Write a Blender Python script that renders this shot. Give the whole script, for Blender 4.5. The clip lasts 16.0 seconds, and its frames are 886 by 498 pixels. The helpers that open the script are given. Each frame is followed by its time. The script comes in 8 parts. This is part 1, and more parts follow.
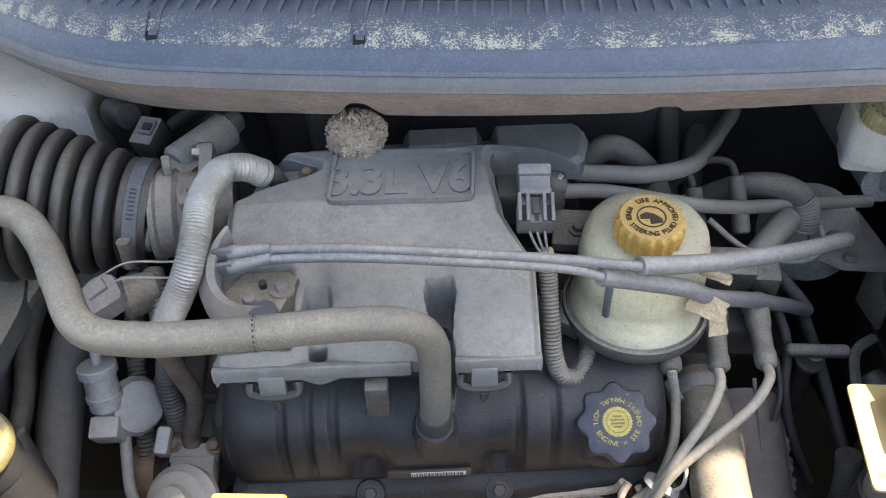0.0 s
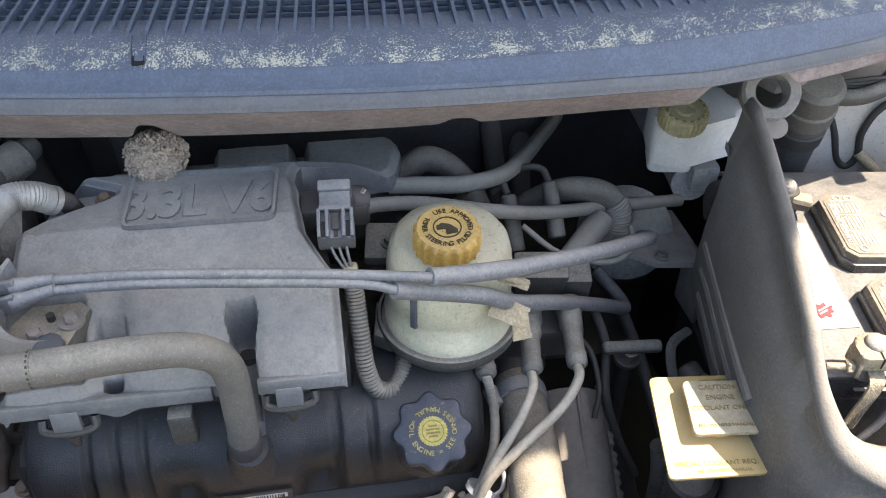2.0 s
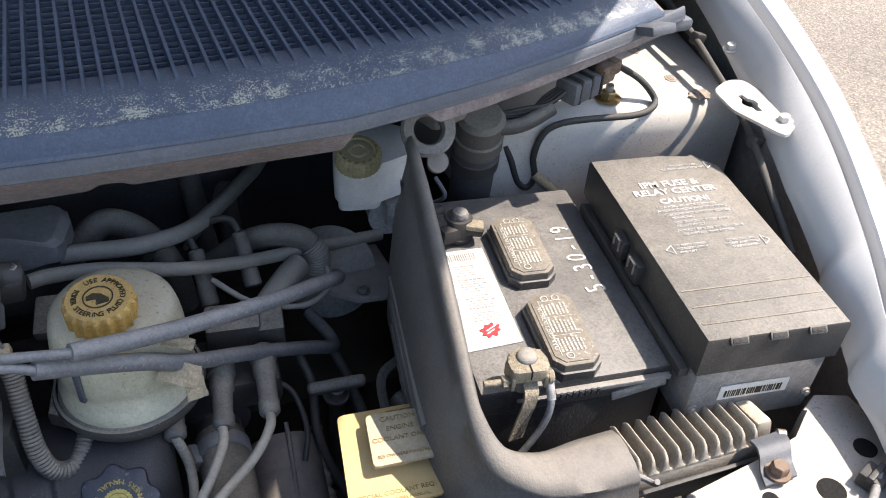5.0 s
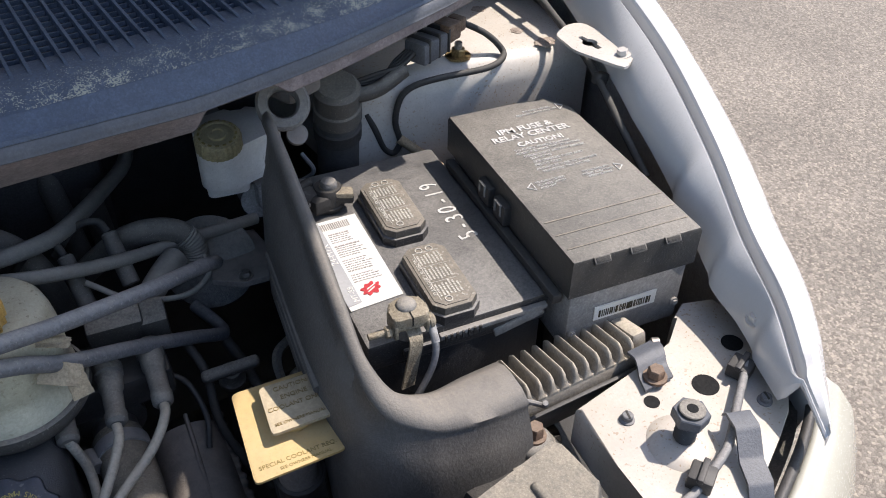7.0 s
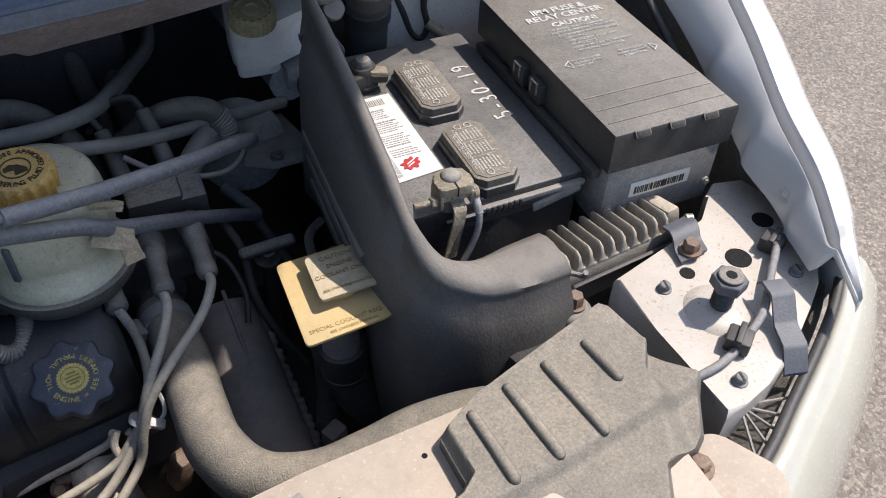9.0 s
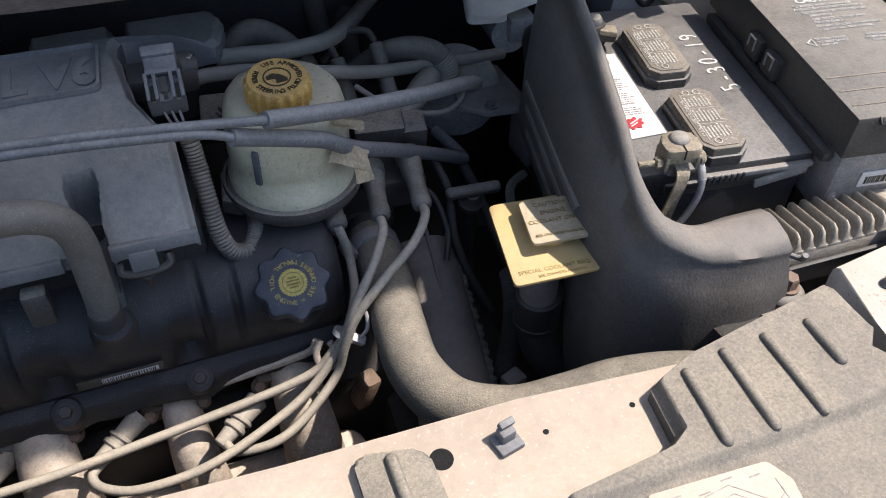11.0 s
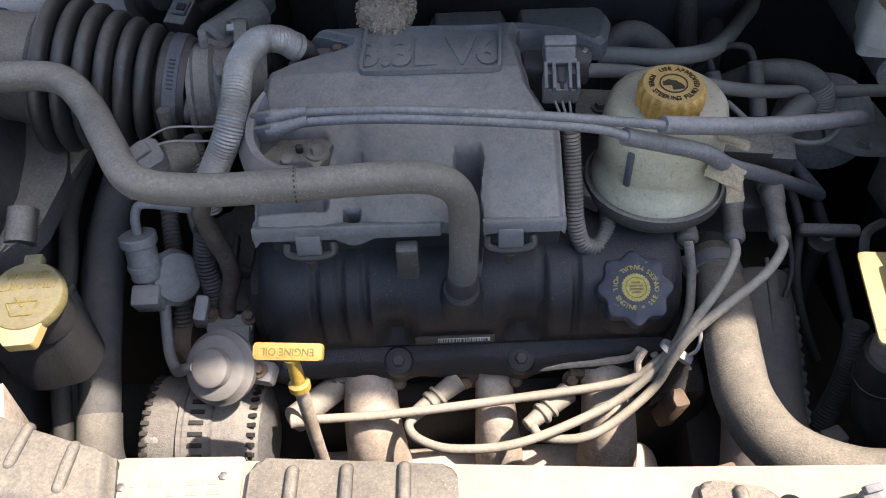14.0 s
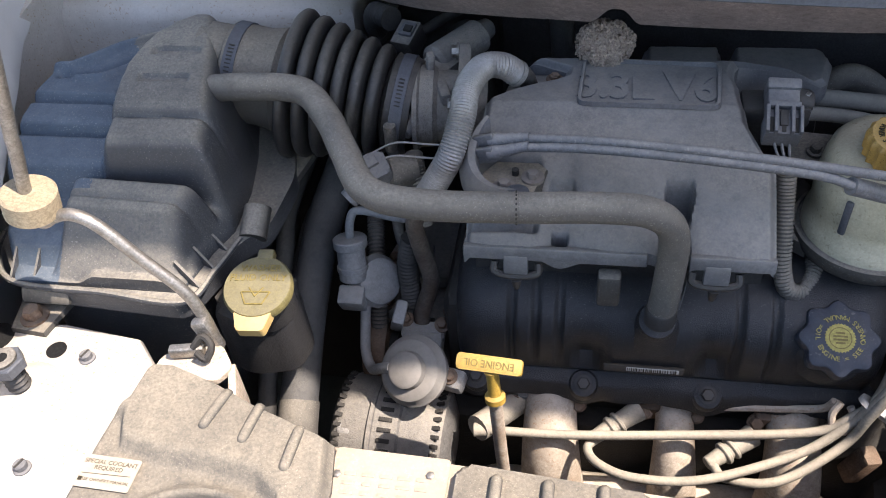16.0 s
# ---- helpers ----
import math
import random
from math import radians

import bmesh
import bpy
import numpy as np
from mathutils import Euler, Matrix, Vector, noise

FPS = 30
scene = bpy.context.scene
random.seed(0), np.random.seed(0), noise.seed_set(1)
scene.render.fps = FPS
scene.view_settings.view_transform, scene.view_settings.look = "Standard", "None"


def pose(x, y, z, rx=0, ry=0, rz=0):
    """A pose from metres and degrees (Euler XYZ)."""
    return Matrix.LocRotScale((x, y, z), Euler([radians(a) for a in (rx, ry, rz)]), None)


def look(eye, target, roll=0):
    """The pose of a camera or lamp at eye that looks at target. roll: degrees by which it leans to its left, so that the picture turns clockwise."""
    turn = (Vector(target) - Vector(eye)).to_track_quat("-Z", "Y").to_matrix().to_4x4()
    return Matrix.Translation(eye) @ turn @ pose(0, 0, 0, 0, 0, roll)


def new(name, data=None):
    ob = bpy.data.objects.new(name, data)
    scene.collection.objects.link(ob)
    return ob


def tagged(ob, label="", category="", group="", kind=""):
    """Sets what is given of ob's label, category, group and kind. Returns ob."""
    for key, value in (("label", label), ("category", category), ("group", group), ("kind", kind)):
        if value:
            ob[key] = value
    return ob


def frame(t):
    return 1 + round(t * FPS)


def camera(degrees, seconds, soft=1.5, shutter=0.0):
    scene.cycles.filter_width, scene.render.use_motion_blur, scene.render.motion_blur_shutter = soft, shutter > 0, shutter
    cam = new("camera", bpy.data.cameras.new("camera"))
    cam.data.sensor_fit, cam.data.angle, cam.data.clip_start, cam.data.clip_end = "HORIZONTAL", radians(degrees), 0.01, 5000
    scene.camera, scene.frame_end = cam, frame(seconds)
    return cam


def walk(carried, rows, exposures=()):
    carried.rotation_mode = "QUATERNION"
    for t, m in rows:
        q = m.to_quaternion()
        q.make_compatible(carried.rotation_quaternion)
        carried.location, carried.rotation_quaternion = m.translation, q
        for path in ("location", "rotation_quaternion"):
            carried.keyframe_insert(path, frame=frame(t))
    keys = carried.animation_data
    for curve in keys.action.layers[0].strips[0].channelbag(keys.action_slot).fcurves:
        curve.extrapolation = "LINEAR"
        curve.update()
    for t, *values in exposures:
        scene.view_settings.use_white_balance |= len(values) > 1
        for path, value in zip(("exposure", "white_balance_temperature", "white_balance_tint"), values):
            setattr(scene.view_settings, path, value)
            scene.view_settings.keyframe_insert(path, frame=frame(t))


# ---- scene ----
cam = camera(55.2, 16.0, 1.0)
PATH = [
    (0, (0.353, 0.059, 1.322), (0.366, 1.541, -0.021), -2.1),
    (0.5, (0.373, 0.06, 1.321), (0.435, 1.543, -0.02), -1.7),
    (1, (0.392, 0.062, 1.321), (0.521, 1.542, -0.018), -0.6),
    (1.5, (0.41, 0.061, 1.321), (0.603, 1.539, -0.012), 0.3),
    (2, (0.429, 0.055, 1.324), (0.675, 1.531, -0.003), 0.9),
    (2.5, (0.453, 0.054, 1.324), (0.762, 1.523, 0.002), 1.6),
    (3, (0.476, 0.053, 1.326), (0.858, 1.512, 0.011), 2.5),
    (3.5, (0.499, 0.051, 1.33), (0.948, 1.495, 0.02), 3.5),
    (4, (0.52, 0.049, 1.335), (1.044, 1.475, 0.035), 4.3),
    (4.5, (0.534, 0.039, 1.346), (1.103, 1.46, 0.058), 4.0),
    (5, (0.551, 0.024, 1.352), (1.2, 1.428, 0.084), 4.5),
    (5.2, (0.554, 0.018, 1.355), (1.228, 1.425, 0.102), 4.4),
    (7.3, (0.564, -0.03, 1.332), (1.414, 1.249, 0.051), 0.9),
    (7.5, (0.557, -0.034, 1.327), (1.41, 1.226, 0.029), 1.0),
    (8, (0.531, -0.037, 1.322), (1.387, 1.175, -0.019), 1.8),
    (8.2, (0.525, -0.035, 1.32), (1.376, 1.161, -0.038), 1.9),
    (10.3, (0.45, -0.023, 1.296), (1.145, 1.203, -0.123), 4.2),
    (10.5, (0.443, -0.023, 1.295), (1.088, 1.225, -0.129), 3.4),
    (11, (0.425, -0.021, 1.292), (0.961, 1.27, -0.139), 2.2),
    (11.5, (0.407, -0.016, 1.294), (0.839, 1.309, -0.14), 1.1),
    (12, (0.393, -0.011, 1.295), (0.715, 1.346, -0.138), -0.1),
    (12.5, (0.375, -0.008, 1.294), (0.599, 1.372, -0.137), -0.6),
    (13, (0.362, -0.007, 1.293), (0.514, 1.385, -0.135), -1.1),
    (13.5, (0.348, -0.006, 1.292), (0.442, 1.39, -0.137), -1.1),
    (14, (0.333, -0.006, 1.295), (0.326, 1.393, -0.133), -2.4),
    (14.5, (0.319, -0.009, 1.3), (0.232, 1.396, -0.121), -3.2),
    (15, (0.305, -0.012, 1.306), (0.147, 1.398, -0.104), -3.8),
    (15.5, (0.293, -0.015, 1.314), (0.049, 1.39, -0.089), -4.9),
    (16, (0.282, -0.021, 1.321), (-0.051, 1.377, -0.07), -6.3),
]
EXPOSURES = [(0, 2.52, 8250, 12), (1, 2.52, 8200, 12), (2, 2.40, 7900, 12), (3, 2.12, 7600, 12), (4, 1.72, 7400, 13), (5, 1.5, 7100, 13), (7.3, 0.82, 6750, 13), (8.2, 0.72, 6700, 13), (10.3, 0.8, 6700, 14), (11, 0.98, 6850, 14), (12, 1.32, 7050, 15), (13.5, 1.55, 7250, 16), (15, 1.58, 7250, 16), (16, 1.48, 7250, 16)]
walk(cam, [(t, look(eye, target, roll)) for t, eye, target, roll in PATH], EXPOSURES)

# ---- light ----
SUN_ELEV, SUN_AZ = 60.0, 100.0
wd = bpy.data.worlds.new("sky")
scene.world = wd
wd.use_nodes = True
wn = wd.node_tree
sky = wn.nodes.new("ShaderNodeTexSky")
sky.sky_type = "NISHITA"
sky.sun_disc = False
sky.sun_elevation = radians(SUN_ELEV)
sky.sun_rotation = radians(SUN_AZ)
wn.links.new(sky.outputs[0], wn.nodes["Background"].inputs[0])
wn.nodes["Background"].inputs[1].default_value = 0.15
sun_data = bpy.data.lights.new("sun", "SUN")
sun_data.energy, sun_data.angle, sun_data.color = 3.7, radians(0.6), (1.0, 0.95, 0.90)
sun = new("sun", sun_data)
_e, _a = radians(SUN_ELEV), radians(SUN_AZ)
SUN_DIR = Vector((math.cos(_e) * math.sin(_a), math.cos(_e) * math.cos(_a), math.sin(_e)))
sun.matrix_world = look(SUN_DIR * 20, (0, 0, 0))


# ---- materials ----
def material(name, col, col2=None, rough=0.6, metal=0.0, scale=25.0, fine=420.0, dust=0.0, dust_col=(0.33, 0.30, 0.25),
             bump=0.25, speck=0.0, speck_col=(0.5, 0.48, 0.42), speck_scale=350.0, ior=1.45, coat=0.0, grit=0.60, lie=0.22):
    """A worn surface: two colours in soft patches, fine grain, dust that lies on what faces up, and light specks."""
    m = bpy.data.materials.new(name)
    m.use_nodes = True
    t = m.node_tree
    n, ln = t.nodes, t.links
    b = n["Principled BSDF"]
    co = n.new("ShaderNodeTexCoord")

    def noise_tex(s, detail=4.0, rough_=0.6):
        x = n.new("ShaderNodeTexNoise")
        x.inputs["Scale"].default_value, x.inputs["Detail"].default_value, x.inputs["Roughness"].default_value = s, detail, rough_
        ln.new(co.outputs["Object"], x.inputs["Vector"])
        return x

    def mix(fac, a, c):
        x = n.new("ShaderNodeMix")
        x.data_type = "RGBA"
        for sock, val in ((0, fac), (6, a), (7, c)):
            if isinstance(val, (tuple, list)):
                x.inputs[sock].default_value = (*val, 1)
            elif isinstance(val, float):
                x.inputs[sock].default_value = val
            else:
                ln.new(val, x.inputs[sock])
        return x.outputs[2]

    def ramp(src, lo, hi):
        x = n.new("ShaderNodeMapRange")
        x.inputs[1].default_value, x.inputs[2].default_value = lo, hi
        ln.new(src, x.inputs[0])
        return x.outputs[0]

    def maths(op, a, c):
        x = n.new("ShaderNodeMath")
        x.operation = op
        for i, v in ((0, a), (1, c)):
            if isinstance(v, float):
                x.inputs[i].default_value = v
            else:
                ln.new(v, x.inputs[i])
        return x.outputs[0]

    big, small = noise_tex(scale), noise_tex(fine, 3.0, 0.7)
    c2 = col2 or tuple(min(1, v * 0.72) for v in col)
    out = mix(ramp(big.outputs[0], 0.35, 0.68), col, c2)
    grain = ramp(small.outputs[0], 0.36, 0.64)
    out = mix(maths("MULTIPLY", grain, grit), out, tuple(v * 0.45 for v in col))
    mott = ramp(noise_tex(scale * 5.5, 7.0, 0.8).outputs[0], 0.44, 0.66)
    out = mix(maths("MULTIPLY", mott, grit * 1.05), out, tuple(v * 0.5 for v in c2))
    r_out = None
    if dust:
        geo = n.new("ShaderNodeNewGeometry")
        sep = n.new("ShaderNodeSeparateXYZ")
        ln.new(geo.outputs["Normal"], sep.inputs[0])
        up = ramp(sep.outputs[2], lie, 0.92)
        patch = ramp(noise_tex(scale * 0.7, 5.0, 0.65).outputs[0], 0.25, 0.7)
        d = maths("MULTIPLY", maths("MULTIPLY", up, maths("ADD", maths("MULTIPLY", patch, 0.65), 0.35)), dust)
        d = maths("MULTIPLY", d, maths("ADD", maths("MULTIPLY", grain, 0.55), maths("ADD", maths("MULTIPLY", mott, -0.35), 0.75)))
        d = maths("MINIMUM", d, 1.0)
        out = mix(d, out, dust_col)
        r_out = maths("ADD", maths("MULTIPLY", d, 0.9 - rough), rough)
    if speck:
        sp = noise_tex(speck_scale, 2.0, 0.5)
        f = maths("MULTIPLY", ramp(sp.outputs[0], 0.62, 0.70), speck)
        f = maths("MULTIPLY", f, ramp(big.outputs[0], 0.3, 0.6))
        out = mix(f, out, speck_col)
    ln.new(out, b.inputs["Base Color"])
    b.inputs["Metallic"].default_value, b.inputs["IOR"].default_value = metal, ior
    b.inputs["Coat Weight"].default_value = coat
    if r_out is None:
        r_out = maths("ADD", maths("MULTIPLY", grain, 0.14), max(rough - 0.07, 0.02))
    ln.new(r_out, b.inputs["Roughness"])
    if bump:
        bp = n.new("ShaderNodeBump")
        bp.inputs["Strength"].default_value, bp.inputs["Distance"].default_value = bump, 0.0018
        h = maths("ADD", small.outputs[0], maths("MULTIPLY", big.outputs[0], 0.6))
        ln.new(h, bp.inputs["Height"])
        ln.new(bp.outputs[0], b.inputs["Normal"])
    return m


def plain(name, col, rough=0.5, metal=0.0):
    return material(name, col, tuple(v * 0.85 for v in col), rough, metal, bump=0.05)


def aggregate(name):
    """Worn road surface: stones of many tones set in dark binder."""
    m = bpy.data.materials.new(name)
    m.use_nodes = True
    n, ln = m.node_tree.nodes, m.node_tree.links
    b = n["Principled BSDF"]
    co = n.new("ShaderNodeTexCoord")
    cell = n.new("ShaderNodeTexVoronoi")
    cell.inputs["Scale"].default_value = 150
    edge = n.new("ShaderNodeTexVoronoi")
    edge.feature = "DISTANCE_TO_EDGE"
    edge.inputs["Scale"].default_value = 150
    wide = n.new("ShaderNodeTexNoise")
    wide.inputs["Scale"].default_value, wide.inputs["Detail"].default_value = 1.7, 6
    for x in (cell, edge, wide):
        ln.new(co.outputs["Object"], x.inputs["Vector"])
    tone = n.new("ShaderNodeValToRGB")
    tone.color_ramp.elements[0].color, tone.color_ramp.elements[1].color = (0.12, 0.10, 0.08, 1), (0.35, 0.30, 0.235, 1)
    mid = tone.color_ramp.elements.new(0.55)
    mid.color = (0.215, 0.188, 0.156, 1)
    ln.new(cell.outputs["Color"], tone.inputs[0])
    gap = n.new("ShaderNodeMapRange")
    gap.inputs[2].default_value = 0.16
    gap.inputs[3].default_value, gap.inputs[4].default_value = 0.75, 1.0
    ln.new(edge.outputs["Distance"], gap.inputs[0])
    worn = n.new("ShaderNodeMapRange")
    worn.inputs[1].default_value, worn.inputs[2].default_value, worn.inputs[3].default_value, worn.inputs[4].default_value = 0.3, 0.7, 0.85, 1.12
    ln.new(wide.outputs[0], worn.inputs[0])
    mul = n.new("ShaderNodeMath")
    mul.operation = "MULTIPLY"
    ln.new(gap.outputs[0], mul.inputs[0])
    ln.new(worn.outputs[0], mul.inputs[1])
    mx = n.new("ShaderNodeMix")
    mx.data_type, mx.blend_type = "RGBA", "MULTIPLY"
    mx.inputs[0].default_value = 1.0
    ln.new(tone.outputs[0], mx.inputs[6])
    ln.new(mul.outputs[0], mx.inputs[7])
    ln.new(mx.outputs[2], b.inputs["Base Color"])
    b.inputs["Roughness"].default_value = 0.92
    bp = n.new("ShaderNodeBump")
    bp.inputs["Strength"].default_value, bp.inputs["Distance"].default_value = 0.5, 0.003
    ln.new(gap.outputs[0], bp.inputs["Height"])
    ln.new(bp.outputs[0], b.inputs["Normal"])
    return m


M = dict(
    asphalt=aggregate("asphalt"),
    cover=material("engine_cover_plastic", (0.155, 0.16, 0.17), (0.095, 0.099, 0.108), 0.45, scale=16, dust=0.8, dust_col=(0.285, 0.270, 0.240), speck=0.12, speck_scale=900, grit=0.42),
    black=material("black_plastic", (0.030, 0.030, 0.032), (0.044, 0.043, 0.042), 0.5, scale=18, dust=0.22, dust_col=(0.22, 0.2, 0.17)),
    black_dusty=material("dusty_black_plastic", (0.05, 0.048, 0.046), (0.07, 0.066, 0.06), 0.55, scale=16, dust=0.95, dust_col=(0.29, 0.265, 0.225), speck=0.25, speck_scale=700, grit=0.5),
    duct_dusty=material("dusty_grey_plastic", (0.055, 0.054, 0.052), (0.08, 0.076, 0.07), 0.6, scale=14, dust=1.0, dust_col=(0.265, 0.233, 0.182), speck=0.35, speck_scale=900, speck_col=(0.5, 0.45, 0.36), grit=0.13, bump=0.35),
    valve=material("valve_cover_plastic", (0.021, 0.023, 0.027), (0.034, 0.035, 0.038), 0.32, scale=13, fine=800, dust=0.10, dust_col=(0.10, 0.10, 0.10), speck=0.7, speck_scale=900, speck_col=(0.16, 0.158, 0.15), bump=0.5, grit=0.6),
    rubber=material("dusty_rubber", (0.085, 0.082, 0.076), (0.105, 0.099, 0.090), 0.75, scale=16, dust=0.85, dust_col=(0.27, 0.246, 0.205), speck=0.25, speck_scale=800, grit=0.34),
    hose_pale=material("pale_dusty_hose", (0.17, 0.165, 0.15), (0.21, 0.20, 0.18), 0.75, scale=16, dust=0.8, dust_col=(0.34, 0.315, 0.27), speck=0.15, speck_scale=800, grit=0.3),
    rubber_dark=material("dark_rubber", (0.030, 0.030, 0.030), (0.05, 0.048, 0.045), 0.7, scale=25, dust=0.4, dust_col=(0.2, 0.185, 0.16)),
    rad_hose=material("sandy_rubber_hose", (0.085, 0.08, 0.07), (0.12, 0.11, 0.093), 0.85, scale=20, fine=520, dust=0.85, dust_col=(0.33, 0.29, 0.225), bump=0.6, speck=0.4, speck_scale=800),
    bellows=material("bellows_rubber", (0.020, 0.020, 0.022), (0.035, 0.034, 0.033), 0.42, scale=20, dust=0.45, dust_col=(0.20, 0.19, 0.17), speck=0.06),
    cable=material("cable_jacket", (0.15, 0.157, 0.175), (0.105, 0.11, 0.12), 0.6, scale=40, dust=0.65, dust_col=(0.37, 0.35, 0.32), speck=0.2),
    wire_tan=material("plug_wire_jacket", (0.34, 0.315, 0.265), (0.25, 0.23, 0.195), 0.7, scale=40, dust=0.8, dust_col=(0.47, 0.41, 0.32)),
    foil=material("foil_conduit", (0.34, 0.34, 0.335), (0.25, 0.246, 0.238), 0.4, 0.35, scale=40, dust=0.35, dust_col=(0.42, 0.40, 0.36), grit=0.5),
    alum=material("cast_aluminium", (0.36, 0.36, 0.36), (0.25, 0.25, 0.25), 0.55, 0.2, scale=30, dust=0.6, dust_col=(0.36, 0.335, 0.29), bump=0.6, grit=0.5),
    steel=material("dull_steel", (0.45, 0.44, 0.42), (0.30, 0.28, 0.26), 0.42, 0.8, scale=60, dust=0.3),
    zinc=material("yellow_zinc", (0.45, 0.33, 0.16), (0.3, 0.2, 0.1), 0.4, 0.8, scale=80),
    rust=material("rusty_steel", (0.17, 0.10, 0.065), (0.30, 0.21, 0.15), 0.85, 0.2, scale=60, bump=0.6, dust=0.3),
    egr_pipe=material("heat_tinted_pipe", (0.21, 0.18, 0.155), (0.13, 0.10, 0.085), 0.55, 0.5, scale=30, dust=0.3),
    manifold=material("dusty_cast_iron", (0.58, 0.50, 0.41), (0.38, 0.30, 0.225), 0.85, 0.0, scale=25, dust=0.8, dust_col=(0.58, 0.51, 0.42), bump=0.22, speck=0.6, speck_col=(0.3, 0.15, 0.07)),
    beige=material("dusty_body_paint", (0.42, 0.352, 0.282), (0.33, 0.272, 0.213), 0.55, scale=14, dust=0.35, dust_col=(0.42, 0.35, 0.265), speck=0.3, speck_scale=300, speck_col=(0.60, 0.55, 0.46), bump=0.1, grit=0.25),
    white=material("white_body_paint", (0.50, 0.48, 0.45), (0.43, 0.40, 0.36), 0.35, scale=14, dust=0.5, dust_col=(0.47, 0.40, 0.31), speck=0.7, speck_scale=330, speck_col=(0.26, 0.17, 0.10), coat=0.3, bump=0.04, grit=0.16),
    fender=material("silver_white_paint", (0.50, 0.50, 0.50), (0.45, 0.45, 0.45), 0.25, scale=5, dust=0.1, coat=0.5, bump=0.02, grit=0.05),
    grey_paint=material("inner_body_paint", (0.36, 0.35, 0.34), (0.27, 0.25, 0.235), 0.5, scale=12, dust=0.5, dust_col=(0.55, 0.49, 0.41), speck=0.7, speck_scale=300, speck_col=(0.2, 0.17, 0.14)),
    lamp_shell=material("headlamp_lens", (0.43, 0.42, 0.36), (0.37, 0.355, 0.29), 0.22, scale=6, coat=0.6, bump=0.02, grit=0.1),
    cowl_metal=material("cowl_lip_paint", (0.285, 0.243, 0.240), (0.165, 0.140, 0.142), 0.85, scale=30, dust=0.3, dust_col=(0.33, 0.29, 0.27), bump=0.5, speck=0.3, speck_scale=420, speck_col=(0.42, 0.37, 0.34), grit=0.6),
    seal=material("cowl_seal_rubber", (0.066, 0.076, 0.095), (0.098, 0.104, 0.118), 0.5, scale=20, dust=0.2, dust_col=(0.19, 0.19, 0.19), grit=0.45),
    yellow_cap=material("yellow_cap", (0.50, 0.31, 0.085), (0.41, 0.245, 0.065), 0.55, scale=45, dust=0.35, dust_col=(0.47, 0.37, 0.21), speck=1.0, speck_scale=620, speck_col=(0.12, 0.07, 0.02), grit=0.45),
    yellow_card=material("yellow_plate", (0.54, 0.365, 0.135), (0.45, 0.325, 0.145), 0.55, scale=22, dust=0.6, dust_col=(0.50, 0.385, 0.21), bump=0.05, speck=0.4, speck_scale=500, speck_col=(0.25, 0.18, 0.08), grit=0.2),
    yellow_faded=material("faded_yellow", (0.22, 0.185, 0.075), (0.17, 0.147, 0.07), 0.5, scale=30, dust=0.5, dust_col=(0.20, 0.182, 0.13)),
    yellow_dip=material("dipstick_yellow", (0.50, 0.325, 0.065), (0.40, 0.25, 0.05), 0.5, scale=45, dust=0.4, dust_col=(0.46, 0.34, 0.15), grit=0.5),
    print_yellow=plain("yellow_print", (0.54, 0.46, 0.13), 0.6),
    print_dark=plain("dark_print", (0.05, 0.04, 0.02), 0.6),
    print_faded=plain("faded_print", (0.34, 0.31, 0.28), 0.6),
    print_pale=plain("pale_print", (0.66, 0.64, 0.60), 0.7),
    print_cap=plain("worn_moulded_print", (0.54, 0.51, 0.44), 0.7),
    print_olive=plain("olive_print", (0.26, 0.20, 0.06), 0.6),
    oil_cap=material("oil_cap_plastic", (0.028, 0.037, 0.058), (0.04, 0.05, 0.068), 0.45, scale=40, dust=0.3, dust_col=(0.13, 0.135, 0.15), speck=0.2),
    reservoir=material("yellowed_tank", (0.50, 0.475, 0.36), (0.40, 0.375, 0.275), 0.42, scale=14, dust=0.6, dust_col=(0.37, 0.335, 0.25), speck=0.6, speck_scale=300, speck_col=(0.16, 0.13, 0.08), grit=0.3),
    brake_tank=material("white_tank", (0.58, 0.565, 0.54), (0.48, 0.46, 0.43), 0.4, scale=20, dust=0.4, dust_col=(0.50, 0.46, 0.42), grit=0.2, speck=0.3, speck_scale=400, speck_col=(0.2, 0.16, 0.12)),
    brake_cap=material("dirty_yellow_cap", (0.34, 0.29, 0.155), (0.25, 0.21, 0.12), 0.6, scale=50, dust=0.5, dust_col=(0.44, 0.38, 0.25), speck=0.4, speck_col=(0.12, 0.09, 0.05)),
    nest=material("mud_and_seed", (0.45, 0.375, 0.315), (0.31, 0.25, 0.205), 0.95, scale=90, fine=500, bump=0.9),
    battery=material("battery_case", (0.022, 0.023, 0.026), (0.035, 0.036, 0.040), 0.28, scale=12, dust=0.72, dust_col=(0.245, 0.233, 0.215), speck=0.4, speck_scale=1200, speck_col=(0.42, 0.40, 0.35)),
    battery_cap=material("vent_cap", (0.06, 0.056, 0.05), (0.09, 0.082, 0.07), 0.6, scale=30, dust=0.75, dust_col=(0.265, 0.23, 0.182), speck=0.5),
    label=material("white_label", (0.62, 0.61, 0.58), (0.54, 0.52, 0.48), 0.5, scale=20, bump=0.0, grit=0.12),
    label_cream=material("cream_label", (0.47, 0.42, 0.34), (0.40, 0.355, 0.28), 0.6, scale=20, bump=0.0, grit=0.2, dust=0.3, dust_col=(0.38, 0.33, 0.26)),
    label_grey=material("grey_label_band", (0.27, 0.28, 0.30), (0.36, 0.365, 0.37), 0.5, scale=20, bump=0.0, grit=0.15, dust=0.3),
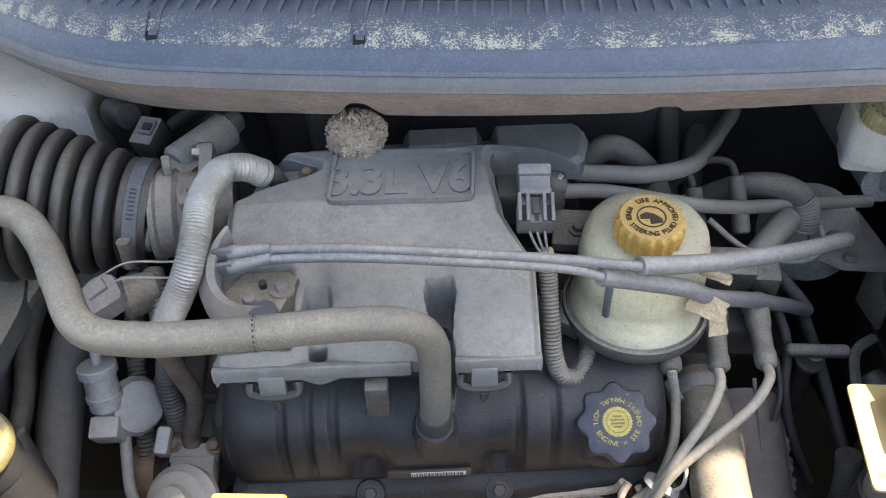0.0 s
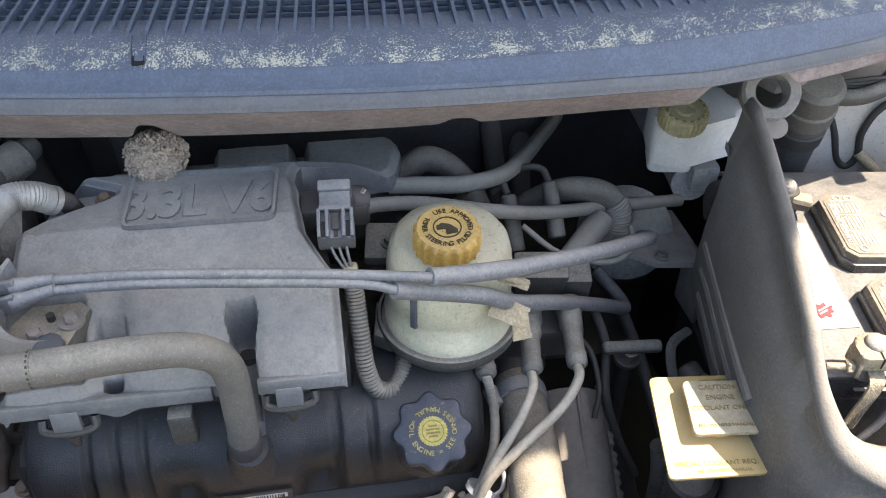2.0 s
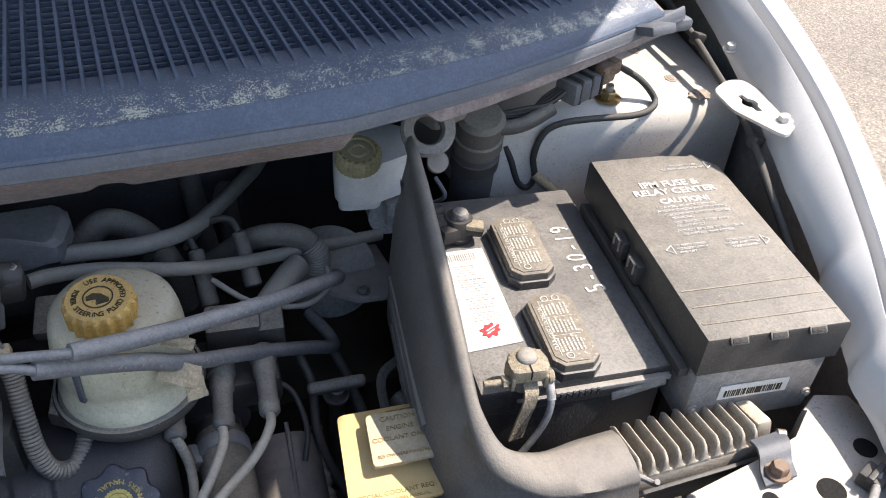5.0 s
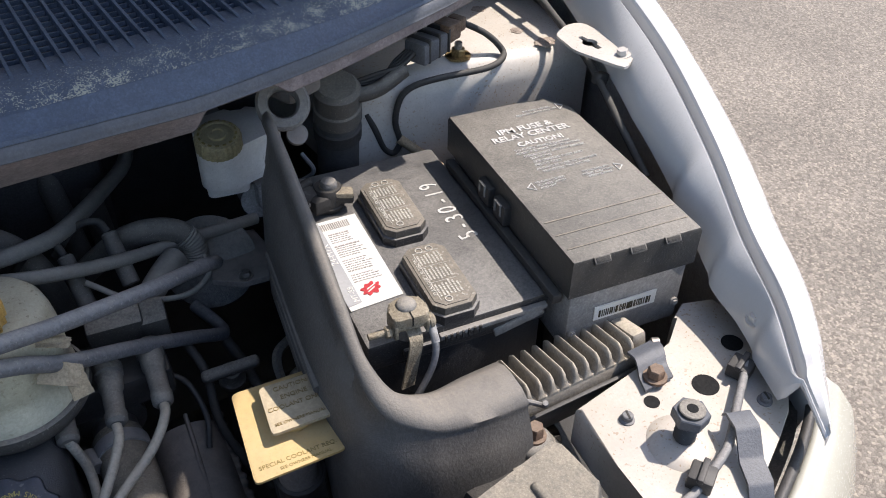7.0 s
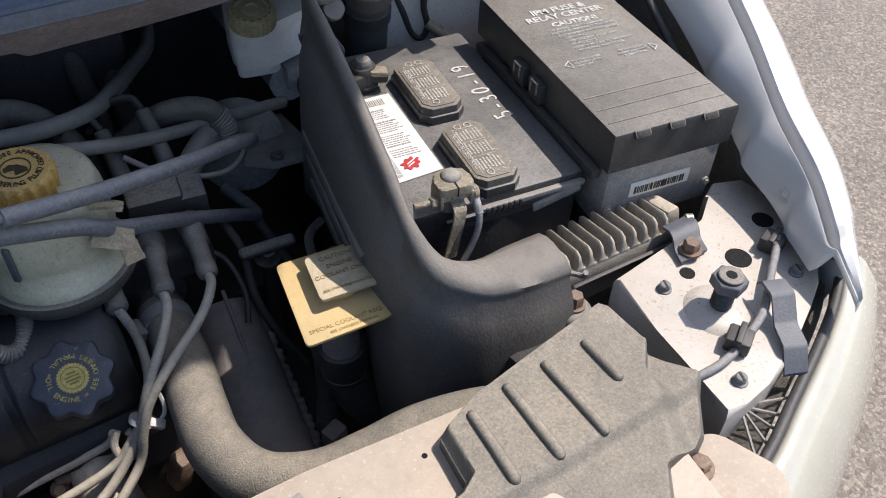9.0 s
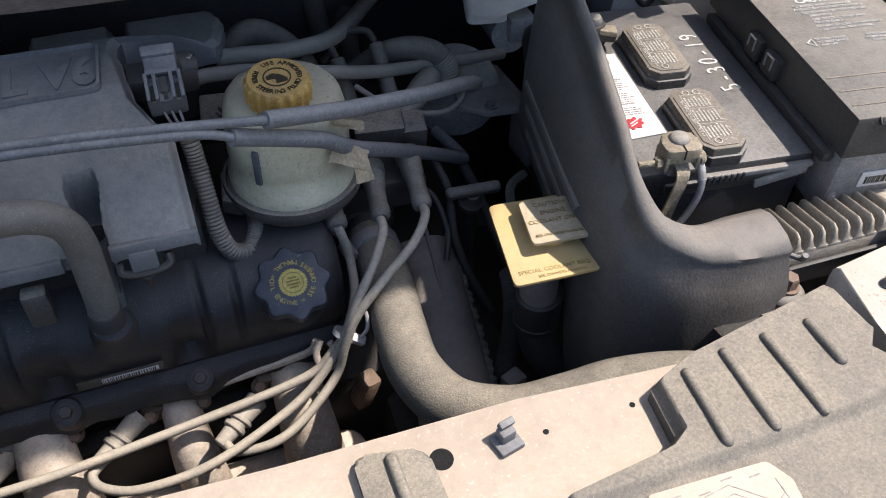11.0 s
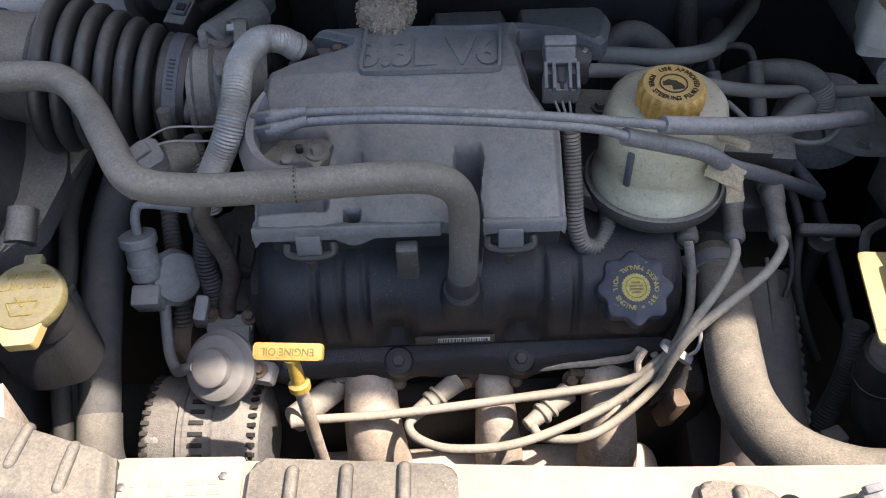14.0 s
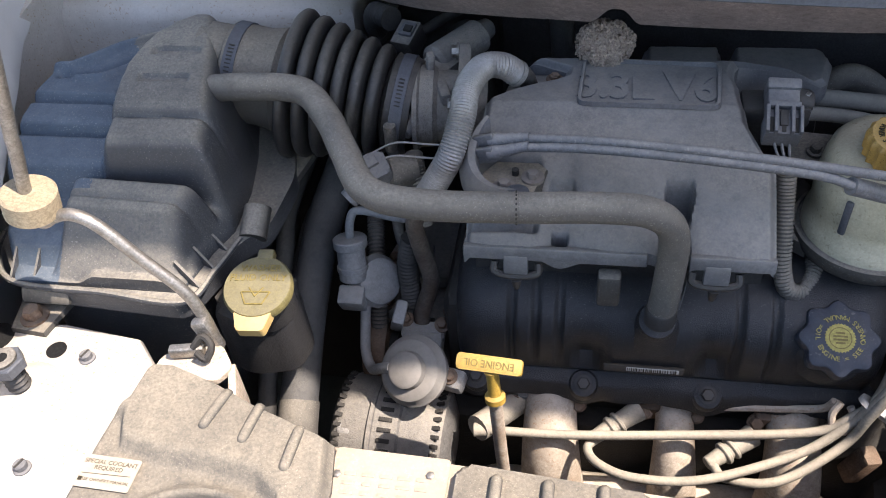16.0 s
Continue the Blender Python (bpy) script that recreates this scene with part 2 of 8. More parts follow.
    red=plain("label_red", (0.55, 0.05, 0.06), 0.5),
    lead=material("corroded_lead", (0.36, 0.315, 0.235), (0.23, 0.19, 0.135), 0.65, 0.3, scale=90, bump=0.7),
    fuse_lid=material("fuse_box_lid", (0.035, 0.034, 0.033), (0.055, 0.052, 0.048), 0.42, scale=10, dust=0.78, dust_col=(0.25, 0.23, 0.198), speck=0.4, speck_scale=1200),
    fuse_base=material("fuse_box_base", (0.26, 0.25, 0.235), (0.20, 0.19, 0.18), 0.6, scale=18, dust=0.4, dust_col=(0.32, 0.29, 0.24)),
    heatsink=material("dusty_heatsink", (0.30, 0.275, 0.235), (0.22, 0.20, 0.17), 0.7, 0.1, scale=30, dust=0.9, dust_col=(0.50, 0.44, 0.34), bump=0.4),
    conn_grey=material("grey_connector", (0.13, 0.137, 0.152), (0.09, 0.094, 0.104), 0.6, scale=50, dust=0.45, dust_col=(0.34, 0.325, 0.30), grit=0.5),
    air_box=material("air_box_plastic", (0.046, 0.050, 0.058), (0.062, 0.066, 0.072), 0.42, scale=11, dust=1.0, dust_col=(0.27, 0.248, 0.205), speck=0.35, speck_scale=800, lie=0.34, grit=0.4),
    # the lid plastic again, with the sky's blue reflection put into its colour
    air_box_skyside=material("air_box_sky_tinted_plastic", (0.032, 0.058, 0.092), (0.046, 0.072, 0.105), 0.34, scale=12, dust=0.55, dust_col=(0.20, 0.222, 0.238), speck=0.25, speck_scale=700, grit=0.4),
    strip_brown=material("brown_strip", (0.09, 0.075, 0.06), (0.07, 0.06, 0.05), 0.7, scale=60),
    # grime darkened toward black, so the shade of voids and slots is in the colour
    grime_shade=material("grime_and_bay_shade", (0.022, 0.021, 0.020), (0.036, 0.033, 0.030), 0.7, scale=20, bump=0.6, dust=0.5, dust_col=(0.085, 0.078, 0.068)),
    tape=material("dry_masking_tape", (0.42, 0.345, 0.235), (0.33, 0.265, 0.175), 0.85, scale=60),
    trans_case=material("dusty_metal_casing", (0.21, 0.19, 0.175), (0.155, 0.14, 0.13), 0.75, 0.0, scale=16, dust=0.6, dust_col=(0.30, 0.262, 0.222), bump=0.3, grit=0.45),
    hose_grey=material("worn_coolant_hose", (0.055, 0.058, 0.062), (0.075, 0.077, 0.080), 0.7, scale=18, dust=0.7, dust_col=(0.165, 0.158, 0.145), grit=0.5),
    sol_plastic=material("pale_solenoid_plastic", (0.27, 0.275, 0.28), (0.20, 0.203, 0.205), 0.55, scale=30, dust=0.6, dust_col=(0.36, 0.34, 0.31), grit=0.45),
    egr_cap=material("dusty_pressed_steel", (0.26, 0.25, 0.235), (0.20, 0.19, 0.18), 0.6, 0.1, scale=30, dust=0.6, dust_col=(0.33, 0.305, 0.265), grit=0.2, bump=0.1),
    tab_card=material("bleached_flap", (0.50, 0.415, 0.275), (0.43, 0.35, 0.22), 0.6, scale=30, dust=0.5, dust_col=(0.48, 0.40, 0.29), bump=0.05),
    print_tab=plain("embossed_brown", (0.34, 0.25, 0.11), 0.6),
    alum_dull=material("weathered_casting", (0.22, 0.215, 0.205), (0.15, 0.145, 0.14), 0.65, 0.1, scale=35, dust=0.7, dust_col=(0.36, 0.325, 0.27), bump=0.6),
    pad=material("firewall_pad", (0.055, 0.056, 0.060), (0.075, 0.075, 0.078), 0.9, scale=9, bump=0.5, dust=0.5, dust_col=(0.09, 0.085, 0.075)),
    shield=material("dusty_shield_rubber", (0.094, 0.090, 0.087), (0.122, 0.115, 0.108), 0.5, scale=13, dust=0.85, dust_col=(0.205, 0.183, 0.155), speck=0.08, speck_scale=900, grit=0.6, bump=0.3),
    void=plain("unlit_cavity", (0.006, 0.006, 0.006), 0.9),
)


# ---- builders ----
def add_box(bm, c, s, rot=(0, 0, 0), bev=0.0, seg=2):
    m = pose(*c, *rot) @ Matrix.Diagonal((*s, 1))
    vs = bmesh.ops.create_cube(bm, size=1, matrix=m)["verts"]
    if bev:
        es = list({e for v in vs for e in v.link_edges})
        bmesh.ops.bevel(bm, geom=es, offset=bev, segments=seg, affect="EDGES", profile=0.5, clamp_overlap=True)
    return bm


def add_prism(bm, pts, z0, z1, bev=0.0, m=None, seg=2, taper=0.0):
    """A plan outline raised from z0 to z1; bev rounds the top rim, taper draws the top in."""
    cx, cy = sum(p[0] for p in pts) / len(pts), sum(p[1] for p in pts) / len(pts)
    lo = [bm.verts.new((x, y, z0)) for x, y in pts]
    hi = [bm.verts.new((x + (cx - x) * taper, y + (cy - y) * taper, z1)) for x, y in pts]
    k = len(pts)
    area = sum(pts[i][0] * pts[(i + 1) % k][1] - pts[(i + 1) % k][0] * pts[i][1] for i in range(k))
    order = range(k) if area > 0 else range(k - 1, -1, -1)
    order = list(order)
    top = bm.faces.new([hi[i] for i in order])
    bm.faces.new([lo[i] for i in reversed(order)])
    for a in range(k):
        i, j = order[a], order[(a + 1) % k]
        bm.faces.new((lo[i], lo[j], hi[j], hi[i]))
    allv = lo + hi
    if bev:
        r = bmesh.ops.bevel(bm, geom=list(top.edges), offset=bev, segments=seg, affect="EDGES", profile=0.5, clamp_overlap=True)
        allv = [v for v in lo if v.is_valid] + [v for v in hi if v.is_valid] + [v for v in r["verts"] if v.is_valid]
    if m is not None:
        for v in set(allv):
            v.co = m @ v.co
    return bm


def glide(pts, n=8):
    """Points on a smooth curve through pts."""
    p = [Vector(q) for q in pts]
    p = [p[0] * 2 - p[1]] + p + [p[-1] * 2 - p[-2]]
    out = []
    for i in range(1, len(p) - 2):
        a, b, c, d = p[i - 1], p[i], p[i + 1], p[i + 2]
        for k in range(n):
            t = k / n
            out.append(0.5 * (2 * b + (c - a) * t + (2 * a - 5 * b + 4 * c - d) * t * t + (3 * b - a - 3 * c + d) * t ** 3))
    out.append(p[-2].copy())
    return out


def add_tube(bm, pts, r, seg=14, n=8, caps=True, hollow=False):
    """A swept round section; r is a number or a function of the length run so far."""
    path = glide(pts, n) if n > 1 else [Vector(q) for q in pts]
    tang = [(path[min(i + 1, len(path) - 1)] - path[max(i - 1, 0)]).normalized() for i in range(len(path))]
    side = tang[0].orthogonal().normalized()
    rings, run = [], 0.0
    for i, (p, t) in enumerate(zip(path, tang)):
        if i:
            run += (p - path[i - 1]).length
        side = (side - t * side.dot(t)).normalized()
        up = t.cross(side)
        rr = r(run) if callable(r) else r
        rings.append([bm.verts.new(p + rr * (math.cos(a) * side + math.sin(a) * up)) for a in (2 * math.pi * k / seg for k in range(seg))])
    for a, b in zip(rings, rings[1:]):
        for k in range(seg):
            bm.faces.new((a[k], a[(k + 1) % seg], b[(k + 1) % seg], b[k]))
    if caps:
        bm.faces.new(list(reversed(rings[0])))
        bm.faces.new(rings[-1])
    return bm


def run_length(pts, n=8):
    p = glide(pts, n)
    return sum((b - a).length for a, b in zip(p, p[1:]))


def add_corrugated(bm, pts, r, depth, pitch, seg=16):
    """A ribbed hose: rings of alternating width along the path."""
    length = run_length(pts)
    k = max(int(length / pitch) * 4, 8)
    fine = glide(pts, 24)
    acc = [0.0]
    for a, b in zip(fine, fine[1:]):
        acc.append(acc[-1] + (b - a).length)
    even, j = [], 0
    for i in range(k + 1):
        s = acc[-1] * i / k
        while j < len(acc) - 2 and acc[j + 1] < s:
            j += 1
        f = (s - acc[j]) / max(acc[j + 1] - acc[j], 1e-9)
        even.append(fine[j].lerp(fine[j + 1], min(f, 1)))
    return add_tube(bm, even, lambda s: r + depth * math.cos(2 * math.pi * s / pitch), seg, 1)


def add_lathe(bm, prof, m=None, seg=32, lobe=None, cap=True):
    """Turns (radius, height) pairs about z; lobe(angle, radius, height) reshapes the radius."""
    m = m or Matrix()
    rings = []
    for r, h in prof:
        if r < 1e-6:
            rings.append([bm.verts.new(m @ Vector((0, 0, h)))])
        else:
            rings.append([bm.verts.new(m @ Vector((rr * math.cos(a), rr * math.sin(a), h)))
                          for a in (2 * math.pi * k / seg for k in range(seg)) for rr in ((lobe(a, r, h) if lobe else r),)])
    for a, b in zip(rings, rings[1:]):
        for k in range(seg):
            q = [a[k % len(a)], a[(k + 1) % len(a)], b[(k + 1) % len(b)], b[k % len(b)]]
            q = list(dict.fromkeys(q))
            if len(q) > 2:
                bm.faces.new(q)
    for ring, flip in ((rings[0], True), (rings[-1], False)):
        if cap and len(ring) > 2:
            bm.faces.new(list(reversed(ring)) if flip else ring)
    return bm


def along(p0, p1):
    """The pose whose z axis runs from p0 to p1, and the length."""
    d = Vector(p1) - Vector(p0)
    return Matrix.Translation(p0) @ d.to_track_quat("Z", "Y").to_matrix().to_4x4(), d.length


def add_rod(bm, p0, p1, r0, r1=None, seg=18, bev=0.0):
    m, d = along(p0, p1)
    r1 = r0 if r1 is None else r1
    prof = [(0, 0), (r0 - bev, 0), (r0, bev), (r1, d - bev), (r1 - bev, d), (0, d)] if bev else [(0, 0), (r0, 0), (r1, d), (0, d)]
    return add_lathe(bm, prof, m, seg)


def add_bolt(bm, p, up=(0, 0, 1), r=0.006, h=0.005, washer=1.5):
    m, _ = along(p, Vector(p) + Vector(up))
    if washer:
        add_lathe(bm, [(0, -0.0015), (r * washer, -0.0015), (r * washer, 0.0012), (0, 0.0012)], m, 20)
    add_lathe(bm, [(0, 0.0012), (r, 0.0012), (r, h * 0.85), (r * 0.85, h), (0, h)], m, 6)
    return bm


def mesh_of(bm, mat, name, angle=38):
    bmesh.ops.recalc_face_normals(bm, faces=bm.faces[:])
    me = bpy.data.meshes.new(name)
    bm.to_mesh(me)
    bm.free()
    me.materials.append(mat)
    me.polygons.foreach_set("use_smooth", [True] * len(me.polygons))
    me.set_sharp_from_angle(angle=radians(angle))
    return me


def thing(name, label, category, at=(0, 0, 0), group="", kind=""):
    ob = new(name)
    ob.location = at
    ob.empty_display_size = 0.02
    return tagged(ob, label, category, group, kind)


def part(name, bm, mat, parent, label="", angle=38):
    ob = new(name, mesh_of(bm, mat, name, angle))
    ob.parent = parent
    if not parent.parent:
        ob.matrix_parent_inverse = Matrix.Translation(-Vector(parent.location))
    return tagged(ob, label)


def solo(name, bm, mat, label, category, group="", kind="", angle=38):
    return tagged(new(name, mesh_of(bm, mat, name, angle)), label, category, group, kind)


def B():
    return bmesh.new()


def add_text(bm, s, m, size, depth=0.0006, align="CENTER", spacing=1.0, bold=0.0):
    """Letters of the built-in font, raised from the plane of m."""
    cu = bpy.data.curves.new("letters", "FONT")
    cu.body, cu.size, cu.extrude, cu.align_x, cu.align_y = s, size, depth, align, "CENTER"
    cu.space_character, cu.resolution_u, cu.offset = spacing, 3, bold
    ob = bpy.data.objects.new("letters", cu)
    scene.collection.objects.link(ob)
    me = bpy.data.meshes.new_from_object(ob.evaluated_get(bpy.context.evaluated_depsgraph_get()))
    me.transform(m)
    bm.from_mesh(me)
    bpy.data.objects.remove(ob)
    bpy.data.curves.remove(cu)
    bpy.data.meshes.remove(me)
    return bm


def add_ring_text(bm, s, m, radius, size, start, sweep, depth=0.0005, inward=False):
    """Letters set round a circle, from the angle start over sweep degrees."""
    for i, ch in enumerate(s):
        if ch == " ":
            continue
        a = radians(start + sweep * i / max(len(s) - 1, 1))
        turn = math.degrees(a) + (90 if inward else -90)
        add_text(bm, ch, m @ pose(radius * math.cos(a), radius * math.sin(a), 0, 0, 0, turn), size, depth)
    return bm


def interp(x, table):
    if x <= table[0][0]:
        return table[0][1]
    for (a, u), (b, v) in zip(table, table[1:]):
        if x <= b:
            return u + (v - u) * (x - a) / (b - a)
    return table[-1][1]


def smooth01(x):
    x = max(0.0, min(1.0, x))
    return x * x * (3 - 2 * x)


def add_field(bm, ys, left, right, height, nx=60, floor=None):
    """A moulded lid: rows over ys from left(y) to right(y), raised to height(x, y), with a skirt down to floor(x, y)."""
    rows = []
    for y in ys:
        a, b = left(y), right(y)
        rows.append([bm.verts.new((a + (b - a) * i / nx, y, height(a + (b - a) * i / nx, y))) for i in range(nx + 1)])
    for p, q in zip(rows, rows[1:]):
        for i in range(nx):
            bm.faces.new((p[i], p[i + 1], q[i + 1], q[i]))
    if floor:
        rim = rows[0] + [r[-1] for r in rows[1:]] + list(reversed(rows[-1][:-1])) + [r[0] for r in reversed(rows[1:-1])]
        low = [bm.verts.new((v.co.x, v.co.y, floor(v.co.x, v.co.y))) for v in rim]
        for i in range(len(rim)):
            j = (i + 1) % len(rim)
            bm.faces.new((rim[j], rim[i], low[i], low[j]))
    return bm


def rounded(pts, r, n=4):
    out = []
    k = len(pts)
    for i in range(k):
        p, q, s = Vector(pts[i - 1]), Vector(pts[i]), Vector(pts[(i + 1) % k])
        a, c = q + (p - q).normalized() * r, q + (s - q).normalized() * r
        for j in range(n + 1):
            t = j / n
            w = (1 - t) ** 2 * a + 2 * t * (1 - t) * q + t * t * c
            out.append((w.x, w.y))
    return out


# ---- ground and car body ----
bm = B()
bmesh.ops.create_grid(bm, x_segments=40, y_segments=40, size=150)
solo("ground", bm, M["asphalt"], "worn grey asphalt of a sunlit street", "asphalt", kind="structure")


def cowl_back(x):
    """How far the cowl's corner by the air box sweeps back."""
    q = min(0.30, max(0.0, 0.15 - x))
    return 1.9 * min(q, 0.13) ** 2 + 0.45 * max(0.0, q - 0.13)


def cowl_y(x):
    return 0.577 + 0.30 * (x - 0.54) ** 2 + cowl_back(x)


def cowl_dip(x, z):
    """The cowl sinks toward the passenger's side, and its lower edge toward the driver's side."""
    low = min(1.0, max(0.0, (1.0215 - z) / 0.010))
    return -0.09 * min(0.0, max(x, -0.16) - 0.40) ** 2 + interp(x, [(0.40, 0.0), (0.57, -0.002), (0.65, -0.004), (0.72, -0.0078), (0.85, -0.003), (1.09, 0.012)]) * low


def cowl_strip(bm, prof, x0, x1, n=70):
    rows = []
    for i in range(n + 1):
        x = x0 + (x1 - x0) * i / n
        rows.append([bm.verts.new((x, cowl_y(x) + dy, z + cowl_dip(x, z))) for dy, z in prof])
    for a, b in zip(rows, rows[1:]):
        for k in range(len(prof) - 1):
            bm.faces.new((a[k], b[k], b[k + 1], a[k + 1]))
    return bm


def lichen_panel(name):
    """Dark cowl plastic, its base colour blued for reflected sky, with pale crusts of lichen along its front."""
    m = material(name, (0.058, 0.085, 0.136), (0.072, 0.097, 0.144), 0.45, scale=12, dust=0.2, dust_col=(0.11, 0.12, 0.14), speck=0.04)
    t = m.node_tree
    n, ln = t.nodes, t.links
    b = n["Principled BSDF"]
    base = b.inputs["Base Color"].links[0].from_socket
    at = n.new("ShaderNodeAttribute")
    at.attribute_name = "crust"
    co = n.new("ShaderNodeTexCoord")
    fine = n.new("ShaderNodeTexNoise")
    wide = n.new("ShaderNodeTexNoise")
    for x, scale, detail, rough in ((fine, 800, 4, 0.60), (wide, 55, 6, 0.72)):
        x.inputs["Scale"].default_value, x.inputs["Detail"].default_value, x.inputs["Roughness"].default_value = scale, detail, rough
        ln.new(co.outputs["Object"], x.inputs["Vector"])

    def maths(op, a, c):
        x = n.new("ShaderNodeMath")
        x.operation = op
        for i, v in ((0, a), (1, c)):
            if isinstance(v, float):
                x.inputs[i].default_value = v
            else:
                ln.new(v, x.inputs[i])
        return x.outputs[0]

    def ramp(src, lo, hi):
        x = n.new("ShaderNodeMapRange")
        x.inputs[1].default_value, x.inputs[2].default_value = lo, hi
        ln.new(src, x.inputs[0])
        return x.outputs[0]

    dense = maths("MULTIPLY", at.outputs["Fac"], maths("ADD", maths("MULTIPLY", ramp(wide.outputs[0], 0.42, 0.66), 0.9), 0.14))
    mask = ramp(maths("ADD", fine.outputs[0], maths("MULTIPLY", dense, 0.26)), 0.655, 0.69)
    mx = n.new("ShaderNodeMix")
    mx.data_type = "RGBA"
    ln.new(maths("MULTIPLY", maths("MULTIPLY", mask, 0.85), ramp(at.outputs["Fac"], 0.0, 0.08)), mx.inputs[0])
    ln.new(base, mx.inputs[6])
    mx.inputs[7].default_value = (0.37, 0.37, 0.295, 1)
    ln.new(mx.outputs[2], b.inputs["Base Color"])
    return m


M["cowl"] = lichen_panel("cowl_plastic")
cowl = thing("cowl", "dark plastic windscreen cowl, coloured blue for reflected sky, with lichen along its front edge", "car cowl", (0.54, 0.66, 0.99), kind="structure")
bm = cowl_strip(B(), [(0.074, 1.020), (0.070, 1.0325), (0.066, 1.0345), (0.046, 1.034), (0.040, 1.0328), (0.035, 1.0317), (0.030, 1.0305), (0.025, 1.028), (0.020, 1.0255), (0.0165, 1.0233), (0.0145, 1.0222), (0.0138, 1.0228), (0.0128, 1.0222), (0.011, 1.020), (0.004, 1.0145), (0.0, 1.0125), (-0.001, 1.0095), (0.002, 1.0075), (0.001, 0.998)], -0.16, 1.06, 120)
panel = part("panel", bm, M["cowl"], cowl)
crust = panel.data.attributes.new("crust", "FLOAT", "POINT")
for i, v in enumerate(panel.data.vertices):
    dy = v.co.y - cowl_y(v.co.x)
    crust.data[i].value = interp(dy, [(0.0140, 0.0), (0.0146, 1.0), (0.022, 1.0), (0.030, 0.72), (0.041, 0.25), (0.050, 0.0)])
bm = cowl_strip(B(), [(0.002, 1.0085), (0.0006, 1.0090), (-0.0012, 1.0078), (-0.0024, 1.0058), (-0.0036, 1.0036), (-0.0044, 1.0010), (-0.0046, 0.9990), (-0.0052, 0.9982), (-0.0046, 0.9972), (-0.001, 0.9968), (0.002, 0.999)], -0.16, 1.09, 120)
part("seal", bm, M["seal"], cowl, "soft rubber hood seal")
# the metal lip leans back below the seal, with a bay cut into it above the nest
bm = B()
rows = []
for i in range(421):
    x = -0.16 + 1.25 * i / 420
    w = smooth01((x - 0.64) / 0.11)
    k = interp(x, [(0.65, 1.0), (1.0, 0.55)])
    top = Vector((x, cowl_y(x) - 0.0030, (0.9970 + 0.0035 * smooth01((x - 0.30) / 0.1) * (1 - w) + cowl_dip(x, 0.997))))
    far = Vector((x, 0.6184 + 0.366 * (x - 0.54) ** 2 + cowl_back(x), 0.9493 + 0.0263 * (x - 0.4) - 0.109 * (x - 0.4) ** 2)).lerp(Vector((x, cowl_y(x) - 0.002, 0.9985 - 0.0185 * k + cowl_dip(x, 0.98))), w)
    cut = 0.55 * smooth01((1 - abs(x - 0.296) / 0.0215) / 0.85) + 0.24 * smooth01((1 - abs(x - 0.535) / 0.019) / 0.7) + 0.035 * noise.noise((x * 22, 0.3, 0))
    cut = max(cut, 0.97 * smooth01((x - 0.715) / 0.012) * smooth01((0.806 - x) / 0.02))
    low = far.lerp(top, min(0.97, max(0.0, cut)))
    row = [(x, top.y + 0.007, top.z + 0.001), tuple(top)]
    for f in (0.33, 0.66, 0.93, 1.0):
        p = top.lerp(low, f)
        row.append((x, p.y + 0.0008 * noise.noise((x * 60, f * 2, 3)), p.z))
    row += [(x, low.y + 0.0015, low.z - 0.0016), (x, low.y + 0.006, low.z - 0.0008), (x, low.y + 0.05, low.z + 0.006)]
    rows.append([bm.verts.new(p) for p in row])
for a, b in zip(rows, rows[1:]):
    for k in range(len(a) - 1):
        bm.faces.new((a[k], b[k], b[k + 1], a[k + 1]))
part("lip", bm, M["cowl_metal"], cowl, "dusty painted metal lip under the cowl")
for i in range(23):
    dy, z = 0.076 + 0.0088 * i, 1.0335 + 0.0011 * i
    bm = cowl_strip(B(), [(dy - 0.0014, z - 0.0035), (dy - 0.0010, z), (dy + 0.0010, z), (dy + 0.0014, z - 0.0035)], -0.12, 1.0, 24)
    part("cross_slat", bm, M["cowl"], cowl)
bm = cowl_strip(B(), [(0.068, 1.012), (0.30, 1.03), (0.36, 1.05), (0.75, 1.36)], -0.40, 1.30, 34)
part("backing", bm, M["grime_shade"], cowl)
# one rib, shared by all of them
bm = B()
prof = [(-0.006, 0.001), (0.004, 0.008), (0.02, 0.0105), (0.22, 0.0335), (0.22, 0.020), (0.0, -0.004)]
for s in (-1, 1):
    vs = [bm.verts.new((s * 0.0017 * (0.75 if k in (1, 2, 3) else 1), y, z)) for k, (y, z) in enumerate(prof)]
    bm.faces.new(vs if s > 0 else list(reversed(vs)))
bm.verts.ensure_lookup_table()
for k in range(6):
    bm.faces.new((bm.verts[k], bm.verts[(k + 1) % 6], bm.verts[6 + (k + 1) % 6], bm.verts[6 + k]))
rib_mesh = mesh_of(bm, M["cowl"], "grille_rib", 60)
for i in range(84):
    x = -0.115 + 0.0132 * i
    rib = new("grille_rib", rib_mesh)
    rib.parent = cowl
    rib.matrix_parent_inverse = Matrix.Translation(-Vector(cowl.location))
    rib.matrix_basis = pose(x, cowl_y(x) + 0.043, 1.0275 + cowl_dip(x, 1.03), 0, 0, math.degrees(math.atan(min(0.35, max(-0.45, (cowl_y(x + 0.01) - cowl_y(x - 0.01)) / 0.02)))))
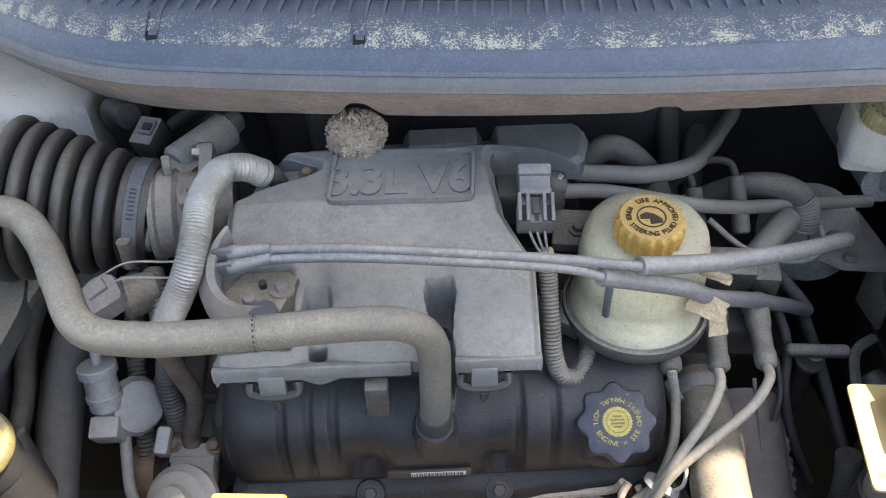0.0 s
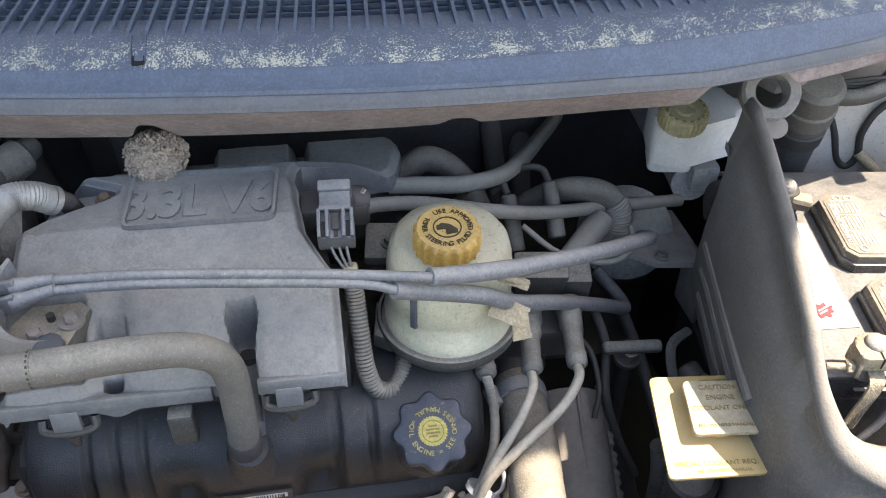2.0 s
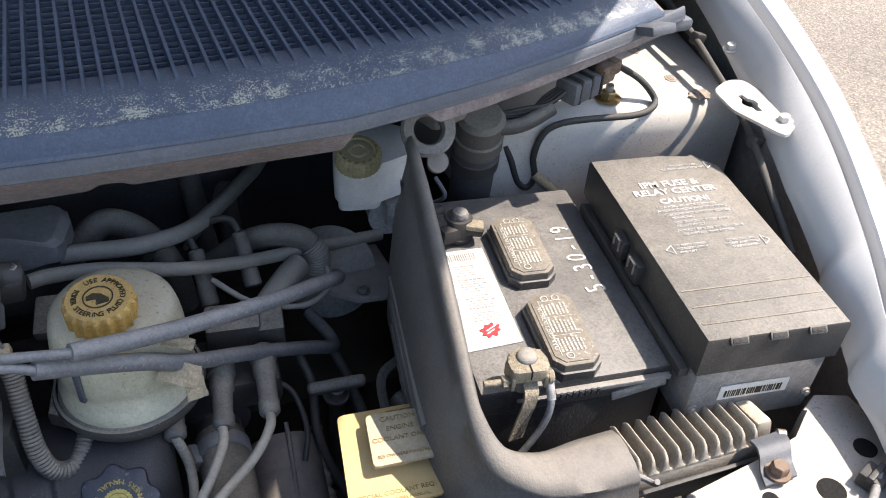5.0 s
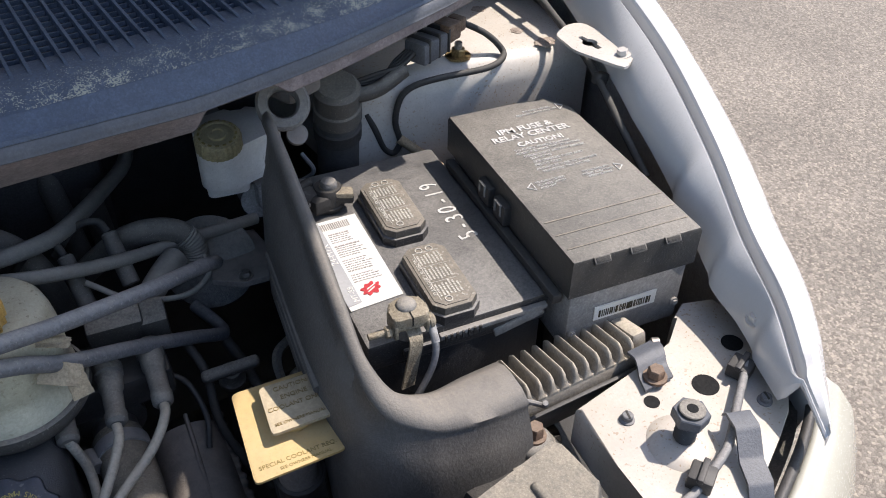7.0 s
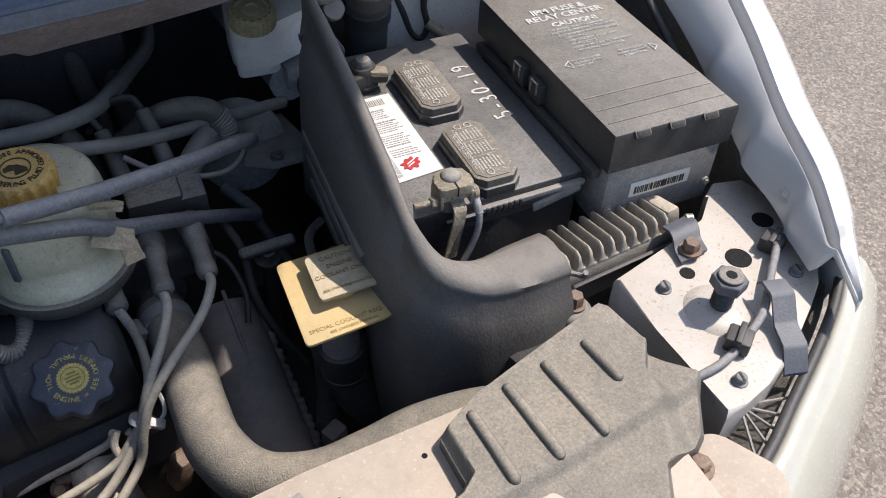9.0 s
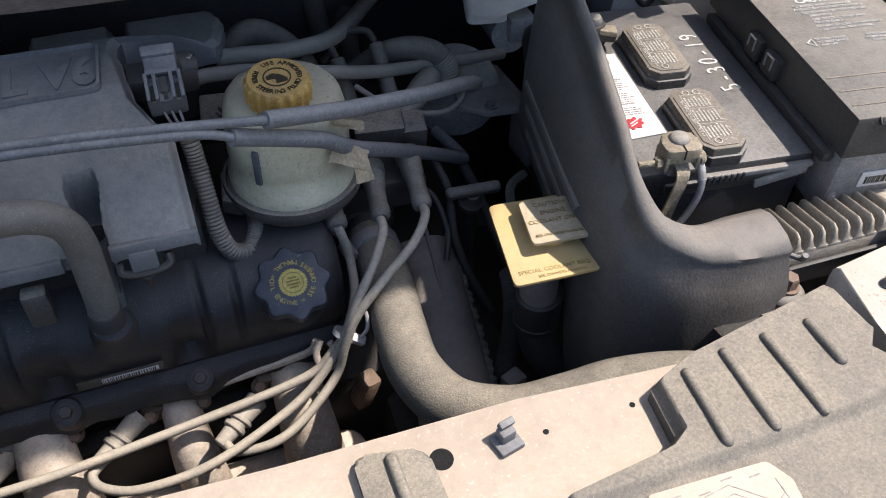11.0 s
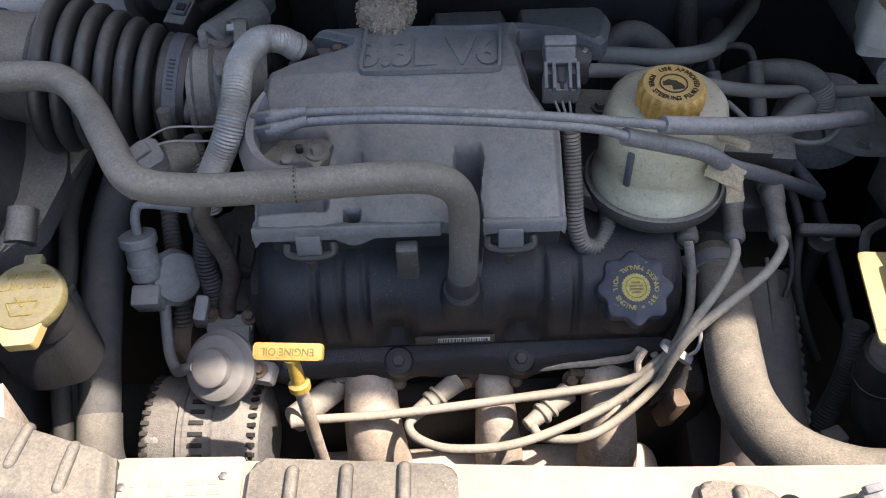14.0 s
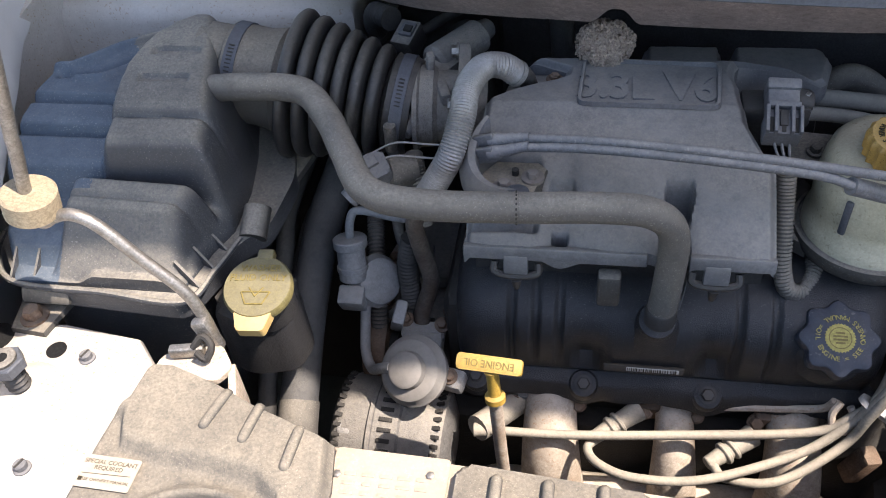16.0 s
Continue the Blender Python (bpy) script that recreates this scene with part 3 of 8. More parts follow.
for x in (0.146, 0.303):
    y, z = cowl_y(x), cowl_dip(x, 1.03)
    part("slot", add_box(B(), (x, y + 0.0212, 1.0252 + z), (0.0088, 0.0075, 0.0040), (26, 0, 0), 0.0006), M["void"], cowl)
    part("slot_plate", add_box(B(), (x + 0.0006, y + 0.0224, 1.0262 + z), (0.0066, 0.0050, 0.0036), (26, 0, 0), 0.0006), M["cowl"], cowl)
    for side in (-1, 1):
        part("slot_rail", add_box(B(), (x + side * 0.0050, y + 0.0310, 1.0295 + z), (0.0009, 0.026, 0.0042), (20, 0, 0), 0.0003), M["cowl"], cowl)
bm = B()
add_box(bm, (1.075, 0.675, 1.003), (0.06, 0.03, 0.014), (0, 8, 14), 0.005)
add_box(bm, (1.035, 0.650, 1.012), (0.03, 0.055, 0.010), (-20, 0, 8), 0.003)
part("end_cap", bm, M["seal"], cowl)

bm = B()
add_box(bm, (0.50, 0.965, 0.62), (1.75, 0.03, 0.80))
add_box(bm, (0.42, 0.86, 0.80), (0.50, 0.05, 0.40), (8, 0, 0), 0.02)
solo("firewall", bm, M["pad"], "dark grimy steel firewall behind the engine", "firewall", kind="structure")
# near-black sheets close the bay's floor and front; their colour carries deep shade
bm = B()
add_box(bm, (0.5, 0.45, 0.24), (1.5, 1.0, 0.02))
add_box(bm, (0.45, 0.42, 0.30), (1.2, 0.09, 0.10), bev=0.01)
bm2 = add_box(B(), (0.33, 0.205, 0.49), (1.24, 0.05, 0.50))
solo("radiator", bm2, M["grime_shade"], "dark radiator below the cross member", "radiator", kind="structure")
solo("underbody", bm, M["grime_shade"], "grimy subframe below the engine, coloured near black for deep shade", "subframe", kind="structure")


def side_wall(bm, pts, drop, thick, out):
    """An upright panel along plan points (x, y, z top), reaching down to drop."""
    rows = []
    for x, y, z in pts:
        rows.append([bm.verts.new(q) for q in ((x, y, z), (x + out * 0.012, y, z - 0.06), (x + out * 0.03, y, drop), (x + out * (0.03 + thick), y, drop), (x + out * thick, y, z))])
    for a, b in zip(rows, rows[1:]):
        for k in range(5):
            bm.faces.new((a[k], b[k], b[(k + 1) % 5], a[(k + 1) % 5]))
    for r in (rows[0], rows[-1]):
        bm.faces.new(r)
    return bm


bm = side_wall(B(), glide([(1.265, 0.97, 0.985), (1.232, 0.754, 0.955), (1.190, 0.585, 0.908), (1.152, 0.43, 0.85), (1.130, 0.34, 0.79), (1.12, 0.25, 0.765)], 6), 0.30, 0.012, 1)
solo("inner_fender", bm, M["grey_paint"], "dusty pale painted inner fender beside the battery", "inner fender", kind="structure")
bm = side_wall(B(), glide([(-0.30, 0.10, 0.80), (-0.30, 0.40, 0.86), (-0.285, 0.60, 0.925), (-0.262, 0.80, 0.96), (-0.25, 0.97, 0.97)], 6), 0.30, 0.012, -1)
solo("inner_fender", bm, M["white"], "pale painted inner fender beside the air box", "inner fender", kind="structure")


def tower(name, pts, z0, z1, label):
    wheel = [(x, y + 0.012) for x, y in pts]
    # the tower's lower part, coloured near black as if in shade
    solo("wheel_house", add_prism(B(), wheel, z0, z1 - 0.13, 0.0), M["grime_shade"], "grimy wheel house below the strut tower, coloured near black for shade", "wheel house", kind="structure")
    bm = add_prism(B(), pts, z1 - 0.14, z1, 0.03, seg=4)
    return solo(name, bm, M["white"], label, "strut tower", kind="structure", angle=60)


tower("strut_tower", [(0.915, 0.712), (0.96, 0.700), (1.05, 0.672), (1.13, 0.662), (1.21, 0.668), (1.262, 0.94), (0.90, 0.94)], 0.30, 0.905, "white painted strut tower with dirt and cobweb")
tower("strut_tower", [(-0.32, 0.72), (-0.05, 0.705), (0.035, 0.735), (0.03, 0.94), (-0.32, 0.94)], 0.30, 0.925, "pale painted strut tower behind the air box")

# outer fender: flange, groove and rounded shoulder
FEND = [(0.95, 1.262, 1.032), (0.724, 1.226, 0.995), (0.556, 1.191, 0.958), (0.428, 1.154, 0.912), (0.337, 1.120, 0.873), (0.269, 1.093, 0.855), (0.215, 1.065, 0.834), (0.182, 1.051, 0.822), (0.150, 1.042, 0.806)]


NOTCHES = (0.43, 0.348, 0.269)  # short steps in the flange's lower edge


def fender_side(mirror):
    """Inner flange, a narrow gutter and the rounded outer skin, ending in a tongue."""
    line = glide([(x, -y, z) for y, x, z in FEND], 10)
    fx, fz = [(p.y, p.x) for p in line], [(p.y, p.z) for p in line]
    bm = B()
    rows = []
    for i in range(151):
        y = 0.95 - (0.95 - 0.167) * i / 150
        xs, z = interp(-y, fx), interp(-y, fz)
        w = interp(y, [(0.167, 0.003), (0.170, 0.0075), (0.176, 0.013), (0.186, 0.0205), (0.205, 0.030), (0.230, 0.041), (0.30, 0.048), (0.36, 0.050), (0.45, 0.046), (0.52, 0.043), (0.72, 0.05), (0.95, 0.06)])
        inner = smooth01((y - 0.207) / 0.011)
        hang = smooth01((y - 0.19) / 0.08)
        fl = interp(y, [(0.20, 0.010), (0.25, 0.014), (0.30, 0.019), (0.36, 0.025), (0.45, 0.031), (0.52, 0.037), (0.58, 0.034), (0.64, 0.024), (0.95, 0.026)])
        fl += sum(0.005 * smooth01((c - y) / 0.009) * smooth01((y - c + 0.055) / 0.045) for c in NOTCHES)
        fl = 0.0012 + (fl - 0.0012) * inner
        dr = interp(y, [(0.158, 0.006), (0.21, 0.018), (0.27, 0.034), (0.36, 0.040), (0.45, 0.040), (0.60, 0.042), (0.66, 0.046), (0.75, 0.036), (0.95, 0.02)])
        dr = 0.004 + (dr - 0.004) * inner
        g = 0.0045 * inner
        d = 0.011 * inner
        row = [(xs - fl - 0.001 * inner, z - dr - 0.003 - 0.013 * inner), (xs - fl, z - dr), (xs - fl * 0.80 - 0.001, z - dr * 0.72), (xs - fl * 0.45 - 0.002 * inner, z - dr * 0.30), (xs - g - 0.0015 * inner, z - 0.001 - 0.004 * inner), (xs - g, z - 0.001 - 0.005 * inner), (xs - g * 0.9, z - 0.001 - 0.003 * inner - d), (xs + g * 0.8, z - 0.004 - d), (xs + g, z - 0.002), (xs + g + 0.002, z + 0.001), (xs + w * 0.35, z + 0.0035), (xs + w * 0.62, z + 0.002), (xs + w * 0.85, z - 0.006), (xs + w, z - 0.010 - 0.012 * hang), (xs + w * (1 + 0.12 * hang), z - 0.013 - 0.047 * hang), (xs + w * (1 + 0.2 * hang) + 0.01 * hang, z - 0.014 - 0.336 * hang), (xs + w * 0.95, z - 0.015 - 0.345 * hang), (xs + w * 0.6, z - 0.014 - 0.086 * hang)]
        rows.append([bm.verts.new((x if not mirror else 0.91 - x, y, zz)) for x, zz in row])
    for a, b in zip(rows, rows[1:]):
        for k in range(len(a) - 1):
            bm.faces.new((a[k], b[k], b[k + 1], a[k + 1]))
    bm.faces.new(rows[-1])
    return bm


solo("fender", fender_side(False), M["fender"], "silver-white painted front fender beside the battery", "fender", kind="structure", angle=30)
solo("fender", fender_side(True), M["fender"], "silver-white painted front fender beside the air box", "fender", kind="structure", angle=30)

# the raised hood, which shades the rear of the bay
bm = B()
nx, ny = 24, 14
rows = []
for j in range(ny + 1):
    v = j / ny
    lx, rx = -0.33 + 0.06 * v, 1.175 + 0.12 * v
    row = []
    for i in range(nx + 1):
        u = i / nx
        x = lx + (rx - lx) * u
        cut = 0.05 * max(0.0, abs(u - 0.5) * 2 - 0.86) / 0.14 * v ** 6
        row.append(bm.verts.new((x, 0.80 - 0.486 * v + cut * 0.4, 1.06 + (0.89 - cut) * v + 0.03 * math.sin(v * math.pi))))
    rows.append(row)
for a, b in zip(rows, rows[1:]):
    for i in range(nx):
        bm.faces.new((a[i], a[i + 1], b[i + 1], b[i]))
bmesh.ops.solidify(bm, geom=bm.faces[:], thickness=0.02)
solo("hood", bm, M["fender"], "raised silver-white car hood", "car hood", kind="structure")

# front cross member
bm = add_prism(B(), [(-0.030, 0.290), (0.10, 0.287), (0.263, 0.278), (0.441, 0.267), (0.60, 0.262), (0.72, 0.25), (0.84, 0.225), (0.82, 0.06), (-0.050, 0.06)], 0.74, 0.8135, 0.008)
rad = solo("radiator_support", bm, M["beige"], "dusty cream-painted radiator support across the front", "radiator support", kind="structure")
bm = add_prism(B(), [(0.912, 0.306), (0.993, 0.314), (1.035, 0.318), (1.060, 0.345), (1.082, 0.356), (1.112, 0.345), (1.118, 0.29), (1.098, 0.240), (1.066, 0.212), (1.037, 0.197), (1.016, 0.187), (0.975, 0.167), (0.940, 0.158), (0.914, 0.1545), (0.889, 0.1535), (0.902, 0.188), (0.903, 0.243)], 0.745, 0.789, 0.004)
solo("headlamp_panel", bm, M["white"], "white painted headlamp mounting panel with rust specks", "body panel", kind="structure")
bm = add_prism(B(), [(-0.198, 0.385), (-0.151, 0.390), (-0.078, 0.380), (-0.050, 0.350), (-0.046, 0.305), (-0.046, 0.24), (-0.050, 0.10), (-0.32, 0.10), (-0.32, 0.30)], 0.755, 0.800, 0.006)
solo("headlamp_panel", bm, M["white"], "white painted headlamp mounting panel beside the air box", "body panel", kind="structure")

# ---- the engine ----
bm = B()
add_box(bm, (0.36, 0.60, 0.43), (0.46, 0.27, 0.34), bev=0.02)
add_box(bm, (0.33, 0.60, 0.66), (0.36, 0.22, 0.16), bev=0.02)
solo("engine_block", bm, M["grime_shade"], "dark oily engine block under the intake", "engine block")


def cov_left(y):
    return interp(y, [(0.466, 0.183), (0.521, 0.181), (0.555, 0.189), (0.585, 0.190), (0.597, 0.205), (0.612, 0.238), (0.622, 0.255), (0.634, 0.256), (0.644, 0.236), (0.655, 0.212), (0.675, 0.218), (0.69, 0.236), (0.71, 0.272), (0.718, 0.29)])


def cov_right(y):
    return interp(y, [(0.466, 0.427), (0.531, 0.427), (0.546, 0.417), (0.565, 0.406), (0.60, 0.402), (0.613, 0.402), (0.628, 0.399), (0.640, 0.401), (0.6475, 0.405), (0.650, 0.424), (0.6525, 0.455), (0.656, 0.478), (0.662, 0.486), (0.69, 0.494), (0.706, 0.492), (0.714, 0.484), (0.718, 0.472)])


def pocket(x, y, c, y0, y1, wide):
    """How far inside a moulded pocket a point lies, 0 to 1; wide(y) is the half width."""
    return smooth01((wide(y) - abs(x - c)) / 0.0028) * smooth01((y - y0) / 0.003) * smooth01((y1 - y) / 0.0035)


def cov_z(x, y):
    z = interp(y, [(0.466, 0.843), (0.50, 0.864), (0.54, 0.888), (0.562, 0.900), (0.58, 0.9055), (0.72, 0.9055)])
    front = smooth01((0.555 - y) / 0.05)
    # soft valleys between the runners, each with its pocket
    for c in (0.2605, 0.3515):
        z -= 0.009 * front * math.exp(-((x - c) / 0.013) ** 2)
    # flat for the cable bracket, and a soft swell over the runners
    z -= 0.012 * smooth01((0.245 - x) / 0.008) * smooth01((y - 0.475) / 0.008) * smooth01((0.535 - y) / 0.01)
    z += 0.0015 * math.sin((x - 0.2) * 65) * front
    # the deck ends behind the lettering; a middle hump and a corner block stand behind it
    back = 0.9055 - 0.040 * smooth01((y - 0.647) / 0.016)
    hump = 0.855 + 0.026 * smooth01((x - 0.322) / 0.010) * smooth01((0.402 - x) / 0.010) * smooth01((y - 0.674) / 0.012)
    block = 0.845 + 0.036 * smooth01((x - 0.400) / 0.012) * smooth01((y - 0.6475) / 0.006)
    left = 0.855 + 0.022 * smooth01((0.285 - x) / 0.012) * smooth01((0.700 - y) / 0.010)
    if y > 0.6475:
        z = max(back, hump, block, left)
    edge = min(x - cov_left(y), cov_right(y) - x)
    z -= 0.007 * (1 - smooth01(edge / 0.007)) + 0.010 * smooth01((y - 0.710) / 0.008)
    z -= 0.020 * pocket(x, y, 0.2605, 0.500, 0.522, lambda v: 0.0125 - 0.12 * (v - 0.50)) * smooth01((0.5235 - y) / 0.016)
    z -= 0.045 * pocket(x, y, 0.3535, 0.44, 0.5225, lambda v: interp(v, [(0.466, 0.0105), (0.484, 0.0085), (0.497, 0.0092), (0.511, 0.0125), (0.522, 0.0105)]))
    z -= 0.022 * pocket(x, y, 0.2605, 0.4735, 0.4835, lambda v: 0.007)
    return z + 0.0007 * noise.noise((x * 40, y * 40, 0)) + 0.0003 * noise.noise((x * 190, y * 190, 3))


engine_cover = thing("engine_cover", "dusty grey plastic V6 intake cover lettered in relief", "engine cover", (0.305, 0.59, 0.82))
ys = [0.466 + 0.252 * i / 200 for i in range(201)]
bm = add_field(B(), ys, cov_left, cov_right, cov_z, 200, lambda x, y: min(cov_z(x, y) - (0.016 if x > 0.40 and y > 0.64 else 0.012), 0.832 + max(0, (y - 0.52)) * 0.2))
part("shell", bm, M["cover"], engine_cover, angle=50)
bm = B()
for x0, x1 in ((0.183, 0.330), (0.362, 0.427)):
    add_box(bm, ((x0 + x1) / 2, 0.4655, 0.8375), (x1 - x0, 0.006, 0.0125), (-8, 0, 0), 0.0015)
part("front_edge", bm, M["cover"], engine_cover)
# raised frame and lettering
bm = B()
EMB = [(0.267, 0.5755), (0.384, 0.5735), (0.389, 0.640), (0.270, 0.6435)]
ctr = Vector((0.3275, 0.608, 0.0))
loop = []
for i in range(4):
    p, q, r = Vector((*EMB[i - 1], 0)), Vector((*EMB[i], 0)), Vector((*EMB[(i + 1) % 4], 0))
    for k in range(5):
        t = k / 4
        a, c = q + (p - q).normalized() * 0.008, q + (r - q).normalized() * 0.008
        loop.append((1 - t) ** 2 * a + 2 * t * (1 - t) * q + t * t * c)
outer = [bm.verts.new((*p.xy, 0.9050)) for p in loop]
top_o = [bm.verts.new((*(p + (ctr - p).normalized() * 0.0010).xy, 0.9092)) for p in loop]
top_i = [bm.verts.new((*(p + (ctr - p).normalized() * 0.0036).xy, 0.9092)) for p in loop]
inner = [bm.verts.new((*(p + (ctr - p).normalized() * 0.0050).xy, 0.9050)) for p in loop]
for a, b in ((outer, top_o), (top_o, top_i), (top_i, inner)):
    for i in range(len(a)):
        j = (i + 1) % len(a)
        bm.faces.new((a[i], a[j], b[j], b[i]))
part("frame", bm, M["cover"], engine_cover)
bm = add_text(B(), "3.3L V6", pose(0.3245, 0.6035, 0.9055, 0, 0, -1.0), 0.0365, 0.0014, spacing=1.0, bold=0.0012)
bmesh.ops.scale(bm, vec=(1.03, 1.50, 1), space=Matrix.Translation((-0.3275, -0.6035, 0)), verts=bm.verts)
part("lettering", bm, M["cover"], engine_cover)
for x in (0.226, 0.384):
    bm = add_box(B(), (x, 0.463, 0.827), (0.020, 0.006, 0.018), (-10, 0, 0), 0.0015)
    clip = part("clip", bm, M["cover"], engine_cover)
    bm = add_tube(B(), [(x - 0.018, 0.468, 0.824), (x - 0.017, 0.463, 0.817), (x, 0.461, 0.815), (x + 0.017, 0.463, 0.817), (x + 0.018, 0.468, 0.824)], 0.0034, 8)
    add_rod(bm, (x, 0.463, 0.811), (x, 0.465, 0.797), 0.005, 0.0028)
    part("catch", bm, M["black"], clip)
part("tab", add_box(B(), (0.302, 0.470, 0.798), (0.019, 0.014, 0.034), (0, 0, 0), 0.003), M["black_dusty"], engine_cover)

manifold = thing("intake_manifold", "dark grey plastic intake manifold below the cover", "intake manifold", (0.33, 0.6, 0.76))
bm = B()
add_prism(bm, [(0.185, 0.508), (0.43, 0.506), (0.440, 0.55), (0.41, 0.62), (0.40, 0.71), (0.28, 0.715), (0.215, 0.66), (0.175, 0.58)], 0.745, 0.822, 0.01)
part("lower_body", bm, M["black"], manifold)
bm = add_prism(B(), [(0.408, 0.668), (0.44, 0.664), (0.488, 0.668), (0.494, 0.69), (0.494, 0.735), (0.47, 0.742), (0.42, 0.742), (0.395, 0.728), (0.39, 0.68)], 0.80, 0.846, 0.008, seg=3, taper=0.08)
part("end_chamber", bm, M["black"], manifold)
bm = B()
add_prism(bm, [(0.20, 0.598), (0.245, 0.606), (0.262, 0.626), (0.255, 0.642), (0.225, 0.64), (0.205, 0.625)], 0.85, 0.894, 0.005)
part("flange", bm, M["cover"], manifold)
bm = add_bolt(B(), (0.246, 0.631, 0.894), r=0.005)
part("bolt", bm, M["rust"], manifold)
bm = add_box(B(), (0.362, 0.704, 0.858), (0.074, 0.036, 0.036), (0, 0, 0), 0.010, 3)
part("rear_runner", bm, M["cover"], manifold)

# valve cover: a rounded, ribbed bar
VP = [(0.560, 0.775), (0.525, 0.778), (0.502, 0.774), (0.480, 0.762), (0.467, 0.744), (0.463, 0.724), (0.465, 0.702), (0.471, 0.686), (0.476, 0.677), (0.468, 0.6705), (0.4650, 0.668), (0.4635, 0.648), (0.490, 0.640)]
bm = B()
rows = []
n = 200
for i in range(n + 1):
    u = i / n
    x = 0.166 + (0.540 - 0.166) * u
    e = min(x - 0.166, 0.540 - x)
    pull = 0.030 * (1 - math.sqrt(max(0.0, 1 - (1 - min(e / 0.030, 1)) ** 2)))
    row = []
    for k, (y, z) in enumerate(VP):
        body = 1 if k < 8 else 0.0
        groove = 0.0
        if 1 < k < 7:
            for c in (0.2197, 0.241, 0.262, 0.415, 0.444):
                groove += 0.0065 * math.exp(-((x - c) / 0.0036) ** 4) * (0.35 if k == 2 else 1.0 if k < 6 else 0.3)
            for c in (0.286, 0.398):
                groove += 0.015 * math.exp(-((x - c) / 0.018) ** 4) * (1 if k > 5 else 0.55 if k > 4 else 0.1)
        lip = 0.0
        if k > 8:
            lip = 0.003 * noise.noise((x * 30, k * 0.3, 1)) - sum(0.006 * math.exp(-((x - c) / 0.013) ** 2) for c in (0.185, 0.286, 0.398))
        row.append(bm.verts.new((x, y + (groove + pull * 0.8) * body + lip, z - pull * 0.55 * body + lip * 0.4)))
    rows.append(row)
for a, b in zip(rows, rows[1:]):
    for k in range(len(VP) - 1):
        bm.faces.new((a[k], b[k], b[k + 1], a[k + 1]))
bm.faces.new(rows[0])
bm.faces.new(list(reversed(rows[-1])))
valve = thing("valve_cover", "black plastic valve cover with bolts and a barcode strip", "valve cover", (0.35, 0.48, 0.66))
part("body", bm, M["valve"], valve, angle=50)
for x, y, z in ((0.286, 0.4650, 0.6700), (0.398, 0.4650, 0.6670), (0.185, 0.4665, 0.668)):
    bm = add_lathe(B(), [(0, -0.016), (0.0160, -0.016), (0.0135, 0.000), (0.0120, 0.0025), (0.0095, 0.003), (0, 0.003)], along((x, y, z), (x, y - 0.55, z + 0.83))[0], 20)
    b = part("bolt_boss", bm, M["valve"], valve)
    part("bolt", add_bolt(B(), Vector((x, y, z)) + Vector((0, -0.0012, 0.0020)), (0, -0.55, 0.83), 0.0060, 0.0065, 1.35), M["black"], b)
bm = add_box(B(), (0.338, 0.4625, 0.702), (0.070, 0.003, 0.0075), (-12, 0, 0), 0.0005)
strip = part("barcode_strip", bm, M["strip_brown"], valve, "brown strip with a white barcode")
part("white_field", add_box(B(), (0.346, 0.4612, 0.7026), (0.046, 0.0010, 0.0042), (-12, 0, 0)), M["label"], strip)
bm = B()
random.seed(4)
x = 0.324
while x < 0.367:
    w = random.choice((0.0006, 0.0009, 0.0013))
    add_box(bm, (x, 0.4605, 0.7026), (w, 0.0008, 0.0034), (-12, 0, 0))
    x += w + random.choice((0.0007, 0.001, 0.0014))
part("bars", bm, M["print_dark"], strip)
bm = add_lathe(B(), [(0.030, -0.022), (0.024, -0.012), (0.018, -0.004), (0.0155, 0.004), (0.0, 0.004)], along((0.345, 0.472, 0.758), (0.345, 0.45, 0.79))[0], 28)
part("hose_spigot", bm, M["valve"], valve)
bm = add_lathe(B(), [(0.034, -0.02), (0.030, 0.0), (0.026, 0.004), (0.0, 0.004)], along((0.490, 0.474, 0.742), (0.490, 0.444, 0.79))[0], 28)
part("filler_neck", bm, M["valve"], valve)
for x, y, z in ((0.516, 0.495, 0.756),):
    part("bolt", add_bolt(B(), (x, y, z), (0, -0.4, 0.9), 0.006, 0.008), M["grime_shade"], valve)

# oil filler cap
zc = Vector((0.0, -0.50, 0.866))
xc = Vector((-1.0, 0.0, 0.0))
yc = zc.cross(xc)
cap_m = Matrix.Translation((0.4915, 0.4705, 0.750)) @ Matrix((xc, yc, zc)).transposed().to_4x4() @ Matrix.Diagonal((0.93, 0.93, 1, 1))
oil_cap = thing("oil_filler_cap", "dark blue-grey lobed oil filler cap with yellow lettering", "oil cap", (0.49, 0.47, 0.745))


def lobed(a, r, h):
    return r * (1 + 0.085 * math.cos(8 * a) * min(1, r / 0.03))


bm = add_lathe(B(), [(0.030, -0.012), (0.0325, -0.006), (0.0332, 0.004), (0.0315, 0.0085), (0.029, 0.0098), (0.0, 0.0098)], cap_m, 96, lobed)
part("body", bm, M["oil_cap"], oil_cap)
bm = add_ring_text(B(), "OIL ENGINE = SEE OWNERS MANUAL =", cap_m @ pose(0, 0, 0.0099), 0.0190, 0.0062, 342, 348, inward=True)
part("lettering", bm, M["print_yellow"], oil_cap, "yellow printed lettering")
bm = add_lathe(B(), [(0.0128, 0), (0.0128, 0.0004), (0, 0.0004)], cap_m @ pose(0, 0, 0.0099), 60, lambda a, r, h: r * (1 + 0.05 * math.cos(30 * a)))
d = part("emblem", bm, M["print_yellow"], oil_cap, "round yellow emblem")
bm = B()
for k in range(4):
    add_box(bm, (0, -0.0045 + 0.003 * k, 0.0), (0.012 if k in (1, 2) else 0.008, 0.0016, 0.0004))
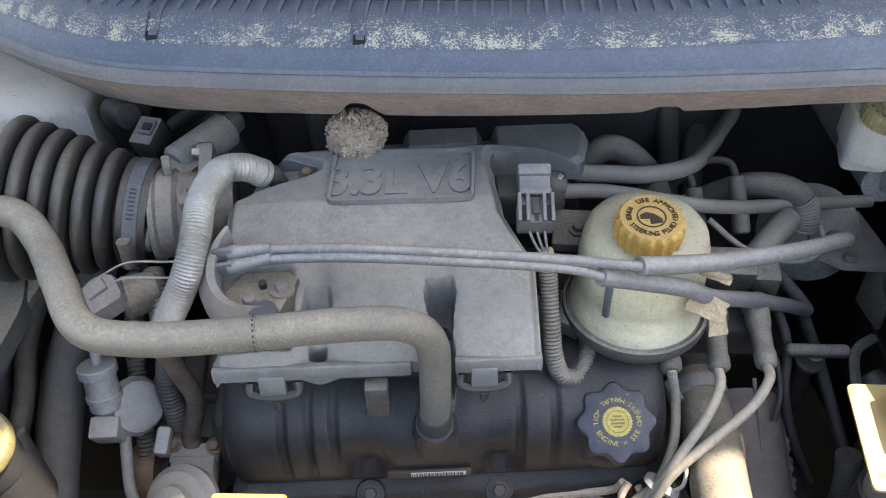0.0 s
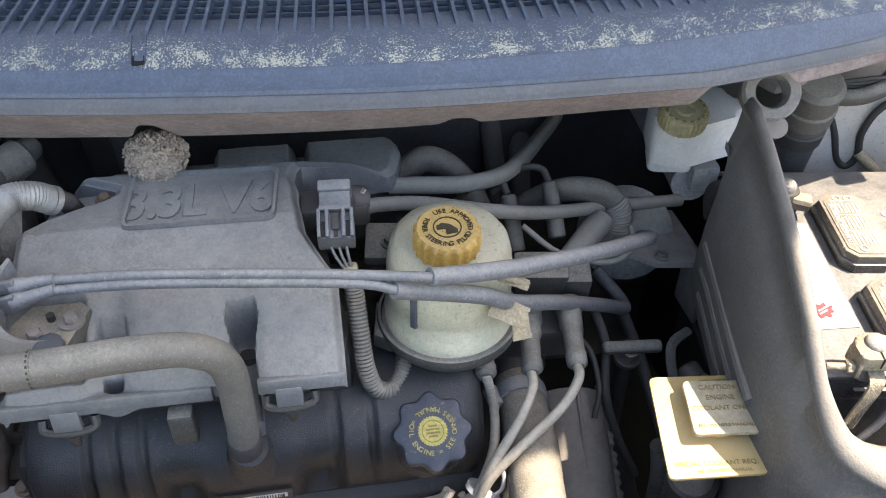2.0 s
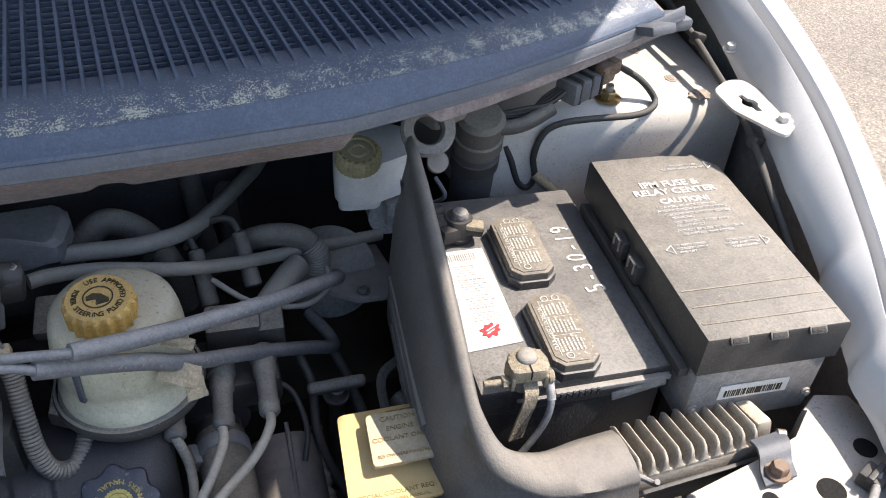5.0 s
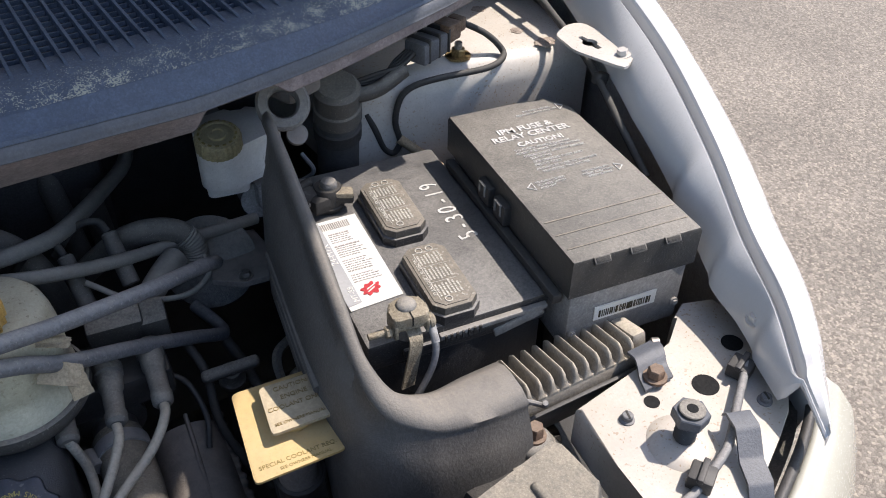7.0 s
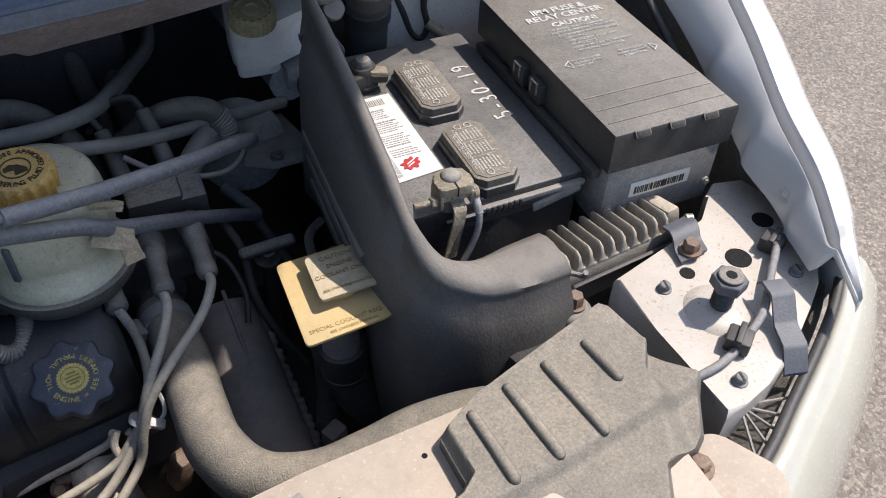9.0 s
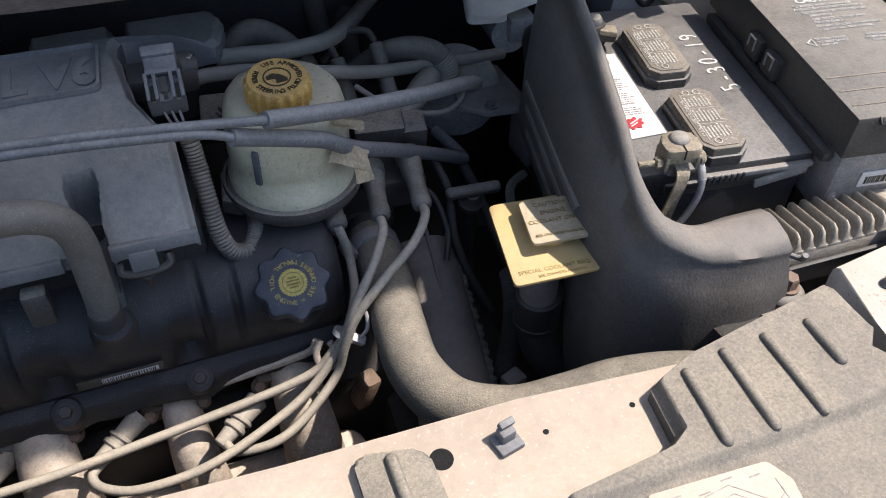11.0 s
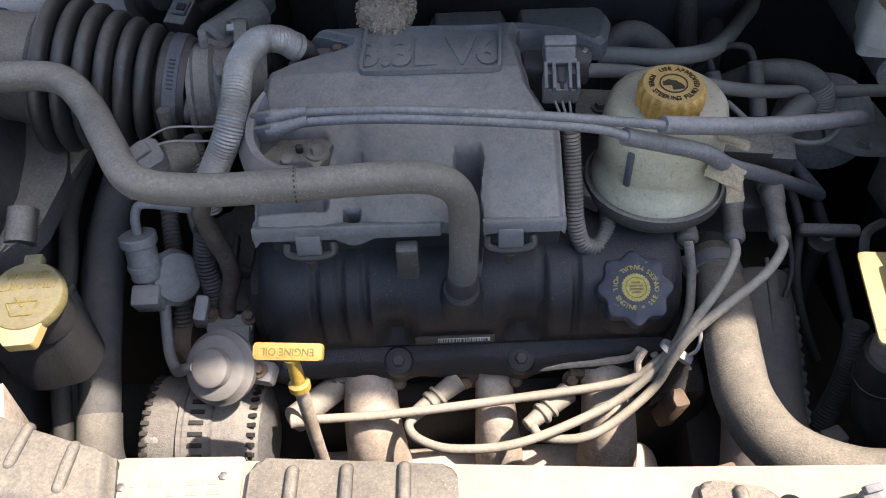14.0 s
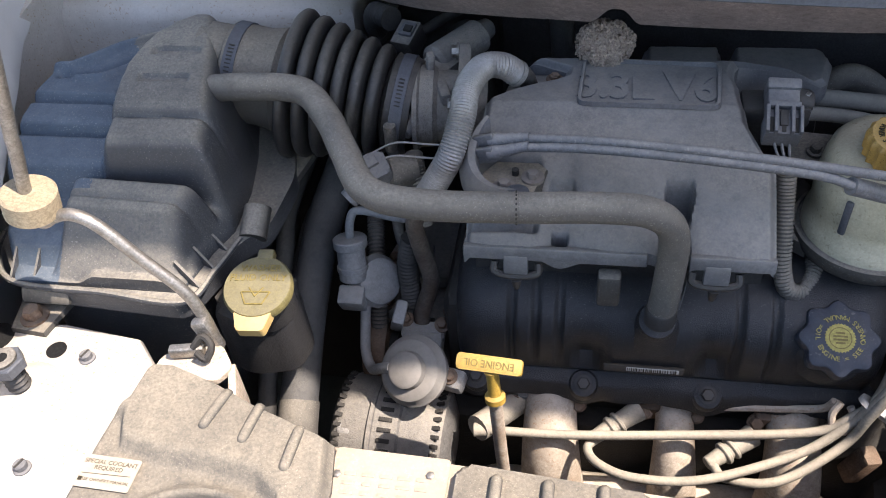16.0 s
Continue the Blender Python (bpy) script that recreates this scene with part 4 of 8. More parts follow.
bmesh.ops.transform(bm, matrix=cap_m @ pose(0, 0, 0.0106), verts=bm.verts)
part("emblem_bars", bm, M["print_olive"], d)
bm = add_lathe(B(), [(0.0098, 0), (0.0098, 0.0003), (0.0090, 0.0003), (0.0090, 0)], cap_m @ pose(0, 0, 0.0103), 40, cap=False)
part("emblem_ring", bm, M["print_olive"], d)

# power steering reservoir
PSC = (0.518, 0.556)
ps = thing("power_steering_reservoir", "yellowed plastic power steering fluid reservoir with a dusty shoulder", "fluid reservoir", (*PSC, 0.77))
bm = add_lathe(B(), [(0.0, 0.800), (0.0545, 0.800), (0.0545, 0.814), (0.0525, 0.816), (0.0525, 0.821), (0.0510, 0.824), (0.0510, 0.832), (0.0520, 0.834), (0.0515, 0.860), (0.0500, 0.872), (0.0475, 0.882), (0.043, 0.888), (0.033, 0.892), (0.0, 0.893)], pose(*PSC, 0), 56)
part("tank", bm, M["reservoir"], ps, angle=50)
bm = add_lathe(B(), [(0.0, 0.775), (0.040, 0.777), (0.0550, 0.786), (0.0600, 0.793), (0.0615, 0.799), (0.0605, 0.8035), (0.0580, 0.8040), (0.0572, 0.801), (0.0545, 0.803)], pose(*PSC, 0), 56)
add_prism(bm, [(0.452, 0.54), (0.466, 0.53), (0.475, 0.56), (0.458, 0.58)], 0.786, 0.800, 0.003)
part("bracket", bm, M["black_dusty"], ps, "black dusty bracket ring")
bm = add_box(B(), (PSC[0] - 0.0345, PSC[1] - 0.0395, 0.845), (0.006, 0.004, 0.034), (0, 0, -42), 0.0015)
part("level_mark", bm, M["seal"], ps, "dark level mark")
cm = pose(0.5115, 0.5345, 0.8935, 6, 0, 0) @ Matrix.Diagonal((0.87, 0.87, 1, 1))


def scallop(a, r, h):
    return r * (1 + 0.055 * max(-0.6, math.cos(18 * a)) - 0.01) if 0.002 < h < 0.0215 and r > 0.024 else r


bm = add_lathe(B(), [(0.020, 0.0), (0.0285, 0.003), (0.0290, 0.016), (0.0285, 0.020), (0.0262, 0.0228), (0.0, 0.0232)], cm, 144, scallop)
ps_cap = part("cap", bm, M["yellow_cap"], ps, "yellow scalloped cap printed in black")
top = cm @ pose(0, 0, 0.0231, 0, 0, 0)
bm = add_ring_text(B(), "USE APPROVED", top, 0.0196, 0.0068, 112, -122)
add_ring_text(bm, "POWER STEERING FLUID", top, 0.0196, 0.0068, 146, 184, inward=True)
part("lettering", bm, M["print_dark"], ps_cap, "black printed lettering")
bm = add_lathe(B(), [(0.0125, 0), (0.0125, 0.0005), (0.0113, 0.0005), (0.0113, 0)], top, 40, cap=False)
add_prism(bm, [(-0.0095, 0.002), (-0.004, 0.0055), (0.003, 0.003), (0.0085, -0.003), (0.0085, -0.007), (-0.002, -0.0085), (-0.002, -0.002), (-0.0095, -0.002)], 0, 0.0005, m=top)
part("symbol", bm, M["print_dark"], ps_cap, "black printed steering symbol")


# ---- hoses, cables and wires over the engine ----
def hose(name, pts, r, mat, label, category="hose", seg=16, group=""):
    return solo(name, add_tube(B(), pts, r, seg), M[mat], label, category, group, angle=60)


breather = thing("breather_hose", "dusty grey rubber breather hose looping over the intake cover", "hose", (0.14, 0.45, 0.91))
bm = add_tube(B(), [(-0.048, 0.558, 0.925), (-0.01, 0.554, 0.931), (0.038, 0.554, 0.928), (0.066, 0.528, 0.920), (0.090, 0.487, 0.918), (0.117, 0.446, 0.914), (0.16, 0.4375, 0.910), (0.23, 0.442, 0.907), (0.292, 0.447, 0.906), (0.328, 0.450, 0.900), (0.346, 0.455, 0.875), (0.347, 0.457, 0.82), (0.345, 0.459, 0.782)], 0.0118, 20)
part("tube", bm, M["rubber"], breather, angle=60)
bm = add_lathe(B(), [(0.0119, -0.0016), (0.0124, -0.0014), (0.0124, 0.0014), (0.0119, 0.0016)], along((0.230, 0.442, 0.907), (0.26, 0.4445, 0.9065))[0], 24)
tie_ = part("tie_band", bm, M["rubber"], breather, "perforated tie band")
bm = B()
tb = along((0.230, 0.442, 0.907), (0.26, 0.4445, 0.9065))[0]
for k in range(20):
    a = 2 * math.pi * k / 20
    add_box(bm, (0.01245 * math.cos(a), 0.01245 * math.sin(a), 0), (0.0006, 0.0018, 0.0012), (0, 0, math.degrees(a)))
bmesh.ops.transform(bm, matrix=tb, verts=bm.verts)
part("holes", bm, M["grime_shade"], tie_)
bm = add_lathe(B(), [(0.0130, 0.0), (0.0130, 0.014), (0.0118, 0.016)], along((0.345, 0.459, 0.774), (0.346, 0.458, 0.80))[0], 24)
part("collar", bm, M["rubber_dark"], breather)

foil_pts = [(0.214, 0.612, 0.912), (0.203, 0.603, 0.925), (0.188, 0.592, 0.930), (0.179, 0.560, 0.930), (0.178, 0.530, 0.922), (0.170, 0.508, 0.900), (0.155, 0.505, 0.872), (0.141, 0.512, 0.845)]
heat = thing("heat_sleeve", "silvery corrugated heat sleeve on the exhaust gas pipe", "heat sleeve", foil_pts[4])
part("tube", add_corrugated(B(), foil_pts, 0.0108, 0.0007, 0.0023, 18), M["foil"], heat, angle=70)
for p, q in ((foil_pts[0], foil_pts[1]), (foil_pts[-1], foil_pts[-2])):
    part("cuff", add_lathe(B(), [(0.0106, -0.002), (0.0118, -0.002), (0.0118, 0.003), (0.0106, 0.003)], along(p, q)[0], 24), M["foil"], heat)
solo("exhaust_gas_elbow", add_tube(B(), [(0.214, 0.612, 0.912), (0.221, 0.618, 0.905), (0.225, 0.622, 0.890)], 0.008, 14), M["rubber_dark"], "dark pipe elbow entering the intake", "pipe", angle=60)
bm = add_tube(B(), [(0.145, 0.510, 0.852), (0.133, 0.509, 0.825), (0.133, 0.520, 0.78), (0.137, 0.525, 0.735), (0.127, 0.517, 0.700), (0.126, 0.512, 0.688)], 0.0082, 14)
solo("exhaust_gas_pipe", bm, M["egr_pipe"], "brown heat-tinted steel pipe down to the valve", "pipe", angle=60)

# throttle and cruise cables
for name, pts, label in (
    ("throttle_cable", [(0.205, 0.524, 0.905), (0.222, 0.520, 0.911), (0.283, 0.508, 0.920), (0.363, 0.493, 0.925), (0.441, 0.484, 0.922), (0.492, 0.474, 0.922)], "grey throttle cable stretched over the intake cover"),
    ("cruise_cable", [(0.205, 0.516, 0.899), (0.225, 0.513, 0.907), (0.283, 0.5035, 0.9155), (0.363, 0.4895, 0.920), (0.441, 0.481, 0.9165), (0.467, 0.4765, 0.911)], "grey cruise cable stretched beside the throttle cable"),
):
    cable = thing(name, label, "cable", pts[2])
    part("jacket", add_tube(B(), pts, 0.0037, 12), M["cable"], cable, angle=60)
    m_, d_ = along(pts[0], pts[1])
    prof = [(0.0030, -0.004), (0.0066, -0.004), (0.0064, 0.004), (0.0052, 0.006), (0.0050, 0.016), (0.0044, 0.018), (0.0042, 0.028), (0.0037, 0.031)]
    part("ferrule", add_lathe(B(), prof, m_, 14), M["cable"], cable)
    if name == "throttle_cable":
        sl = [(0.490, 0.4745, 0.922), (0.530, 0.489, 0.908), (0.572, 0.510, 0.890), (0.644, 0.550, 0.860), (0.690, 0.582, 0.838), (0.712, 0.604, 0.820), (0.722, 0.640, 0.790)]
    else:
        sl = [(0.465, 0.477, 0.911), (0.500, 0.487, 0.894), (0.535, 0.4965, 0.876), (0.565, 0.515, 0.846), (0.618, 0.556, 0.798), (0.675, 0.594, 0.748), (0.703, 0.612, 0.722), (0.713, 0.628, 0.708), (0.712, 0.650, 0.704), (0.700, 0.680, 0.71)]
    part("sleeve", add_tube(B(), sl, 0.0068, 14), M["cable"], cable, angle=60)

bracket = thing("cable_bracket", "dusty black bracket bolted on the cover to hold the cables", "bracket", (0.215, 0.505, 0.88))
bm = add_prism(B(), [(0.197, 0.487), (0.236, 0.4835), (0.2475, 0.522), (0.240, 0.530), (0.205, 0.530), (0.193, 0.512)], 0.858, 0.8795, 0.002)
part("plate", bm, M["duct_dusty"], bracket)
bm = B()
arm = [(0.226, 0.486, 0.8800), (0.211, 0.484, 0.882), (0.197, 0.489, 0.886), (0.188, 0.502, 0.891), (0.186, 0.518, 0.896), (0.190, 0.532, 0.903), (0.197, 0.543, 0.908)]
path = glide(arm, 6)
rows = []
for i, p in enumerate(path):
    t = (path[min(i + 1, len(path) - 1)] - path[max(i - 1, 0)]).normalized()
    s = t.cross(Vector((0, 0, 1))).normalized()
    k = interp(i / (len(path) - 1), [(0.0, 0.45), (0.35, 1.0), (0.7, 0.95), (1.0, 0.4)])
    rows.append([bm.verts.new(p + s * a * k + Vector((0, 0, b))) for a, b in ((-0.0095, -0.012), (0.006, -0.012), (0.007, -0.001), (0.004, 0.007), (-0.002, 0.008), (-0.0100, -0.002))])
for a, b in zip(rows, rows[1:]):
    for k in range(6):
        bm.faces.new((a[k], b[k], b[(k + 1) % 6], a[(k + 1) % 6]))
bm.faces.new(rows[0])
bm.faces.new(rows[-1])
add_box(bm, (0.197, 0.523, 0.904), (0.018, 0.004, 0.014), (0, -20, -12), 0.001)
add_box(bm, (0.197, 0.515, 0.897), (0.018, 0.004, 0.014), (0, -20, -12), 0.001)
part("arm", bm, M["cover"], bracket, angle=50)
for x, y in ((0.2365, 0.509), (0.2145, 0.496)):
    part("bolt", add_bolt(B(), (x, y, 0.8805), r=0.0052, h=0.006, washer=1.8), M["trans_case"], bracket)
part("grommet", add_lathe(B(), [(0.009, 0), (0.011, 0.002), (0.009, 0.004), (0.010, 0.007), (0.006, 0.009), (0, 0.009)], pose(0.226, 0.4835, 0.879), 22), M["seal"], bracket)
part("stud", add_rod(B(), (0.222, 0.513, 0.880), (0.222, 0.513, 0.885), 0.003), M["grime_shade"], bracket)

# nest of a mud wasp: many small seeds and clods
nest_bm = B()
random.seed(11)
bmesh.ops.create_icosphere(nest_bm, subdivisions=3, radius=1)
for v in nest_bm.verts:
    k = 1 + 0.22 * noise.noise(v.co * 2.2) + 0.10 * noise.noise(v.co * 6)
    v.co = Vector((0.2885 + v.co.x * 0.0232 * k, 0.655 + v.co.y * 0.021 * k, 0.9150 + v.co.z * 0.020 * k))
seeds = [B(), B()]
for q in seeds:
    bmesh.ops.create_icosphere(q, subdivisions=1, radius=1)
    for v in q.verts:
        v.co *= random.uniform(0.75, 1.25)
shapes = [([v.co.copy() for v in q.verts], [[v.index for v in f.verts] for f in q.faces]) for q in seeds]
for i in range(1500):
    d = Vector((random.gauss(0, 1), random.gauss(0, 1), random.gauss(0.25, 1))).normalized()
    k = 1 + 0.2 * noise.noise(d * 2.2) + 0.06 * noise.noise(d * 7)
    if noise.noise(d * 9 + Vector((3, 1, 7))) > 0.42:
        continue
    c = Vector((0.2885 + d.x * 0.0240 * k, 0.655 + d.y * 0.0216 * k, 0.9150 + d.z * 0.0210 * k))
    r = random.uniform(0.0007, 0.0018)
    mt = Matrix.Translation(c) @ Euler((random.random() * 6, random.random() * 6, random.random() * 6)).to_matrix().to_4x4() @ Matrix.Diagonal((r * random.uniform(0.9, 1.9), r, r * random.uniform(0.5, 1), 1))
    pts, faces = shapes[i % 2]
    vs = [nest_bm.verts.new(mt @ p) for p in pts]
    for f in faces:
        nest_bm.faces.new([vs[j] for j in f])
solo("wasp_nest", nest_bm, M["nest"], "crumbly tan mud nest stuck on the intake cover", "insect nest", angle=25)

# sensor plug and its conduit
plug = thing("sensor_plug", "grey dusty three-wire sensor plug beside the cover", "connector", (0.430, 0.57, 0.88))
pm = pose(0.430, 0.570, 0.905, 24, 0, -3)
bm = B()
add_box(bm, (0, 0.010, 0.0), (0.0245, 0.030, 0.020), bev=0.002)
add_box(bm, (0, -0.014, 0.001), (0.0285, 0.020, 0.021), bev=0.002)
bmesh.ops.transform(bm, matrix=pm, verts=bm.verts)
shell = part("shell", bm, M["conn_grey"], plug)
for x in (-0.0125, -0.0062, 0.0062, 0.0125):
    part("rib", add_box(B(), pm @ Vector((x, -0.012, 0.0125)), (0.0028, 0.024, 0.007), (24, 0, -3), 0.0006), M["conn_grey"], shell)
for x in (-0.0093, 0.0, 0.0093):
    part("slot", add_box(B(), pm @ Vector((x, -0.016, 0.0116)), (0.0032, 0.013, 0.0012), (24, 0, -3)), M["grime_shade"], shell)
part("locking_bar", add_box(B(), pm @ Vector((0, 0.001, 0.0125)), (0.024, 0.0045, 0.006), (24, 0, -3), 0.0006), M["conn_grey"], shell)
part("rear_collar", add_box(B(), pm @ Vector((0, 0.022, 0.002)), (0.026, 0.010, 0.022), (24, 0, -3), 0.002), M["conn_grey"], shell)
bm = add_box(B(), (0, -0.010, 0.0118), (0.006, 0.014, 0.003), bev=0.0005)
bmesh.ops.transform(bm, matrix=pm, verts=bm.verts)
part("latch", bm, M["black"], plug)
for i, x in enumerate((-0.006, 0.0, 0.006)):
    part("wire", add_tube(B(), [(0.430 + x, 0.552, 0.893), (0.432 + x * 0.8, 0.545, 0.886), (0.437 + x * 0.4, 0.540, 0.872), (0.438 + x * 0.3, 0.538, 0.860)], 0.0012, 6), M["cable"], plug)
bm = add_tube(B(), [(0.432, 0.588, 0.905), (0.440, 0.597, 0.90), (0.455, 0.60, 0.895)], 0.012, 14)
add_box(bm, (0.43, 0.60, 0.89), (0.055, 0.03, 0.02), (0, 0, 0), 0.004)
part("sensor", bm, M["black"], plug, "black sensor flange")
part("bolt", add_bolt(B(), (0.452, 0.598, 0.903), r=0.0045), M["steel"], plug)
solo("wire_conduit", add_corrugated(B(), [(0.438, 0.541, 0.868), (0.4395, 0.534, 0.850), (0.441, 0.516, 0.822), (0.443, 0.505, 0.798), (0.450, 0.500, 0.778), (0.464, 0.505, 0.770), (0.475, 0.524, 0.775), (0.478, 0.548, 0.785)], 0.0073, 0.0007, 0.0032, 14), M["rubber"], "ribbed grey wiring conduit curling beside the cover", "wire conduit", angle=70)
solo("conduit_boot", add_box(B(), (0.4375, 0.5425, 0.872), (0.012, 0.012, 0.012), (20, 0, 0), 0.003), M["tape"], "taped top of the wiring conduit", "tape wrap")

hose("brake_booster_hose", [(0.480, 0.668, 0.856), (0.505, 0.668, 0.854), (0.548, 0.669, 0.850), (0.592, 0.692, 0.840), (0.625, 0.738, 0.826), (0.652, 0.787, 0.810), (0.694, 0.863, 0.79), (0.72, 0.95, 0.78)], 0.0082, "hose_pale", "dusty grey brake booster vacuum hose")
hose("vacuum_hose", [(0.455, 0.632, 0.862), (0.471, 0.637, 0.860), (0.510, 0.643, 0.852), (0.573, 0.638, 0.840), (0.62, 0.654, 0.820), (0.664, 0.673, 0.803), (0.73, 0.697, 0.784), (0.792, 0.713, 0.770)], 0.0066, "hose_pale", "long dusty grey vacuum hose behind the reservoir")
hose("thin_hose", [(0.602, 0.643, 0.815), (0.635, 0.622, 0.795), (0.68, 0.614, 0.785), (0.71, 0.63, 0.785), (0.716, 0.655, 0.79)], 0.0028, "hose_pale", "thin grey vacuum line")
hose("heater_hose", [(0.49, 0.71, 0.83), (0.52, 0.72, 0.845), (0.55, 0.715, 0.83), (0.57, 0.70, 0.80), (0.58, 0.70, 0.74)], 0.013, "rubber", "black heater hose behind the intake")
hose("heater_hose", [(0.60, 0.88, 0.93), (0.603, 0.86, 0.86), (0.61, 0.835, 0.80), (0.62, 0.81, 0.70)], 0.012, "rubber", "black heater hose down the firewall")
hose("heater_hose", [(0.64, 0.90, 0.94), (0.642, 0.88, 0.86), (0.645, 0.85, 0.79), (0.65, 0.83, 0.70)], 0.013, "rubber", "black heater hose down the firewall")
hose("rear_pipe", [(0.245, 0.74, 0.95), (0.246, 0.735, 0.90), (0.25, 0.73, 0.84), (0.25, 0.73, 0.78)], 0.012, "rubber_dark", "dark pipe behind the intake cover")

# ignition coil and plug wires
coil = thing("ignition_coil", "black ignition coil pack behind the plug wires", "ignition coil", (0.58, 0.555, 0.77))
bm = add_box(B(), (0.588, 0.585, 0.748), (0.115, 0.065, 0.034), (0, 0, -4), 0.006)
part("body", bm, M["black"], coil)
part("plug", add_box(B(), (0.612, 0.606, 0.785), (0.05, 0.032, 0.034), (10, 0, -8), 0.004), M["black_dusty"], coil)
part("plug", add_box(B(), (0.645, 0.600, 0.780), (0.026, 0.03, 0.034), (10, 0, -8), 0.004), M["black_dusty"], coil)
for x, y in ((0.540, 0.572), (0.634, 0.566)):
    part("bolt", add_bolt(B(), (x, y, 0.7655), r=0.005), M["grime_shade"], coil)
WIRES = [
    ((0.548, 0.560, 0.775), (0.5435, 0.509, 0.768), [(0.5435, 0.509, 0.769), (0.550, 0.500, 0.735), (0.546, 0.475, 0.712), (0.530, 0.448, 0.700), (0.515, 0.442, 0.684), (0.486, 0.438, 0.662), (0.399, 0.438, 0.644), (0.280, 0.428, 0.640), (0.199, 0.425, 0.640)]),
    ((0.592, 0.563, 0.776), (0.583, 0.507, 0.769), [(0.582, 0.507, 0.769), (0.579, 0.489, 0.768), (0.564, 0.467, 0.757), (0.541, 0.447, 0.734), (0.526, 0.440, 0.703), (0.512, 0.437, 0.678), (0.474, 0.421, 0.652), (0.395, 0.394, 0.640), (0.335, 0.391, 0.637), (0.303, 0.405, 0.632), (0.293, 0.422, 0.630), (0.303, 0.436, 0.628)]),
    ((0.631, 0.572, 0.776), (0.623, 0.508, 0.769), [(0.623, 0.510, 0.769), (0.619, 0.491, 0.772), (0.600, 0.471, 0.762), (0.562, 0.449, 0.746), (0.537, 0.440, 0.722), (0.524, 0.434, 0.695), (0.512, 0.428, 0.664), (0.475, 0.407, 0.644), (0.445, 0.398, 0.636), (0.414, 0.404, 0.630), (0.405, 0.418, 0.628)]),
]
for p0, p1, pts in WIRES:
    w = thing("spark_plug_wire", "grey spark plug wire with a rubber coil boot", "plug wire", p1, "plug wires on the front bank")
    part("lead", add_tube(B(), pts, 0.0043, 12, 10), M["wire_tan"], w, angle=60)
    m_, d_ = along(p0, p1)
    part("boot", add_lathe(B(), [(0.0, -0.004), (0.0125, -0.004), (0.0125, d_ * 0.10), (0.0108, d_ * 0.13), (0.0106, d_ * 0.36), (0.0090, d_ * 0.42), (0.0084, d_ * 0.80), (0.0094, d_ * 0.83), (0.0092, d_ * 0.98), (0.0060, d_ * 1.04), (0.0, d_ * 1.04)], m_, 20), M["rubber"], w)
zt = thing("zip_tie", "pale plastic zip tie holding the plug wires", "zip tie", (0.524, 0.441, 0.692))
zm, _ = along((0.528, 0.446, 0.697), (0.514, 0.437, 0.676))
part("band", add_lathe(B(), [(0.0105, -0.0025), (0.0115, -0.0025), (0.0115, 0.0025), (0.0105, 0.0025)], zm, 20), M["brake_tank"], zt)
part("head", add_box(B(), (0.537, 0.438, 0.695), (0.013, 0.008, 0.008), (20, 30, -20), 0.001), M["brake_tank"], zt)
part("tail", add_tube(B(), [(0.540, 0.438, 0.697), (0.546, 0.437, 0.708), (0.547, 0.442, 0.722), (0.543, 0.449, 0.732)], 0.0018, 6), M["brake_tank"], zt)
# a pale tube added as the flange's dusty edge, its sunlight in the colour
edge_loop = thing("flange_edge_loop", "pale dusty edge of the valve cover flange, coloured as sunlit, with a lifting loop", "bracket", (0.505, 0.452, 0.655))
part("plate", add_tube(B(), [(0.395, 0.4655, 0.648), (0.44, 0.465, 0.654), (0.475, 0.463, 0.660), (0.497, 0.459, 0.670), (0.503, 0.457, 0.684)], 0.0036, 8), M["manifold"], edge_loop)
part("loop", add_tube(B(), [(0.506, 0.452, 0.690), (0.500, 0.446, 0.680), (0.503, 0.440, 0.668), (0.513, 0.438, 0.668), (0.518, 0.444, 0.678), (0.514, 0.450, 0.687)], 0.0034, 8), M["manifold"], edge_loop)

# upper radiator hose
uh = thing("radiator_hose", "thick sandy-dusted rubber upper radiator hose", "radiator hose", (0.60, 0.33, 0.71))
part("tube", add_tube(B(), [(0.580, 0.540, 0.712), (0.580, 0.511, 0.713), (0.578, 0.47, 0.714), (0.571, 0.42, 0.716), (0.568, 0.372, 0.719), (0.583, 0.326, 0.725), (0.620, 0.296, 0.735), (0.66, 0.284, 0.748), (0.70, 0.276, 0.760), (0.745, 0.258, 0.770), (0.79, 0.235, 0.768)], 0.0232, 24), M["rad_hose"], uh, angle=60)
cmx, _ = along((0.580, 0.522, 0.713), (0.579, 0.49, 0.7135))
clampb = part("clamp", add_lathe(B(), [(0.0236, -0.0072), (0.0250, -0.0072), (0.0250, 0.0072), (0.0236, 0.0072)], cmx, 36), M["sol_plastic"], uh, "steel worm-drive clamp")
bm = B()
for k in range(14):
    a = radians(20 + 8 * k)
    add_box(bm, (0.0254 * math.cos(a), 0.0254 * math.sin(a), 0), (0.0016, 0.0012, 0.008), (0, 0, math.degrees(a)))
bmesh.ops.transform(bm, matrix=cmx @ pose(0, 0, 0, 0, 0, 190), verts=bm.verts)
part("slots", bm, M["grime_shade"], clampb)
part("screw", add_rod(B(), (0.556, 0.509, 0.722), (0.553, 0.530, 0.722), 0.0072, seg=8, bev=0.001), M["sol_plastic"], clampb)
thm = thing("thermostat_housing", "grimy cast thermostat housing behind the hose", "thermostat housing", (0.58, 0.555, 0.70))
